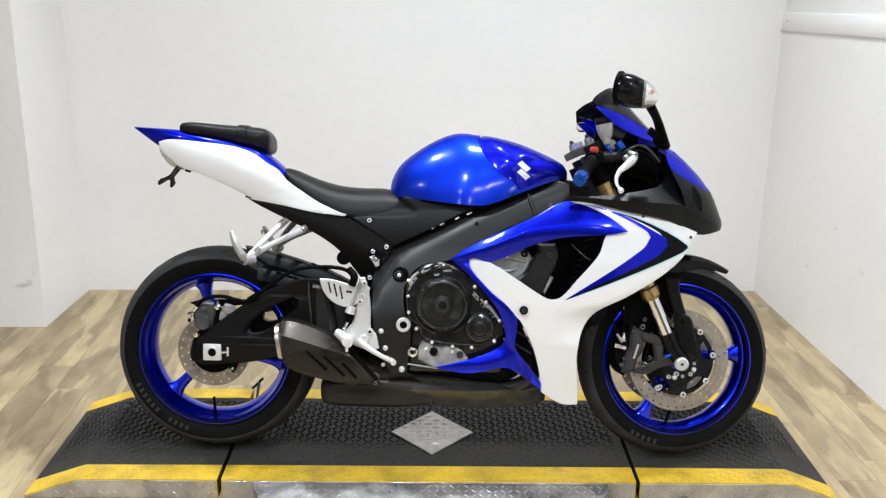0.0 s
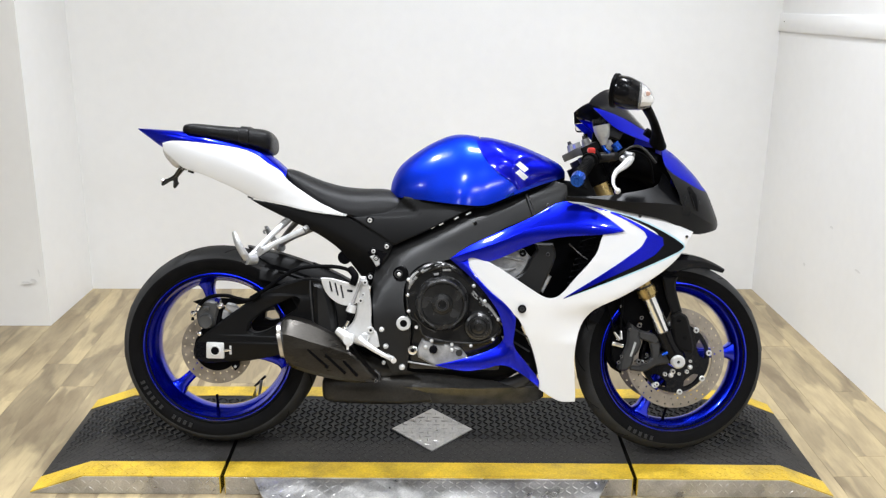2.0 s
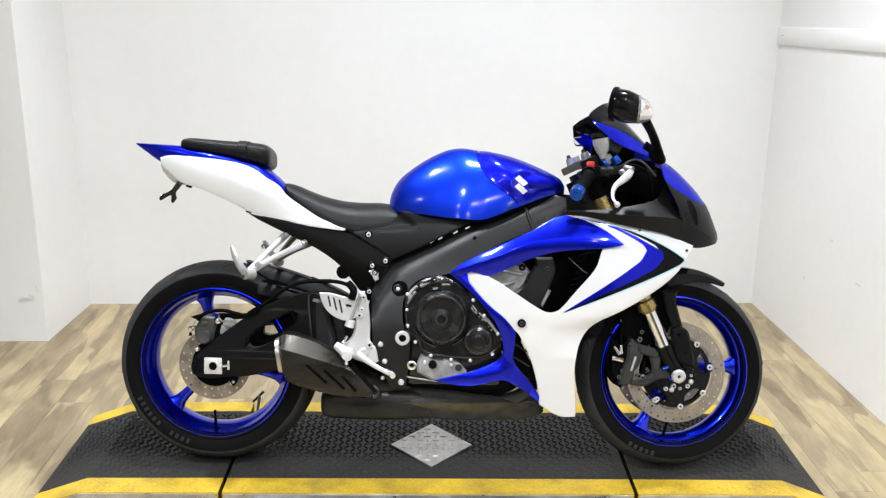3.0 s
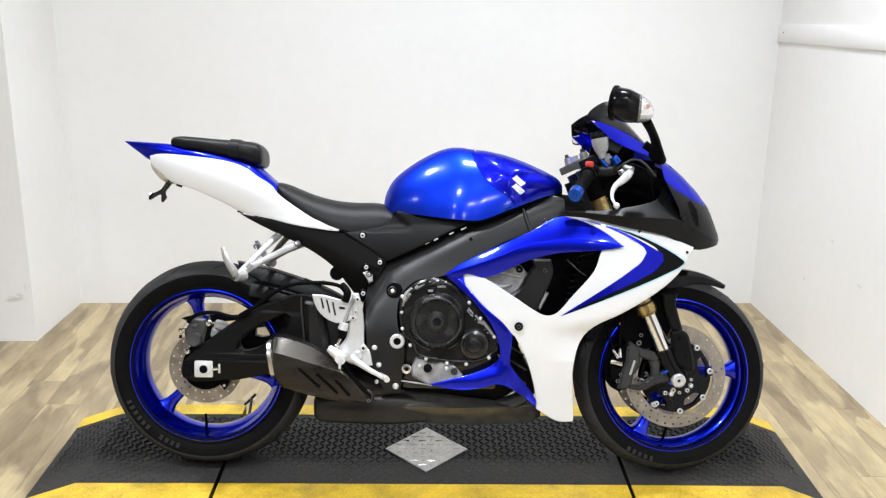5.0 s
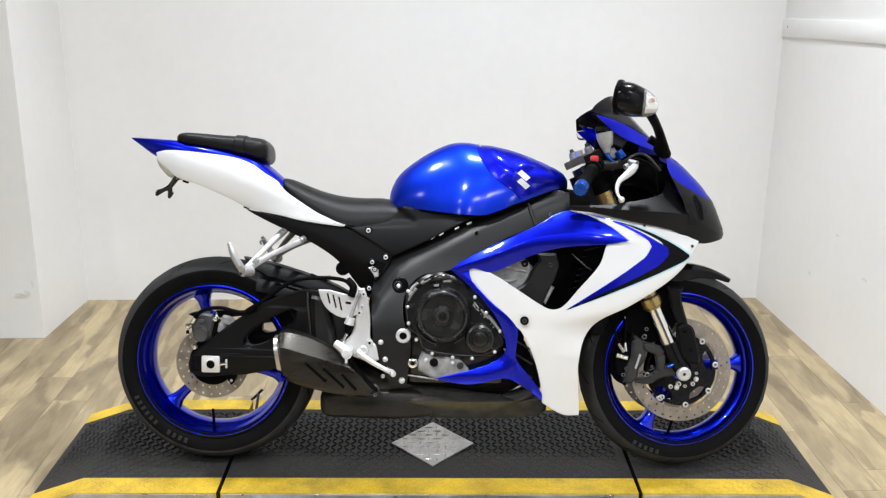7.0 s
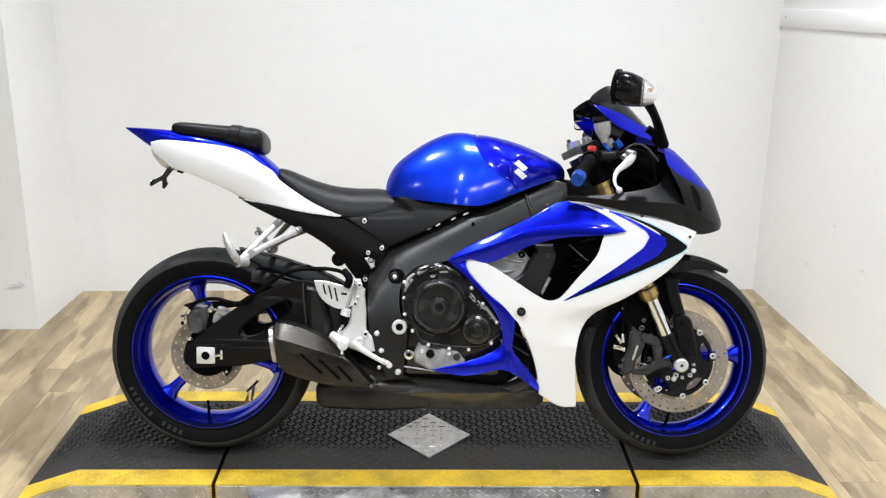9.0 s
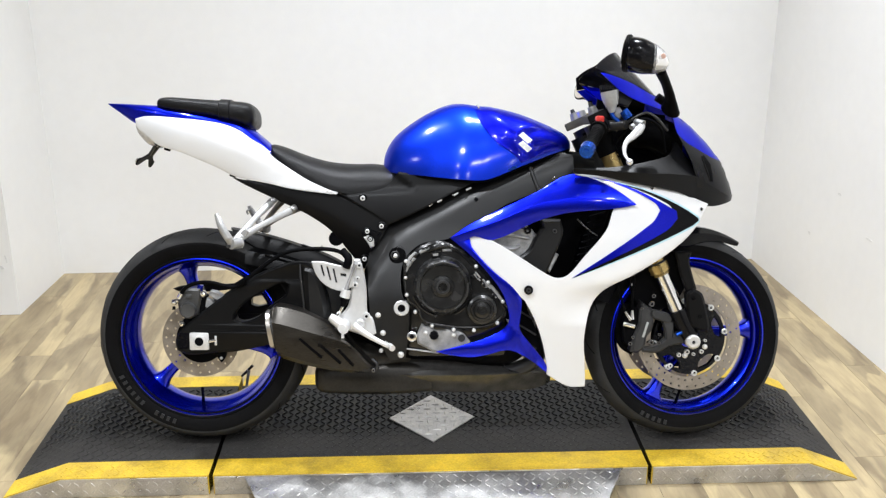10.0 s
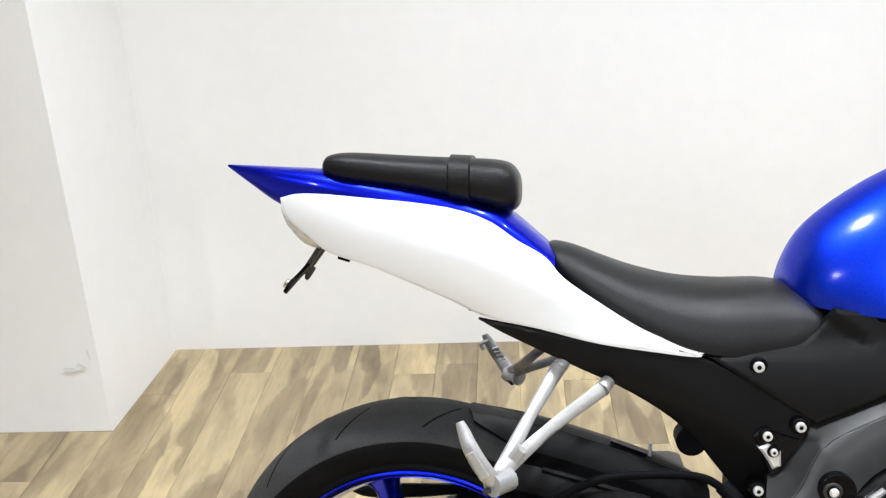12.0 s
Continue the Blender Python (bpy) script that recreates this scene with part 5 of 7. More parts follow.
blue_low = [(0.001, 0.611), (0.035, 0.603), (0.056, 0.611), (0.061, 0.587), (0.094, 0.547), (0.129, 0.513), (0.164, 0.485), (0.195, 0.449), (0.196, 0.406), (0.195, 0.355), (0.237, 0.297), (0.274, 0.245), (0.275, 0.220), (0.206, 0.279), (0.158, 0.296), (0.111, 0.285), (0.052, 0.276), (-0.038, 0.292), (0.057, 0.317), (0.133, 0.345),
            (0.162, 0.373), (0.161, 0.411), (0.142, 0.465), (0.094, 0.529), (0.047, 0.574)]
both("lower_fairing", shell(blue_low, low_face, 0.006, 0.01, 0.003), BLUE, "metallic blue lower fairing")
chev_black = [(0.392, 0.774), (0.530, 0.740), (0.630, 0.697), (0.690, 0.660), (0.692, 0.652), (0.673, 0.639), (0.527, 0.579), (0.333, 0.503), (0.40, 0.545), (0.594, 0.645), (0.620, 0.675), (0.60, 0.70), (0.50, 0.745)]
both("fairing_decal", shell(chev_black, fair, 0.002, 0.02, 0.001, 0.0012), DECAL_HOLE_BLACK, "glossy black chevron decal", fairing)
edge = [Vector(q) for q in chev_black[:8]]
outer = []
for k, q in enumerate(edge):
    along = (edge[min(k + 1, 7)] - edge[max(k - 1, 0)]).normalized()
    outer.append(q + Vector((-along.y, along.x)) * (0.0045 if k not in (0, 7) else 0.0005))
both("decal_edge", shell([tuple(q) for q in edge + outer[::-1]], fair, 0.002, 0.02, 0.0006, 0.0010, sub=2), DECAL_PALE, "pale cyan decal outline", fairing)
chev_blue = [(0.380, 0.776), (0.441, 0.761), (0.504, 0.736), (0.564, 0.702), (0.576, 0.684), (0.553, 0.651), (0.331, 0.504), (0.401, 0.537), (0.594, 0.628), (0.627, 0.660), (0.624, 0.681), (0.530, 0.731), (0.45, 0.762)]
both("fairing_decal", shell(chev_blue, fair, 0.002, 0.02, 0.001, 0.0026), BLUE_DEEP, "deep blue chevron decal", fairing)
bolt(fairing, 0.214, -0.234, 0.4715, 0.0125, BLACK_GLOSS, 0.007)
bolt(fairing, 0.214, -0.2385, 0.4715, 0.007, DARK_METAL, 0.005)
for x, z in ((0.285, 0.772), (0.555, 0.744), (0.700, 0.684)):
    bolt(fairing, x, fair(x, z) - 0.003, z, 0.005, CHROME, 0.003)
part("duct_liner", prism([[(0.20, 0.44), (0.235, 0.37), (0.262, 0.30), (0.272, 0.24), (0.235, 0.29), (0.20, 0.36)]], -0.13, -0.12, 0.002), BLACK_PLASTIC, bike)
for k in range(4):
    part("duct_rib", tube([(0.195, -0.145, 0.40 - 0.04 * k), (0.245, -0.15, 0.37 - 0.04 * k)], 0.003, 6, sub=1), DARK_METAL, bike)
part("exhaust_header", tube([(0.20, -0.09, 0.50), (0.27, -0.10, 0.35), (0.24, -0.09, 0.24), (0.10, -0.06, 0.19), (-0.05, -0.04, 0.19)], 0.022, 14), DARK_METAL, bike)

# belly and exhaust
rings = []
for x, w, zb, zl, zm, zt in spread([(-0.23, 0.112, 0.158, 0.170, 0.209, 0.268), (-0.05, 0.125, 0.150, 0.171, 0.210, 0.262), (0.10, 0.128, 0.148, 0.180, 0.211, 0.236), (0.22, 0.098, 0.150, 0.190, 0.210, 0.217), (0.275, 0.072, 0.156, 0.190, 0.203, 0.208), (0.30, 0.04, 0.165, 0.180, 0.186, 0.190)], 3):
    half = [(-w * 0.45, zt + 0.002), (-w * 0.66, zt), (-w * 0.97, zm + 0.003), (-w, zm - 0.001), (-w + 0.7 * (zm - zl), zl), (-w * 0.62, zb), (-w * 0.3, zb - 0.003)]
    rings.append([(x, y, z) for y, z in half] + [(x, -y, z) for y, z in reversed(half)])
part("belly_pan", bridge(bmesh.new(), rings), BELLY, bike, "glossy dark grey belly pan", sharp=20)
part("exhaust_chamber", hull(spread([(-0.388, 0.07, 0.170, 0.215), (-0.380, 0.10, 0.156, 0.228), (-0.36, 0.115, 0.148, 0.236), (-0.30, 0.12, 0.145, 0.243), (-0.15, 0.12, 0.143, 0.250), (-0.05, 0.11, 0.15, 0.24)], 3), 4.5), CHAMBER, bike, "dark under-engine exhaust chamber")


def muffler():
    """A faceted can: a bright upper face, a crease, and a darker upright side with three slots."""
    rows = []
    for tx, tz, cx, cz, bx, bz, y in ((-0.494, 0.412, -0.490, 0.384, -0.478, 0.303, 0.226), (-0.470, 0.4275, -0.470, 0.3845, -0.462, 0.281, 0.229), (-0.397, 0.410, -0.390, 0.362, -0.3946, 0.259, 0.229), (-0.3315, 0.378, -0.320, 0.341, -0.329, 0.2447, 0.228),
                                       (-0.297, 0.353, -0.286, 0.328, -0.284, 0.238, 0.226), (-0.268, 0.314, -0.258, 0.302, -0.250, 0.235, 0.220), (-0.232, 0.272, -0.228, 0.266, -0.224, 0.237, 0.212), (-0.208, 0.249, -0.207, 0.247, -0.206, 0.240, 0.200)):
        rows.append((tx, tz, cx, cz, bx, bz, y))
    rows = spread(rows, 4)

    def ring(r, grow=0.0, back=0.0):
        tx, tz, cx, cz, bx, bz, y = r
        pts = [(tx, -0.11, tz - 0.004), (tx, -0.150, tz), (tx, 0.030 - y, tz - 0.0015), (tx, 0.022 - y, tz - 0.004), (cx, 0.0035 - y, cz + 0.004), (cx, -y, cz - 0.003)]
        for f in (0.3, 0.6, 0.85):
            pts.append((cx + (bx - cx) * f, -y + 0.010 * f**3, cz + (bz - cz) * f))
        pts += [(bx, 0.016 - y, bz + 0.003), (bx, 0.030 - y, bz), (bx, -0.13, bz + 0.004), (bx, -0.10, bz + 0.02)]
        mid = Vector(((tx + bx) / 2, -0.165, (tz + bz) / 2))
        return [Vector(p) + (Vector(p) - mid).normalized() * grow + Vector((back, 0, 0)) for p in pts]

    ob = part("muffler", bridge(bmesh.new(), [ring(r) for r in rows]), TITAN, bike, "heat-stained dark muffler with three slots", sharp=22)
    first = rows[0]
    part("end_band", bridge(bmesh.new(), [ring(first, -0.010, -0.014), ring(first, -0.005, -0.013), ring(first, -0.004, 0.0)]), STEEL, ob, "polished steel end band")
    part("inner_band", bridge(bmesh.new(), [ring(first, -0.002, -0.001), ring(first, 0.0016, 0.001), ring(first, 0.0018, 0.008), ring(rows[1], 0.0004, 0.008)]), DARK_METAL, ob)
    # black cap paints the shade inside the outlet
    part("outlet", bridge(bmesh.new(), [ring(first, -0.022, -0.0145), ring(first, -0.022, -0.012)]), BLACK_GLOSS, ob)
    for (xa, za), (xb, zb) in (((-0.409, 0.339), (-0.350, 0.286)), ((-0.357, 0.324), (-0.299, 0.270)), ((-0.304, 0.307), (-0.264, 0.263))):
        d = Vector((xb - xa, 0, zb - za)).normalized()
        n = Vector((-d.z, 0, d.x)) * 0.0036
        a, b = Vector((xa, 0, za)), Vector((xb, 0, zb))
        out = [a - d * 0.002, a + n, b + n, b + d * 0.002, b - n, a - n]
        # black plates on the side face paint the shade in the slots
        part("slot", prism([[(q.x, q.z) for q in out]], -0.2300, -0.2, 0.0004, sub=1), DECAL_HOLE_BLACK, ob, "black plate for the shade of a slot")
    part("clamp", tube([(-0.214, -0.205, 0.276), (-0.200, -0.207, 0.262), (-0.204, -0.207, 0.244)], 0.004, 8), DARK_METAL, ob)
    bolt(ob, -0.210, -0.212, 0.247, 0.006, CHROME, 0.005)


muffler()

# ---- footrests ----
hang = [(-0.262, 0.552), (-0.245, 0.552), (-0.234, 0.510), (-0.228, 0.46), (-0.226, 0.400), (-0.212, 0.388), (-0.202, 0.345), (-0.222, 0.338), (-0.275, 0.352), (-0.305, 0.372), (-0.303, 0.392), (-0.282, 0.418), (-0.272, 0.45), (-0.268, 0.49)]
hanger = part("footrest_hanger", prism([hang], -0.195, -0.178, 0.004), SILVER, bike, "cast silver footrest hanger")
guard = [(-0.376, 0.548), (-0.342, 0.547), (-0.282, 0.532), (-0.262, 0.535), (-0.262, 0.480), (-0.290, 0.466), (-0.325, 0.474), (-0.352, 0.494), (-0.368, 0.52)]
slots = []
for xt, zt, xb, zb in ((-0.350, 0.538, -0.343, 0.508), (-0.334, 0.534, -0.325, 0.496), (-0.317, 0.528, -0.309, 0.489)):
    slots.append([(xt - 0.0025, zt), (xt + 0.0025, zt), (xb + 0.0025, zb), (xb - 0.0025, zb)])
slots.append([(-0.298, 0.515), (-0.282, 0.513), (-0.282, 0.506), (-0.298, 0.508)])
part("heel_guard", prism([guard] + slots, -0.205, -0.198, 0.0015, sub=2), SILVER, hanger, "silver heel guard with three slots")
part("footrest", tube([(-0.285, -0.19, 0.372), (-0.288, -0.23, 0.374), (-0.290, -0.275, 0.376)], [0.011, 0.012, 0.011], 12), SILVER, hanger, "silver rider footrest")
part("peg_feeler", tube([(-0.288, -0.265, 0.37), (-0.288, -0.267, 0.348)], 0.004, 8), SILVER, hanger)
part("footrest_pivot", tube([(-0.325, -0.215, 0.396), (-0.300, -0.222, 0.380), (-0.278, -0.222, 0.365)], [0.011, 0.016, 0.012], 12), SILVER, hanger)
part("brake_pedal", tube([(-0.262, -0.215, 0.372), (-0.225, -0.225, 0.348), (-0.185, -0.228, 0.326), (-0.158, -0.23, 0.314)], [0.011, 0.008, 0.0065, 0.0075], 10, flat=0.7), SILVER, hanger, "silver brake pedal")
for k in range(5):
    part("pedal_tooth", box(-0.176 + 0.0045 * k, -0.1735 + 0.0045 * k, -0.240, -0.224, 0.3275 - 0.0024 * k, 0.331 - 0.0024 * k, 0.0006), SILVER, hanger)
for k in range(5):
    part("rest_ridge", tube([(-0.2855, -0.222 - 0.011 * k, 0.3735), (-0.2857, -0.226 - 0.011 * k, 0.3737)], 0.0142, 12, sub=1), SILVER, hanger)
part("hanger_boss", lathe([(0, -0.204), (0.006, -0.204), (0.0075, -0.207), (0.012, -0.207), (0.014, -0.203), (0.015, -0.193)], -0.245, 0.372, 24), SILVER, hanger)
part("pedal_tip", tube([(-0.164, -0.222, 0.316), (-0.156, -0.24, 0.313)], 0.0085, 12), SILVER, hanger)
part("master_cylinder", tube([(-0.257, -0.205, 0.540), (-0.270, -0.207, 0.505), (-0.283, -0.21, 0.468)], [0.005, 0.004, 0.006], 12), CASE_GREY, hanger, "slim brake cylinder")
part("cylinder_end", tube([(-0.281, -0.21, 0.470), (-0.287, -0.21, 0.450)], [0.0125, 0.0145], 16), SILVER, hanger)
part("rubber_boot", tube([(-0.287, -0.21, 0.450), (-0.288, -0.21, 0.440), (-0.293, -0.21, 0.424)], [0.0125, 0.011, 0.006], 14), BLACK_PLASTIC, hanger)
part("push_rod", tube([(-0.292, -0.212, 0.426), (-0.300, -0.212, 0.410), (-0.303, -0.213, 0.404), (-0.311, -0.214, 0.392)], [0.004, 0.004, 0.008, 0.007], 12), CHROME, hanger)
part("hose_elbow", tube([(-0.282, -0.205, 0.53), (-0.275, -0.205, 0.556), (-0.292, -0.19, 0.575)], 0.011, 12), BLACK_PLASTIC, hanger)
for x, z, r in ((-0.246, 0.536, 0.008), (-0.258, 0.482, 0.008), (-0.228, 0.395, 0.010), (-0.251, 0.500, 0.005)):
    bolt(hanger, x, -0.197, z, r, SILVER)

# passenger footrest, both sides
def passenger_rest(side):
    """A two-armed cast bracket meeting at a knuckle, with the peg folded up."""
    s = side
    # the far bracket's darker grey puts its shade into the colour
    ink = CAST_GREY if s < 0 else CASE_GREY
    k = 1.0 if s < 0 else 0.76
    a, b, c = (-0.497, 0.105 * s, 0.705), (-0.440, 0.128 * s, 0.682), (-0.572, 0.250 * s * k, 0.610)
    ob = part("passenger_rest", tube([a, (-0.534, 0.175 * s * k, 0.662), c], [0.0110, 0.0082, 0.0110], 10, flat=0.6), ink, bike, "cast passenger footrest bracket with folded peg")
    part("strut", tube([b, (-0.508, 0.185 * s * k, 0.648), c], [0.0105, 0.0085, 0.0110], 10, flat=0.6), ink, ob)
    part("gusset", prism([[(-0.572, 0.618), (-0.548, 0.644), (-0.538, 0.634), (-0.552, 0.612)]], 0.238 * s * k, 0.229 * s * k, 0.003), ink, ob)
    part("knuckle", tube([(-0.560, 0.244 * s * k, 0.603), (-0.580, 0.270 * s * k, 0.604)], 0.0145, 14), ink, ob)
    part("knuckle_pin", tube([(-0.572, 0.240 * s * k, 0.594), (-0.588, 0.274 * s * k, 0.598)], 0.0045, 10), DARK_METAL, ob)
    for q in (a, b):
        part("strut_foot", tube([q, (q[0] + 0.010, q[1] * 0.9, q[2] + 0.008)], [0.0110, 0.009], 12), ink, ob)
    part("folded_peg", tube([(-0.578, 0.266 * s * k, 0.606), (-0.594, 0.272 * s * k, 0.632), (-0.606, 0.272 * s * k, 0.655), (-0.613, 0.268 * s * k, 0.672), (-0.618, 0.266 * s * k, 0.684)], [0.0115, 0.0110, 0.0100, 0.0080, 0.005], 10, flat=0.5), ink, ob)
    part("peg_face", tube([(-0.588, 0.279 * s * k, 0.618), (-0.605, 0.281 * s * k, 0.650)], [0.007, 0.006], 8, flat=0.5), ink, ob)
    if s < 0:
        return ob
    part("peg_hook", tube([(-0.612, 0.20, 0.672), (-0.624, 0.20, 0.664), (-0.620, 0.20, 0.652)], 0.0035, 8), ink, ob)
    for n in range(5):
        x, z = -0.592 - 0.0035 * n, 0.622 + 0.0078 * n
        part("peg_tooth", tube([(x, 0.203, z), (x + 0.012, 0.203, z + 0.003)], [0.0026, 0.0018], 6), ink, ob)
    return ob


passenger_rest(-1)
passenger_rest(1)

# ---- tank, seats and tail ----
TANK = spread([(-0.186, 0.03, 0.789, 0.802), (-0.180, 0.062, 0.788, 0.842), (-0.150, 0.100, 0.784, 0.891), (-0.082, 0.138, 0.779, 0.942), (-0.012, 0.162, 0.772, 0.976), (0.038, 0.174, 0.768, 0.983), (0.088, 0.173, 0.766, 0.976), (0.125, 0.170, 0.774, 0.972), (0.200, 0.160, 0.804, 0.953), (0.280, 0.135, 0.834, 0.921), (0.330, 0.100, 0.848, 0.895), (0.347, 0.06, 0.853, 0.876)], 5)


def tank_half(x):
    rows = [(s[0], s) for s in TANK]
    for (a, p), (b, q) in zip(rows, rows[1:]):
        if x <= b:
            f = max(0, (x - a) / (b - a))
            return [u + (v - u) * f for u, v in zip(p, q)]
    return TANK[-1]


def tank_bulge(x, z):
    """The tank's flank: bellied low down, drawn in towards the top."""
    _, w, zb, zt = tank_half(x)
    s = min(1, max(0, (z - zb) / (zt - zb)))
    f = ease((x + 0.03) / 0.22)
    return -w * max(0.0, 1 - s ** (1.7 + 0.7 * f)) ** (0.56 - 0.14 * f)


def tank_mesh():
    bm = bmesh.new()
    rings = []
    for x, w, zb, zt in TANK:
        r = []
        for k in range(25):
            s = math.sin(math.pi / 2 * k / 24) ** 0.9
            r.append((x, tank_bulge(x, zb + (zt - zb) * s), zb + (zt - zb) * s))
        r += [(px, -py, pz) for px, py, pz in reversed(r[:-1])]
        rings.append(r)
    return bridge(bm, rings)


tank = part("fuel_tank", tank_mesh(), BLUE_TANK, bike, "metallic blue fuel tank")
# black strip added to hide a bright reflection on the tank's underside
part("tank_base", hull([(x, w * 0.96, zb - 0.010, zb + 0.004) for x, w, zb, zt in TANK if x > -0.10], 4), BLACK_PLASTIC, tank, "added black strip hiding a bright sliver under the tank")
SEAM = ((0.074, 0.975), (0.0775, 0.953), (0.084, 0.935), (0.0996, 0.908), (0.133, 0.869), (0.183, 0.833), (0.199, 0.812))
SCOOP = ((0.262, 0.925), (0.230, 0.917), (0.2064, 0.9084), (0.1890, 0.894), (0.1835, 0.873), (0.1914, 0.841), (0.2066, 0.815))


def tank_wing(x, z):
    """The front panel: a face rising from the seam to a ridge, and a shallow scoop round the emblem."""
    d = beyond(x, z, SEAM)
    rise = 0.034 * ease((d + 0.004) / 0.06) * (0.55 + 0.45 * ease((0.30 - x) / 0.08))
    return tank_bulge(x, z) - 0.004 - 0.5 * rise + 0.010 * ease((beyond(x, z, SCOOP) + 0.006) / 0.030)


pad = [(0.076, 0.962), (0.084, 0.935), (0.0996, 0.908), (0.133, 0.869), (0.183, 0.833), (0.199, 0.813), (0.250, 0.833), (0.318, 0.853), (0.338, 0.868), (0.318, 0.887), (0.270, 0.911), (0.195, 0.944), (0.130, 0.961)]
both("tank_panel", shell(pad, tank_wing, 0.02, 0.006, 0.003), BLUE_PANEL, "raised deep blue panel on the tank", tank)
for emblem in ([(0.191, 0.888), (0.2040, 0.898), (0.2300, 0.8755), (0.2170, 0.8655)], [(0.1900, 0.8645), (0.2030, 0.8745), (0.2290, 0.8520), (0.2160, 0.8420)]):
    both("tank_emblem", shell(emblem, tank_wing, 0.002, 0.01, 0.0006, 0.0012, sub=1), WHITE_PAINT, "plain white emblem bar", tank)
part("filler_rim", tube([(0.086, -0.075, 0.9665), (0.084, -0.045, 0.9745), (0.083, 0.0, 0.977), (0.084, 0.045, 0.9745)], 0.0022, 8), CHROME, tank, "bright seam across the tank top")
part("tank_tab", prism([[(0.142, 0.780), (0.186, 0.799), (0.188, 0.808), (0.144, 0.791)]], -0.166, -0.15, 0.002), BLUE_ANOD, tank)

def dome(stations, n=2.4, seg=20):
    """A padded body along x with a flat underside: stations of x, half width, bottom, top."""
    rings = []
    for x, w, zb, zt in stations:
        r = []
        for k in range(seg + 1):
            a = math.pi * k / seg
            c, d = math.cos(a), math.sin(a)
            r.append((x, w * math.copysign(abs(c) ** (2 / n), c), zb + (zt - zb) * d ** (2 / n)))
        rings.append(r)
    return bridge(bmesh.new(), rings)


seat_rows = spread([(-0.512, 0.035, 0.850, 0.862), (-0.500, 0.070, 0.838, 0.868), (-0.47, 0.092, 0.815, 0.861), (-0.43, 0.108, 0.790, 0.845), (-0.385, 0.120, 0.764, 0.829), (-0.33, 0.130, 0.739, 0.816), (-0.27, 0.130, 0.727, 0.811), (-0.21, 0.124, 0.731, 0.811), (-0.172, 0.120, 0.745, 0.804), (-0.150, 0.106, 0.760, 0.792), (-0.140, 0.07, 0.768, 0.782)], 5)
seat = part("rider_seat", dome(seat_rows, 2.25, 30), SEAT_VINYL, bike, "black vinyl rider seat")
part("seat_base", hull([(x, w * 0.97, zb - 0.008, zb + 0.004) for x, w, zb, zt in seat_rows[2:-2]], 4), BLACK_GLOSS, seat)
pill_rows = spread([(-0.826, 0.03, 0.974, 0.980), (-0.822, 0.055, 0.968, 0.990), (-0.812, 0.068, 0.965, 0.998), (-0.78, 0.078, 0.957, 1.000), (-0.70, 0.084, 0.943, 0.994), (-0.62, 0.087, 0.926, 0.989), (-0.580, 0.087, 0.914, 0.986), (-0.560, 0.080, 0.912, 0.980), (-0.549, 0.066, 0.920, 0.966), (-0.546, 0.04, 0.935, 0.952)], 4)
pillion = part("pillion_seat", hull(pill_rows, 3.2, 36), SEAT_VINYL, bike, "black vinyl passenger seat with a strap")
strap = []
for x, g in ((-0.644, 0.0), (-0.642, 0.003), (-0.615, 0.003), (-0.613, 0.0)):
    w, zb, zt = (lerp(x, [(r[0], r[k]) for r in pill_rows]) for k in (1, 2, 3))
    strap.append((x, w + g, zb - g, zt + g + 0.001))
part("strap", hull(strap, 3.2, 36), SEAT_VINYL, pillion, "black seat strap")

white_tail = [(-0.886, 0.938), (-0.850, 0.946), (-0.764, 0.943), (-0.693, 0.935), (-0.623, 0.920), (-0.584, 0.904), (-0.552, 0.881), (-0.513, 0.857), (-0.489, 0.830), (-0.442, 0.797), (-0.387, 0.763), (-0.345, 0.746), (-0.307, 0.732), (-0.313, 0.727), (-0.364, 0.732), (-0.442, 0.743), (-0.520, 0.761), (-0.599, 0.776), (-0.645, 0.799), (-0.700, 0.823), (-0.755, 0.845), (-0.817, 0.863), (-0.846, 0.886), (-0.880, 0.913)]
both("tail_panel", shell(white_tail, tail, 0.006, 0.02, 0.006), WHITE_PAINT, "glossy white tail panel")
tail_rows = spread([(-0.975, 0.004, 0.9835, 0.987), (-0.938, 0.026, 0.957, 0.985), (-0.89, 0.050, 0.925, 0.982), (-0.82, 0.074, 0.90, 0.977), (-0.74, 0.090, 0.88, 0.965), (-0.66, 0.098, 0.86, 0.949), (-0.59, 0.100, 0.83, 0.930), (-0.55, 0.097, 0.81, 0.903), (-0.50, 0.090, 0.79, 0.858)], 4)
part("tail_cowl", hull(tail_rows, 3.2, 32), BLUE, bike, "metallic blue tail cowl")
part("undertray", hull(spread([(-0.84, 0.05, 0.874, 0.90), (-0.70, 0.07, 0.832, 0.87), (-0.58, 0.085, 0.790, 0.84), (-0.42, 0.095, 0.745, 0.80), (-0.28, 0.10, 0.68, 0.75)]), 3), BLACK_PLASTIC, bike, "black undertray")
part("tail_light", hull(spread([(-0.894, 0.02, 0.912, 0.930), (-0.882, 0.045, 0.892, 0.940), (-0.86, 0.055, 0.868, 0.93), (-0.835, 0.058, 0.86, 0.90)]), 2.6), FROSTED, bike, "frosted clear tail light lens")
for x, z in ((-0.795, 0.857), (-0.612, 0.782)):
    part("grommet", tube([(x - 0.008, -0.06, z - 0.001), (x + 0.008, -0.06, z - 0.006)], 0.006, 10), BLACK_PLASTIC, bike)
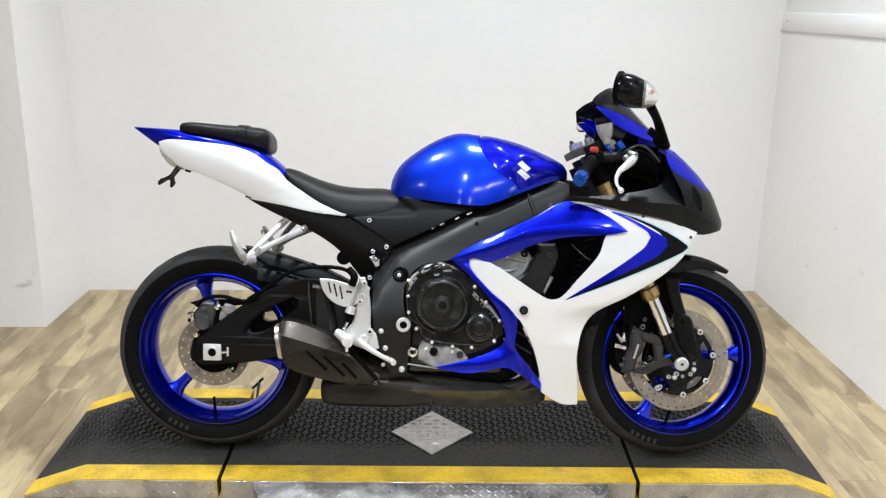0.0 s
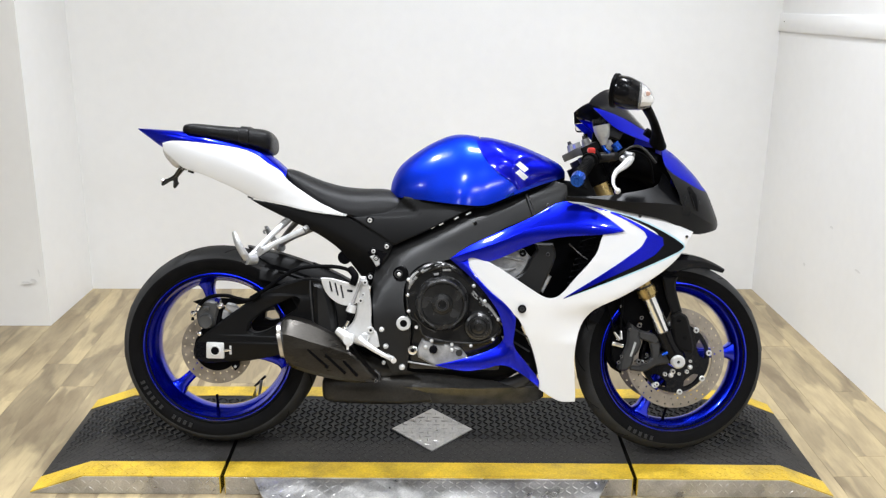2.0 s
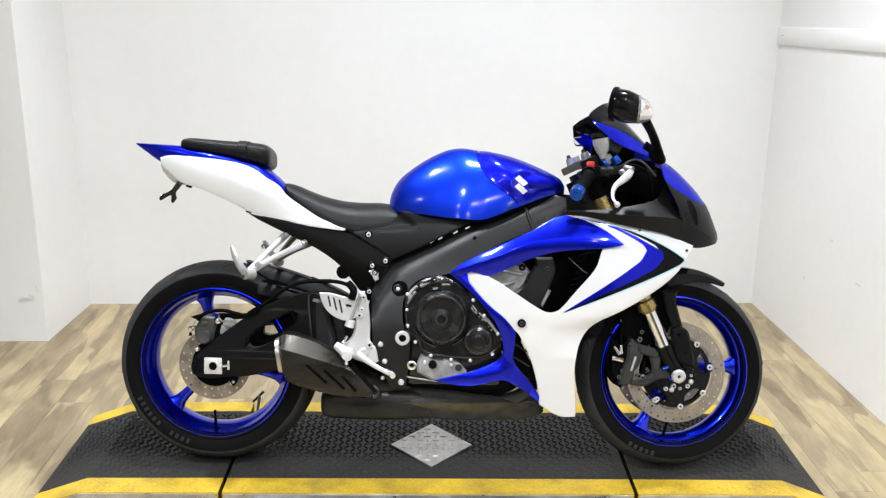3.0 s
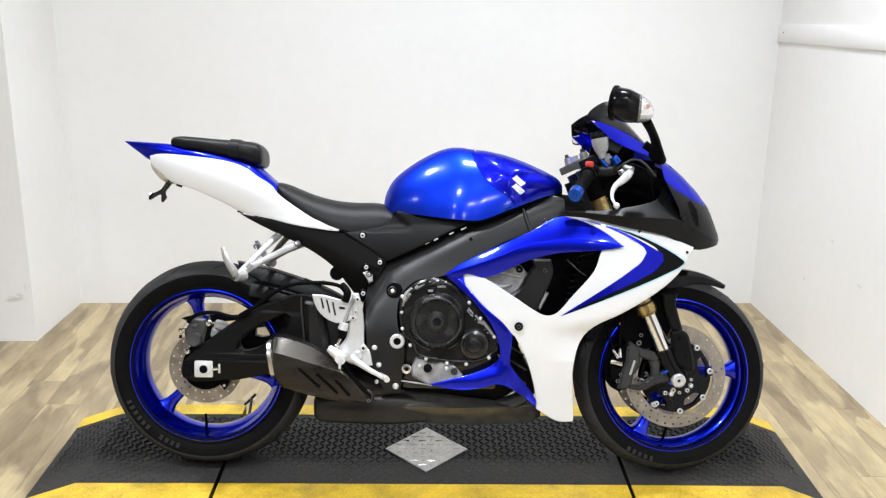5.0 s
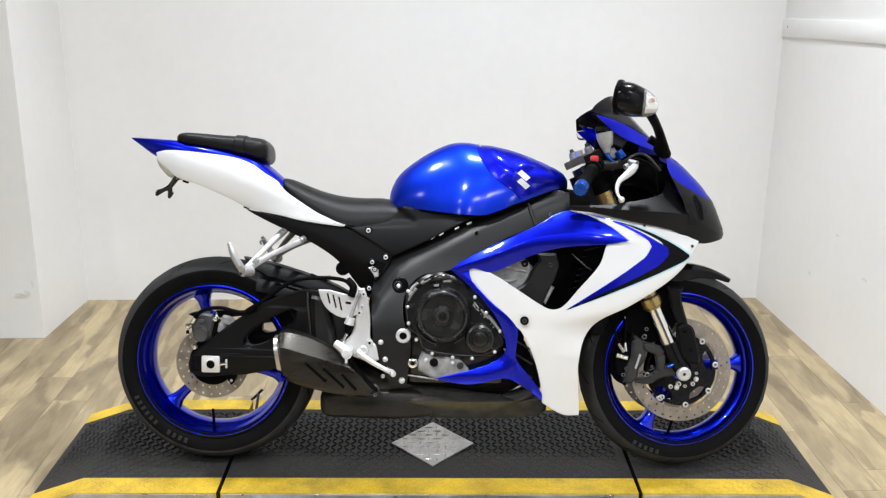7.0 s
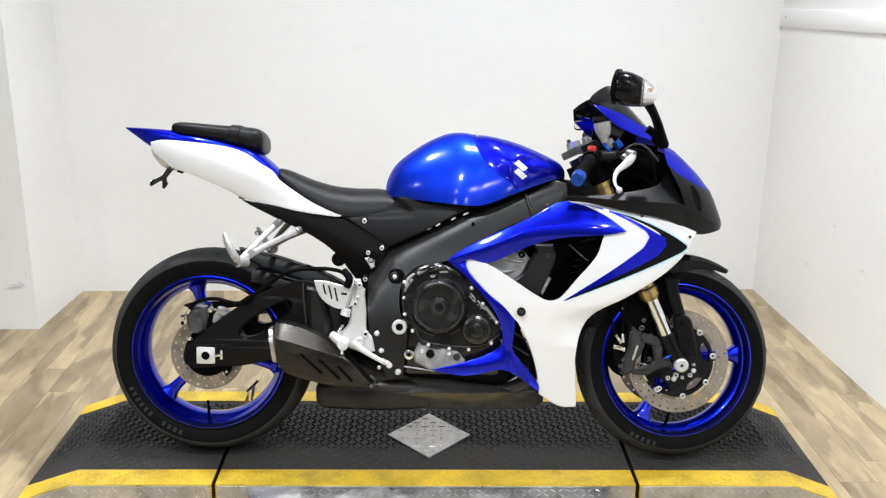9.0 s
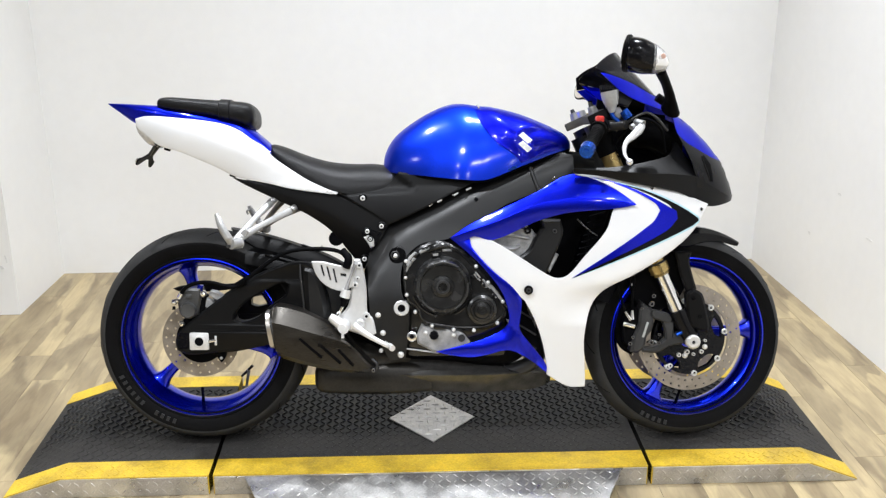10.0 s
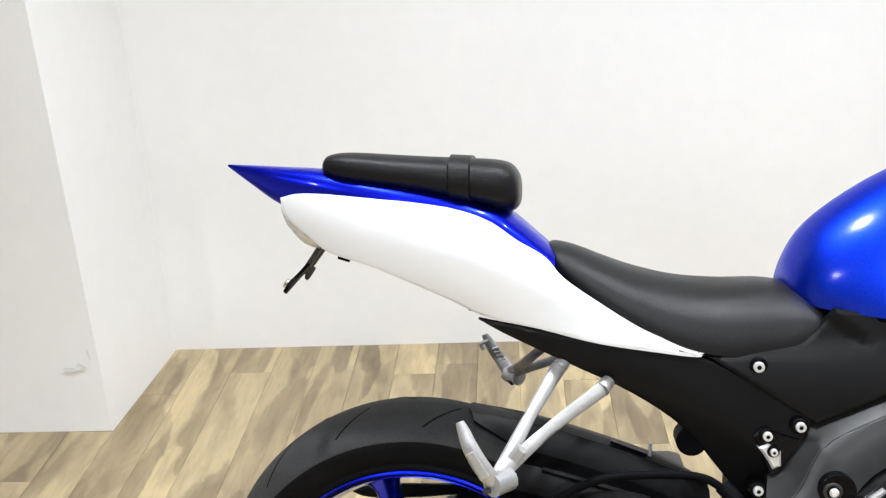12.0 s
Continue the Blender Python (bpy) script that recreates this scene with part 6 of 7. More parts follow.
br = part("plate_bracket", prism([[(0.01, 0.03), (0.013, 0.012), (0.036, 0), (0.066, -0.01), (0.082, -0.012), (0.089, -0.02), (0.086, -0.031), (0.074, -0.034), (0.05, -0.025), (0.022, -0.013), (0, -0.01), (-0.022, -0.013), (-0.05, -0.025), (-0.074, -0.034), (-0.086, -0.031), (-0.089, -0.02), (-0.082, -0.012), (-0.066, -0.01), (-0.036, 0), (-0.013, 0.012), (-0.01, 0.03)]], -0.002, 0.003, 0.001), BLACK_PLASTIC, bike, "dark Y-shaped steel plate bracket with two bolts")
br.matrix_basis = pose(-0.860, -0.016, 0.832, 0, 0, 0) @ Matrix.Rotation(radians(34), 4, "Y") @ Matrix.Rotation(radians(-90), 4, "Z") @ Matrix.Rotation(radians(-5), 4, "Y")
for s in (-1, 1):
    bolt(br, 0.076 * s, -0.003, -0.021, 0.007, CHROME, 0.004)
    part("bracket_arm", tube([(-0.826, -0.016 + 0.022 * s, 0.878), (-0.838, -0.016 + 0.016 * s, 0.862), (-0.856, -0.016 + 0.012 * s, 0.838)], 0.0045, 8, flat=1.6), DARK_METAL, bike, "dark bracket strut")

cover = [(-0.605, 0.772), (-0.526, 0.757), (-0.447, 0.740), (-0.368, 0.729), (-0.305, 0.721), (-0.237, 0.688), (-0.166, 0.649), (-0.183, 0.612), (-0.223, 0.547), (-0.241, 0.510), (-0.277, 0.554), (-0.329, 0.620), (-0.399, 0.670), (-0.485, 0.711), (-0.572, 0.753)]


def cover_face(x, z):
    """Flat above, with a scooped lower half divided by a soft crease."""
    base = curve(x, ((-0.6, 0.100), (-0.3, 0.120), (-0.17, 0.138)))
    line = curve(x, ((-0.6, 0.766), (-0.45, 0.712), (-0.35, 0.670), (-0.25, 0.615), (-0.17, 0.57)))
    d = line - z
    return -(base + 0.006 + 0.10 * d - 0.55 * fold(d))


cov = both("subframe_cover", shell(cover, cover_face, 0.012, 0.009, 0.004), COVER_BLACK, "satin black rear frame cover")
# black plate laid on the cover paints the dark of its opening
part("cover_recess", prism([[(-0.244, 0.622), (-0.232, 0.634), (-0.197, 0.622), (-0.184, 0.620), (-0.208, 0.575), (-0.221, 0.566), (-0.234, 0.600)]], -0.138, -0.105, 0.002), BLACK_GLOSS, cov, "black plate for the shade of an opening in the rear cover")
part("frame_lug", prism([[(-0.238, 0.607), (-0.225, 0.613), (-0.209, 0.602), (-0.208, 0.582), (-0.219, 0.577), (-0.226, 0.59)]], -0.142, -0.12, 0.003), SILVER, cov, "bare alloy frame lug")
panel = [(-0.300, 0.726), (-0.243, 0.735), (-0.190, 0.740), (-0.160, 0.762), (-0.140, 0.788), (-0.041, 0.776), (0.069, 0.759), (-0.000, 0.724), (-0.073, 0.686), (-0.165, 0.643), (-0.236, 0.688)]


APRON = ((-0.32, 0.7195), (-0.19, 0.726), (-0.10, 0.7315), (-0.087, 0.736), (-0.111, 0.762), (-0.140, 0.785), (-0.16, 0.80))


def panel_face(x, z):
    """A swelling cover with a sunk apron below the seat, edged by a level crease and an arc."""
    base = 0.131 + 0.16 * (0.735 - z) + 0.05 * (x + 0.15) + 0.05 * fold(x + 0.08, 0.03)
    belly = 0.006 * (1 - ((z - 0.695) / 0.06) ** 2) if z < 0.75 else 0.0
    return -(base + belly - 0.005 * ease((beyond(x, z, APRON) + 0.002) / 0.020))


side_cov = both("side_cover", shell(panel, panel_face, 0.012, 0.009, 0.005), COVER_BLACK, "satin black side cover below the seat")
for p, x, y, z, r in ((side_cov, -0.239, -0.1365, 0.716, 0.008), (cov, -0.187, -0.148, 0.639, 0.0075), (cov, -0.227, -0.142, 0.624, 0.007), (cov, -0.219, -0.144, 0.603, 0.0055), (cov, -0.236, -0.136, 0.546, 0.0075)):
    part("bolt_seat", disc(x, z, r * 1.5, y, y + 0.03, 20), DECAL_HOLE_BLACK, p)
    bolt(p, x, y - 0.001, z, r * 0.9, SILVER, 0.004)
part("cover_boss", tube([(-0.318, -0.10, 0.600), (-0.318, -0.07, 0.600)], 0.021, 20), BLACK_PLASTIC, cov)
part("shock_reservoir", tube([(-0.30, -0.06, 0.60), (-0.29, -0.06, 0.66)], 0.03, 18), BLACK_PLASTIC, bike)

# silver dashes stand in for white wall seen through gaps here
for x, half in ((-0.0805, 0.007), (-0.0506, 0.005), (-0.0255, 0.006), (0.0193, 0.006), (0.055, 0.007)):
    z = 0.6860 + 0.412 * (x + 0.0805)
    part("frame_clip", tube([(x - half, -0.1440, z - 0.004), (x + half, -0.1440, z + 0.003)], 0.0024, 8, flat=0.7, sub=1), SILVER, bike, "small silver dash for a see-through gap along the frame")

# ---- front end ----
FA = Vector((0.445, 0, 0.845))
FB = Vector((0.656, 0, 0.385))


def fork(side):
    def at(s):
        p = FA + (FB - FA) * s
        return (p.x, 0.103 * side, p.z)

    ob = part("fork_leg", tube([at(-0.17), at(0.68), at(0.74)], 0.0245, 22), GOLD, bike, "gold anodised front fork leg")
    part("fork_collar", tube([at(0.695), at(0.745)], 0.0295, 22), GOLD, ob)
    part("collar_ring", tube([at(0.62), at(0.645)], 0.0265, 22), GOLD, ob)
    part("dust_seal", tube([at(0.683), at(0.693)], 0.0272, 22), DARK_METAL, ob)
    part("fork_sleeve", tube([at(-0.14), at(0.02)], 0.0285, 20), BLACK_PLASTIC, ob)
    part("slider_tube", tube([at(0.74), at(1.0)], 0.0215, 22), CHROME, ob, "chromed fork tube")
    foot = tube([at(0.985), at(1.06), (0.690, 0.103 * side, 0.318), (0.694, 0.103 * side, 0.296)], [0.028, 0.027, 0.026, 0.022], 18)
    part("axle_foot", foot, BLACK_GLOSS, ob)
    return ob


fork(-1)
fork(1)
part("axle_end", disc(FXC + 0.002, 0.304, 0.0205, -0.138, -0.08, 32, 0.005, 0.005), SILVER, bike, "bright steel front axle end")
part("axle_bore", disc(FXC + 0.002, 0.304, 0.0055, -0.134, -0.08, 20), DARK_METAL, bike)
stay_up = [(0.640, 0.560), (0.690, 0.560), (0.684, 0.530), (0.706, 0.452), (0.677, 0.444), (0.656, 0.497)]
stay_low = [(0.672, 0.443), (0.694, 0.456), (0.718, 0.441), (0.729, 0.407), (0.742, 0.348), (0.739, 0.330), (0.714, 0.335), (0.685, 0.354), (0.674, 0.406)]
for s in (-1, 1):
    stay = part("fender_stay", prism([stay_up], 0.113 * s, 0.095 * s, 0.006), COVER_BLACK, bike, "black plastic fender stay")
    part("fork_guard", prism([stay_low], 0.128 * s, 0.10 * s, 0.007), COVER_BLACK, stay, "black fork foot guard")
    for x, z in ((0.692, 0.430), (0.713, 0.376)):
        # holes are black discs that paint their shade
        part("guard_hole", disc(x, z, 0.0075, 0.1285 * s, 0.12 * s, 16), DECAL_HOLE_BLACK, stay)
side_flap = [(0.520, 0.560), (0.560, 0.590), (0.640, 0.585), (0.690, 0.560), (0.690, 0.50), (0.668, 0.43), (0.630, 0.395), (0.585, 0.385), (0.545, 0.40), (0.522, 0.45), (0.515, 0.52)]
for s in (-1, 1):
    part("fender_side", prism([side_flap], 0.081 * s, 0.073 * s, 0.002), BLACK_PLASTIC, bike, "black fender side around the fork")
bm = bmesh.new()
rings = []
for k in range(25):
    f = k / 24
    a = radians(57 + 100 * f)
    wide = 0.074 * min(1, 0.10 + 2.6 * f) if f < 0.4 else 0.074
    drop = 0.045 * min(1, f * 3.0)
    ring = []
    for rr, y in ((0.312 - drop, -wide), (0.318 - drop * 0.4, -wide * 0.98), (0.320, -wide * 0.72), (0.3235, 0), (0.320, wide * 0.72), (0.318 - drop * 0.4, wide * 0.98), (0.312 - drop, wide), (0.309 - drop, wide * 0.96), (0.3205, 0), (0.309 - drop, -wide * 0.96)):
        ring.append((FXC + rr * math.cos(a), y, FZC + rr * math.sin(a)))
    rings.append(ring)
bridge(bm, rings)
fender = part("front_fender", bm, BLACK_GLOSS, bike, "glossy black front fender")
# the front wheel stands turned a little to the machine's left
hub_at = Matrix.Translation((FXC, 0, FZC))
STEER = hub_at @ Matrix.Rotation(radians(7), 4, (FA - FB).normalized()) @ hub_at.inverted()
front.matrix_basis = STEER
fender.matrix_basis = STEER


def front_caliper(side):
    s = side
    out = [(0.548, 0.419), (0.565, 0.405), (0.583, 0.394), (0.577, 0.378), (0.584, 0.361), (0.578, 0.333), (0.565, 0.317), (0.559, 0.288), (0.539, 0.270), (0.519, 0.272), (0.527, 0.318), (0.540, 0.352), (0.542, 0.39)]
    ob = part("front_caliper", prism([out], 0.120 * s, 0.07 * s, 0.007), CALIPER, bike, "dark grey radial brake caliper with pale lettering bar")
    part("caliper_arm", prism([[(0.574, 0.396), (0.63, 0.380), (0.642, 0.366), (0.63, 0.350), (0.596, 0.363), (0.578, 0.370)]], 0.114 * s, 0.09 * s, 0.005), CALIPER, ob)
    part("caliper_mount", prism([[(0.611, 0.357), (0.645, 0.363), (0.643, 0.320), (0.653, 0.328), (0.680, 0.318), (0.678, 0.295), (0.632, 0.286), (0.599, 0.268), (0.555, 0.271), (0.550, 0.283), (0.588, 0.286), (0.620, 0.310), (0.617, 0.335)]], 0.112 * s, 0.088 * s, 0.005), CALIPER, ob)
    part("caliper_inner", prism([[(0.486, 0.372), (0.532, 0.413), (0.575, 0.40), (0.560, 0.303), (0.535, 0.25), (0.501, 0.272), (0.481, 0.32)]], 0.059 * s, 0.044 * s, 0.004), BLACK_PLASTIC, ob)
    part("pad_holder", prism([[(0.500, 0.365), (0.535, 0.40), (0.548, 0.39), (0.535, 0.32), (0.515, 0.285), (0.500, 0.30)]], 0.106 * s, 0.07 * s, 0.004), BLACK_PLASTIC, ob)
    if s < 0:
        part("marking_bar", prism([[(0.550, 0.317), (0.556, 0.315), (0.569, 0.358), (0.563, 0.361)]], -0.1215, -0.118, 0.0005, sub=1), CLOUDY, ob, "plain pale marking bar")
        for x, z, r, y in ((0.584, 0.433, 0.007, -0.105), (0.577, 0.411, 0.0085, -0.112), (0.577, 0.301, 0.0085, -0.118), (0.526, 0.315, 0.006, -0.110), (0.518, 0.296, 0.007, -0.110), (0.600, 0.298, 0.0055, -0.112), (0.547, 0.400, 0.005, -0.121), (0.606, 0.318, 0.005, -0.09)):
            bolt(ob, x, y, z, r, CHROME, 0.006)
        part("banjo", tube([(0.496, -0.112, 0.354), (0.505, -0.112, 0.352), (0.530, -0.112, 0.346)], [0.0085, 0.0075, 0.0075], 12), CHROME, ob, "bright brake line fitting")
        part("banjo", tube([(0.503, -0.108, 0.388), (0.519, -0.110, 0.364)], [0.004, 0.006], 12), CHROME, ob)
        part("banjo", tube([(0.523, -0.108, 0.392), (0.524, -0.110, 0.366)], [0.0045, 0.0065], 12), CHROME, ob)
        part("brake_line", tube([(0.503, -0.108, 0.388), (0.490, -0.108, 0.43), (0.478, -0.10, 0.47)], 0.0035, 8), BLACK_PLASTIC, ob)
        part("line_clip", box(0.519, 0.527, -0.113, -0.103, 0.462, 0.470, 0.002), CASE_GREY, ob)
        for x, z, r in ((0.659, 0.251, 0.0065), (0.683, 0.259, 0.008), (0.703, 0.252, 0.005), (0.727, 0.259, 0.0065), (0.738, 0.291, 0.0045), (0.633, 0.220, 0.007)):
            bolt(front, x, -0.072, z, r, SILVER, 0.004)
        part("axle_pinch", tube([(0.648, -0.118, 0.322), (0.664, -0.118, 0.330)], 0.006, 12), BLUE_ANOD, ob)
    part("brake_line", tube([(0.523, 0.108 * s, 0.39), (0.522, 0.11 * s, 0.43), (0.524, 0.11 * s, 0.50), (0.50, 0.10 * s, 0.58)], 0.0042, 8), BLACK_PLASTIC, ob)
    return ob


front_caliper(-1)
front_caliper(1)

# nose: black lower sides, blue upper nose, smoked screen
NOSE_EDGE = ((0.336, 0.798), (0.5, 0.787), (0.684, 0.775), (0.731, 0.747), (0.782, 0.722), (0.816, 0.707))


def nose_at_edge(x):
    return nose(x, lerp(x, NOSE_EDGE))


def nose_rim(x, z):
    """The band below the edge, cut back a little towards the white panel."""
    return nose_at_edge(x) + 0.22 * (lerp(x, NOSE_EDGE) - z)


def nose_bowl(x, z):
    """A scoop behind the edge, falling in towards the cockpit."""
    return nose_at_edge(x) + 0.95 * (z - lerp(x, NOSE_EDGE)) + 0.004


edge_pts = list(NOSE_EDGE)
side_out = [(0.632, 0.893), (0.646, 0.865), (0.669, 0.816), (0.684, 0.775)] + edge_pts[3:] + [(0.828, 0.722), (0.824, 0.737), (0.800, 0.795), (0.785, 0.812), (0.744, 0.824), (0.699, 0.846), (0.658, 0.868)]
nose_ob = both("nose_side", shell(side_out, nose, 0.006, 0.015, 0.0015), NOSE_BLACK, "satin black nose side panel with air intake")
rim_out = edge_pts + [(0.810, 0.700), (0.725, 0.690), (0.631, 0.732), (0.489, 0.761), (0.403, 0.779), (0.336, 0.790)]
both("nose_rim", shell(rim_out, nose_rim, 0.006, 0.015, 0.0015), NOSE_BLACK, "", nose_ob)
bowl_out = edge_pts[:3] + [(0.669, 0.816), (0.646, 0.865), (0.634, 0.893), (0.629, 0.853), (0.601, 0.828), (0.457, 0.803)]
both("nose_bowl", shell(bowl_out, nose_bowl, 0.006, 0.012, 0.0015), NOSE_BLACK, "", nose_ob)
# black panel laid on the nose paints the shade of the intake
both("intake_duct", shell([(0.7025, 0.8285), (0.7125, 0.833), (0.732, 0.803), (0.7375, 0.758), (0.7275, 0.7605), (0.7165, 0.7890)], nose, 0.004, 0.01, 0.001, 0.0016), BLACK_PLASTIC, "black panel for the shade of the intake mouth")
lip = [(x, nose(x, z) - 0.0005, z) for x, z in ((0.7025, 0.8290), (0.7095, 0.8080), (0.7165, 0.7885), (0.7225, 0.7740), (0.7275, 0.7600))]
both("intake_lip", tube(lip, [0.0008, 0.0022, 0.0026, 0.0022, 0.0008], 8), NOSE_BLACK, "", nose_ob)
blue_nose = [(0.630, 0.952), (0.655, 0.950), (0.697, 0.921), (0.730, 0.889), (0.760, 0.857), (0.786, 0.818), (0.785, 0.812), (0.744, 0.824), (0.699, 0.846), (0.658, 0.869), (0.632, 0.895)]
both("nose_cowl", shell(blue_nose, nose, 0.005, 0.012, 0.003, 0.001), BLUE, "metallic blue upper nose cowl")
screen_blue = [(0.412, 1.057), (0.439, 1.052), (0.507, 1.030), (0.563, 1.004), (0.628, 0.979), (0.656, 0.952), (0.630, 0.952), (0.571, 0.965), (0.503, 0.988), (0.464, 1.011)]
# deeper blue than the fairing puts the cowl's shade into its colour
both("screen_cowl", shell(screen_blue, nose, 0.005, 0.015, 0.003, 0.002), BLUE_DEEP, "metallic blue cowl below the screen, darkened for its shade")
screen = [(0.399, 1.068), (0.412, 1.086), (0.450, 1.112), (0.486, 1.126), (0.508, 1.098), (0.547, 1.056), (0.600, 1.000), (0.650, 0.956), (0.626, 0.981), (0.563, 1.006), (0.507, 1.032), (0.439, 1.054)]
both("windscreen", shell(screen, nose, 0.003, 0.012, 0.001), SCREEN, "dark smoked windscreen")
part("headlight", hull(spread([(0.68, 0.13, 0.72, 0.83), (0.74, 0.10, 0.715, 0.82), (0.79, 0.06, 0.71, 0.79), (0.815, 0.02, 0.712, 0.74)]), 2.4), BLACK_GLOSS, bike, "dark headlight")
inner = [(0.44, 0.80), (0.60, 0.82), (0.63, 0.86), (0.63, 0.95), (0.57, 0.965), (0.50, 0.988), (0.45, 1.01), (0.44, 0.92)]
part("inner_fairing", shell(inner, lambda x, z: 0.10 - 0.8 * max(0, x - 0.5), 0.006, 0.02, 0.004), BLACK_PLASTIC, bike, "black inner fairing panel")
part("fairing_stay", hull(spread([(0.50, 0.05, 0.86, 0.95), (0.58, 0.08, 0.85, 0.95), (0.66, 0.09, 0.80, 0.92)]), 2.5), BLACK_PLASTIC, bike)
part("instrument_panel", hull(spread([(0.475, 0.10, 0.965, 1.02), (0.50, 0.11, 0.955, 1.035), (0.55, 0.10, 0.95, 1.02)]), 3), BLACK_PLASTIC, bike, "black instrument panel")
far_blue = [(0.401, 1.045), (0.440, 1.050), (0.480, 1.042), (0.505, 1.025), (0.505, 0.975), (0.472, 0.984), (0.435, 1.014)]
part("far_cowl_lining", shell(far_blue, lambda x, z: 0.19, 0.005, 0.03, 0.002), BLUE, bike, "blue inner side of the far cowl")
far_black = [(0.397, 1.083), (0.420, 1.102), (0.453, 1.119), (0.500, 1.13), (0.52, 1.08), (0.51, 1.03), (0.480, 1.043), (0.440, 1.051), (0.400, 1.046)]
part("far_screen_lining", shell(far_black, lambda x, z: 0.184, 0.005, 0.03, 0.002), BLACK_PLASTIC, bike, "black inner side of the far screen")
part("olive_gauge", disc(0.419, 1.073, 0.014, 0.176, 0.184, 20), OLIVE, bike, "olive round gauge face")
part("inner_label", box(0.434, 0.449, 0.178, 0.183, 1.053, 1.074, 0.001), CLOUDY, bike, "pale blank label")
part("instrument_face", prism([rounded([(0.462, 0.975), (0.470, 1.012), (0.500, 1.030), (0.52, 1.0), (0.50, 0.965)], 3)], -0.118, -0.10, 0.004), DARK_METAL, bike)
part("cable", tube([(0.46, -0.12, 0.86), (0.52, -0.15, 0.93), (0.58, -0.15, 0.91), (0.60, -0.14, 0.84)], 0.004, 8), BLACK_PLASTIC, bike)
part("cable", tube([(0.47, -0.10, 0.90), (0.55, -0.12, 0.95), (0.61, -0.12, 0.90)], 0.004, 8), DARK_METAL, bike)


def mirror(side):
    s = side
    MY = 0.38 if s < 0 else 0.45
    # the housing widens to the rear, where the glass sits
    lean = 0.16  # the glass leans back at the top

    def oval(x, w, h, cz, n=0.8):
        r = []
        w, h = (w, h) if s < 0 else (w * 0.92, h * 0.84)
        for k in range(28):
            a = 2 * math.pi * k / 28
            c, d = math.cos(a), math.sin(a)
            z = h * math.copysign(abs(d) ** n, d)
            dy = w * math.copysign(abs(c) ** n, c)
            r.append((x + (0.022 if s > 0 else 0) + (lean * z - 0.34 * dy) * max(0, (0.557 - x) / 0.12), (MY + dy) * s, cz + z))
        return r

    rows = spread([(0.4490, 0.064, 0.0410, 1.089), (0.4590, 0.067, 0.0430, 1.087), (0.4790, 0.066, 0.0430, 1.083), (0.5000, 0.058, 0.0385, 1.078), (0.5200, 0.046, 0.0310, 1.073), (0.5350, 0.032, 0.0215, 1.069), (0.5440, 0.012, 0.0080, 1.067)], 4)
    ob = part("mirror", bridge(bmesh.new(), [oval(*r) for r in rows]), BLACK_GLOSS, bike, "black fairing mirror with a clear indicator lens")
    part("mirror_rim", bridge(bmesh.new(), [oval(*r) for r in ((0.4390, 0.064, 0.0415, 1.090), (0.4400, 0.069, 0.0455, 1.090), (0.4480, 0.069, 0.0455, 1.090), (0.4500, 0.062, 0.0410, 1.090))]), BLACK_PLASTIC, ob)
    part("mirror_glass", bridge(bmesh.new(), [oval(*r) for r in ((0.4375, 0.060, 0.0390, 1.090), (0.4410, 0.060, 0.0390, 1.090))]), MIRROR_GLASS, ob)
    lens = [oval(x, w + 0.0015, h + 0.0015, cz) for x, w, h, cz in rows if x > 0.505]
    part("indicator_lens", bridge(bmesh.new(), lens + [oval(0.547, 0.004, 0.003, 1.067)]), LENS, ob, "clear indicator lens")
    shine = [oval(x, w - 0.0015, h - 0.0015, cz) for x, w, h, cz in rows if 0.508 < x < 0.549]
    part("indicator_reflector", bridge(bmesh.new(), [[(p[0], p[1] + 0.0035 * s, p[2]) for p in r] for r in shine]), REFLECTOR, ob, "bright reflector behind the lens")
    part("indicator_bulb", disc(0.522, 1.080, 0.0065, (MY + 0.0475) * s, (MY + 0.02) * s, 16), AMBER, ob, "amber bulb behind the lens")
    part("mirror_stalk", tube([(0.530, (MY - 0.03) * s, 1.052), (0.562, (MY - 0.09) * s, 1.020), (0.586, 0.24 * s, 0.984), (0.598, 0.195 * s, 0.955)], [0.013, 0.011, 0.012, 0.02], 14, flat=1.5), BLACK_PLASTIC, ob)
    part("stalk_foot", tube([(0.562, 0.190 * s, 0.990), (0.608, 0.185 * s, 0.962)], 0.012, 12), BLACK_PLASTIC, ob)


mirror(-1)
mirror(1)

# bars and controls
rings = []
for k in range(13):
    y = -0.135 + 0.27 * k / 12
    cx, cz = 0.398 - 0.10 * y, 0.938 - 0.01 * y
    half = 0.027
    ring = []
    for p, q in ((-1, -0.7), (-0.92, -1), (0.92, -1), (1, -0.7), (1, 0.7), (0.92, 1), (-0.92, 1), (-1, 0.7)):
        ring.append((cx + half * p * 0.91 + 0.0115 * q * -0.41, y, cz + half * p * 0.41 + 0.0115 * q * 0.91))
    rings.append(ring)
part("top_clamp", bridge(bmesh.new(), rings), COVER_BLACK, bike, "dark cast upper fork clamp")
part("cable_adjuster", tube([(0.428, 0.06, 0.952), (0.424, 0.06, 0.975), (0.421, 0.06, 0.998)], [0.006, 0.0045, 0.007], 10), BLACK_PLASTIC, bike)
part("clutch_fitting", tube([(0.40, 0.13, 0.955), (0.430, 0.10, 0.962), (0.452, 0.08, 0.966)], [0.006, 0.008, 0.005], 10), GOLD, bike, "brassy clutch cable fitting")
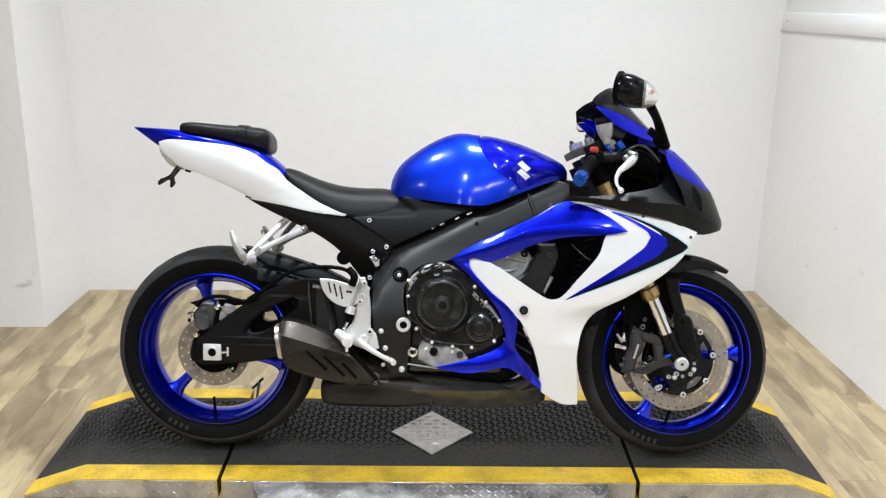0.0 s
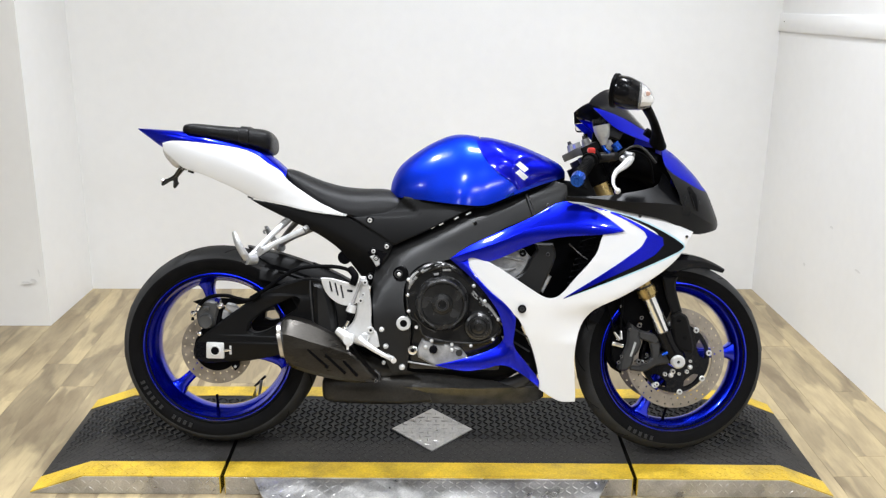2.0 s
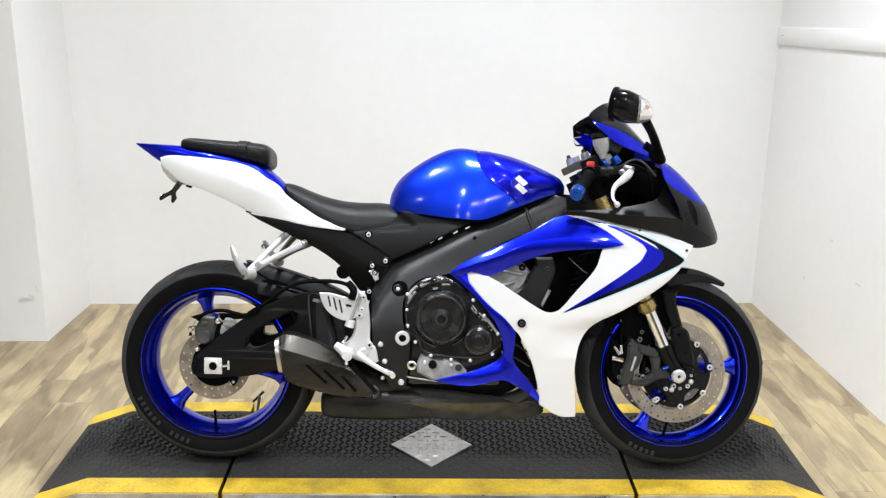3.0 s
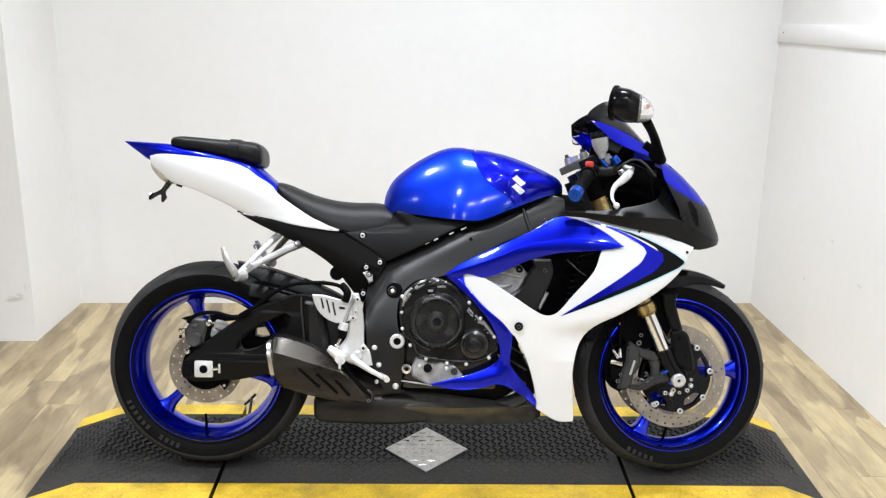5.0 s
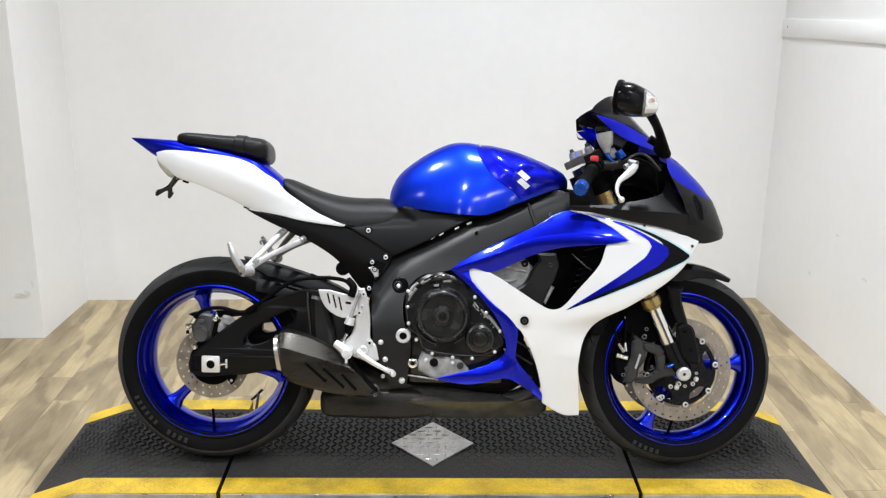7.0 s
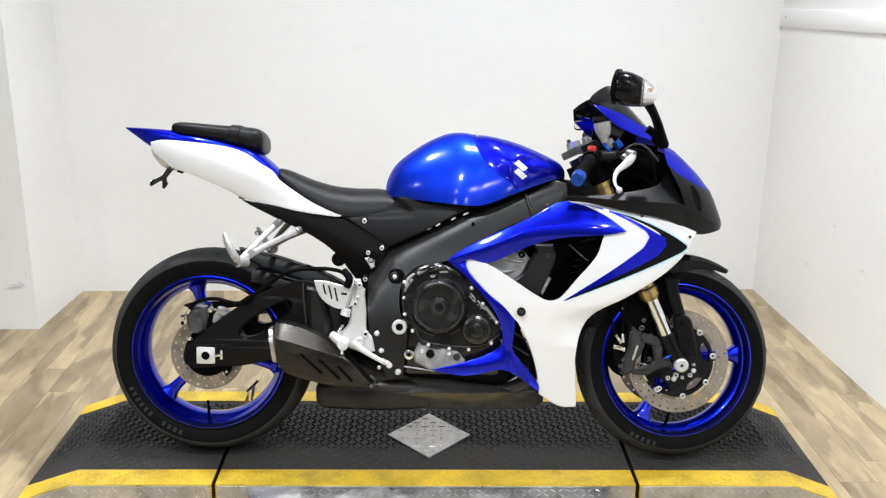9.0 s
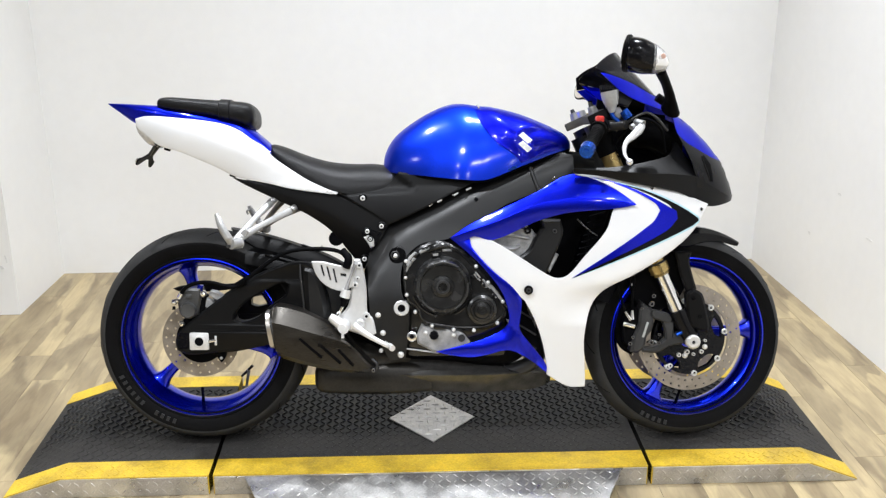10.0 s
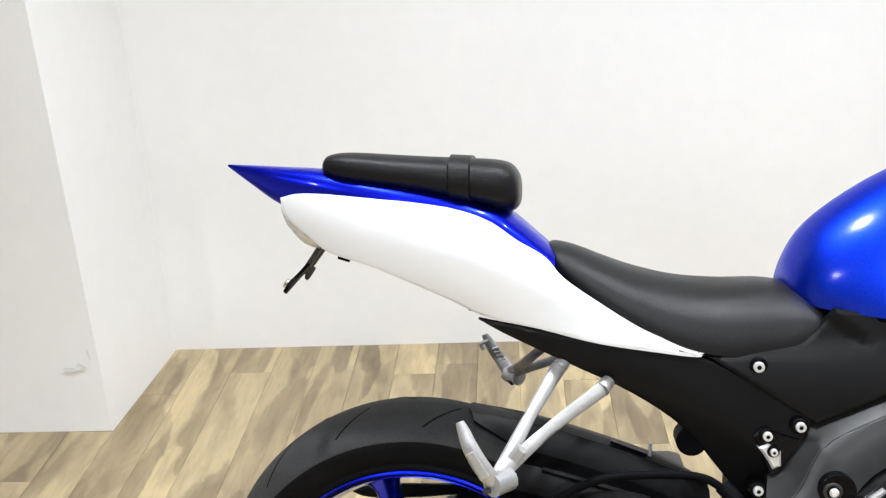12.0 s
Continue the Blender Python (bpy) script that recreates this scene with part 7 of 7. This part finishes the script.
for s in (-1, 1):
    part("fork_cap", tube([(0.388 - 0.10 * 0.103 * s, 0.103 * s, 0.968), (0.396 - 0.10 * 0.103 * s, 0.103 * s, 0.948)], [0.011, 0.015], 16), CASE_GREY, bike, "bright fork cap")
    part("fork_adjuster", tube([(0.384 - 0.10 * 0.103 * s, 0.103 * s, 0.978), (0.389 - 0.10 * 0.103 * s, 0.103 * s, 0.966)], [0.005, 0.008], 10), DARK_METAL, bike)
part("steering_nut", tube([(0.384, 0, 0.962), (0.392, 0, 0.940)], 0.013, 16), SILVER, bike)
part("ignition", tube([(0.424, 0, 0.962), (0.432, 0, 0.92)], 0.018, 14), BLACK_PLASTIC, bike)


def bar(side):
    s = side
    a, b, c = Vector((0.430, 0.125 * s, 0.925)), Vector((0.405, 0.20 * s, 0.906)), Vector((0.357, 0.315 * s, 0.852))
    if s > 0:  # the steering is turned a little to the right
        b, c = Vector((0.475, 0.20, 0.890)), Vector((0.505, 0.315, 0.840))
    ob = part("clip_on", tube([a, b, c], 0.011, 14), DARK_METAL, bike, "clip-on handlebar with black rubber grip")
    part("grip", tube([b + (c - b) * f for f in (0.08, 0.3, 0.6, 0.9)], [0.0185, 0.0165, 0.0165, 0.0175], 18), RUBBER, ob, "ribbed black rubber grip")
    bm = bmesh.new()
    d = (c - b).normalized()
    for k in range(9):
        p = b + (c - b) * (0.22 + 0.07 * k)
        tube([p - d * 0.002, p + d * 0.002], 0.0182, 18, bm)
    part("grip_rib", bm, RUBBER, ob)
    part("grip_flange", tube([b + (c - b) * 0.02, b + (c - b) * 0.08], 0.024, 20), RUBBER, ob)
    part("bar_end", tube([b + (c - b) * 0.90, b + (c - b) * 0.96, b + (c - b) * 1.13], [0.0165, 0.0205, 0.0185], 20), BLUE_ANOD, ob, "blue anodised bar end")
    part("bar_end_cap", tube([b + (c - b) * 1.13, b + (c - b) * 1.15], 0.007, 10), BLUE_ANOD, ob)
    part("switch_housing", tube([a + (b - a) * 0.55, b + (c - b) * 0.0], [0.024, 0.026], 14), BLACK_PLASTIC, ob)
    part("clamp", tube([a + Vector((-0.026, -0.02 * s, -0.005)), a + Vector((-0.012, -0.02 * s, -0.036))], 0.028, 18), CALIPER, ob, "dark cast bar clamp")
    part("lever", tube([(0.530, 0.165 * s, 0.915), (0.517, 0.18 * s, 0.9015), (0.498, 0.20 * s, 0.8865), (0.477, 0.22 * s, 0.8715), (0.4645, 0.25 * s, 0.853), (0.4615, 0.28 * s, 0.834), (0.4680, 0.300 * s, 0.821)], [0.0095, 0.0125, 0.0105, 0.0075, 0.0062, 0.0058, 0.0058], 14, flat=0.7), SILVER, ob, "silver hand lever")
    part("lever_perch", tube([(0.512, 0.150 * s, 0.925), (0.532, 0.166 * s, 0.916)], [0.009, 0.012], 12), CASE_GREY, ob)
    part("lever_adjuster", tube([(0.505, 0.170 * s, 0.914), (0.497, 0.176 * s, 0.908)], 0.008, 12), CASE_GREY, ob)
    bm = bmesh.new()
    bmesh.ops.create_uvsphere(bm, u_segments=14, v_segments=10, radius=0.0090, matrix=pose(0.4685, 0.303 * s, 0.8185))
    part("lever_ball", bm, SILVER, ob)
    part("master_cylinder", tube([(0.435, 0.12 * s, 0.912), (0.485, 0.165 * s, 0.917)], [0.016, 0.013], 14), DARK_METAL, ob)
    return ob


right_bar = bar(-1)
bar(1)
part("kill_switch", box(0.395, 0.417, -0.215, -0.188, 0.922, 0.940, 0.006), RED, right_bar, "red kill switch")
res = part("fluid_reservoir", tube([(0.450, -0.15, 0.950), (0.448, -0.15, 0.960), (0.446, -0.15, 0.969), (0.4455, -0.15, 0.975), (0.4430, -0.15, 0.990), (0.4395, -0.15, 1.008)], [0.009, 0.012, 0.0165, 0.0195, 0.0232, 0.0245], 26), CLOUDY, bike, "cloudy plastic brake fluid reservoir")
cap_ob = part("reservoir_cap", tube([(0.4365, -0.15, 1.007), (0.4335, -0.15, 1.011), (0.4315, -0.15, 1.0245), (0.431, -0.15, 1.0265)], [0.0215, 0.0195, 0.0190, 0.0165], 26), BLACK_PLASTIC, res)
for k in range(10):
    a = radians(18 + 16 * k - 180)
    part("cap_rib", tube([(0.4335 + 0.0192 * math.cos(a), -0.15 + 0.0192 * math.sin(a), 1.0115), (0.4318 + 0.0188 * math.cos(a), -0.15 + 0.0188 * math.sin(a), 1.0235)], 0.0011, 6), DARK_METAL, cap_ob)
part("reservoir_bracket", prism([[(0.452, 0.962), (0.470, 0.966), (0.482, 0.948), (0.470, 0.930), (0.455, 0.940)]], -0.146, -0.140, 0.003), CASE_GREY, res, "pale bracket under the reservoir")
part("reservoir_hose", tube([(0.445, -0.15, 0.955), (0.452, -0.152, 0.938), (0.468, -0.155, 0.925)], 0.006, 10), BLUE_ANOD, res)
part("clamp_bolt", tube([(0.478, -0.16, 0.955), (0.492, -0.162, 0.935)], 0.013, 12), BLUE_ANOD, bike)


def settle():
    """The machine is a little rolled about its near flank: the far side of the upper works sits lower."""
    seen = set()
    for ob in bike.children_recursive:
        me = ob.data
        if ob.location.length > 1e-6 or me.name in seen:
            continue
        seen.add(me.name)
        for v in me.vertices:
            f = min(1.0, max(0.0, (v.co.z - 0.62) / 0.12))
            v.co.z -= 0.085 * f * max(0.0, v.co.y + 0.05)


settle()

# ---- floor planks ----
def planks():
    w, ln, gap = 0.125, 0.92, 0.0005
    rng = random.Random(5)
    bm = box(-w / 2 + gap, w / 2 - gap, -ln / 2 + gap, ln / 2 - gap, -0.004, 0.0, 0)
    first = part("plank", bm, PLANK, floor)
    turn = pose(0, 2.0, 0, 0, 0, ROOM_TURN)
    made = 0
    for i in range(-23, 21):
        shift = rng.random() * ln
        for j in range(-4, 5):
            x, y = i * w, j * ln + shift - 0.5
            at = turn @ Vector((x, y, 0))
            if not (-2.95 < at.x < 2.1 and -0.45 < at.y < 4.75):
                continue
            ob = first if made == 0 else new("plank", first.data)
            ob.parent = floor
            ob.matrix_basis = turn @ pose(x, y, 0)
            made += 1
    # the rest of the floor, out of the camera's way
    verts, faces = [], []
    for i in range(-34, 32):
        for j in range(-9, 4):
            at = turn @ Vector((i * w, j * ln, 0))
            if (-2.75 < at.x < 1.8 and 0.2 < at.y < 4.4) or not (-4.1 < at.x < 3.5 and -5.3 < at.y < 4.4):
                continue
            k = len(verts)
            for px, py in ((-1, -1), (1, -1), (1, 1), (-1, 1)):
                q = turn @ Vector((i * w + px * (w / 2 - gap), j * ln + py * (ln / 2 - gap), 0))
                verts.append((q.x, q.y, -0.002))
            faces.append((k, k + 1, k + 2, k + 3))
    me = bpy.data.meshes.new("far_planks")
    me.from_pydata(verts, [], faces)
    mesh_part("far_planks", me, PLANK, floor, kind="stuff")


planks()
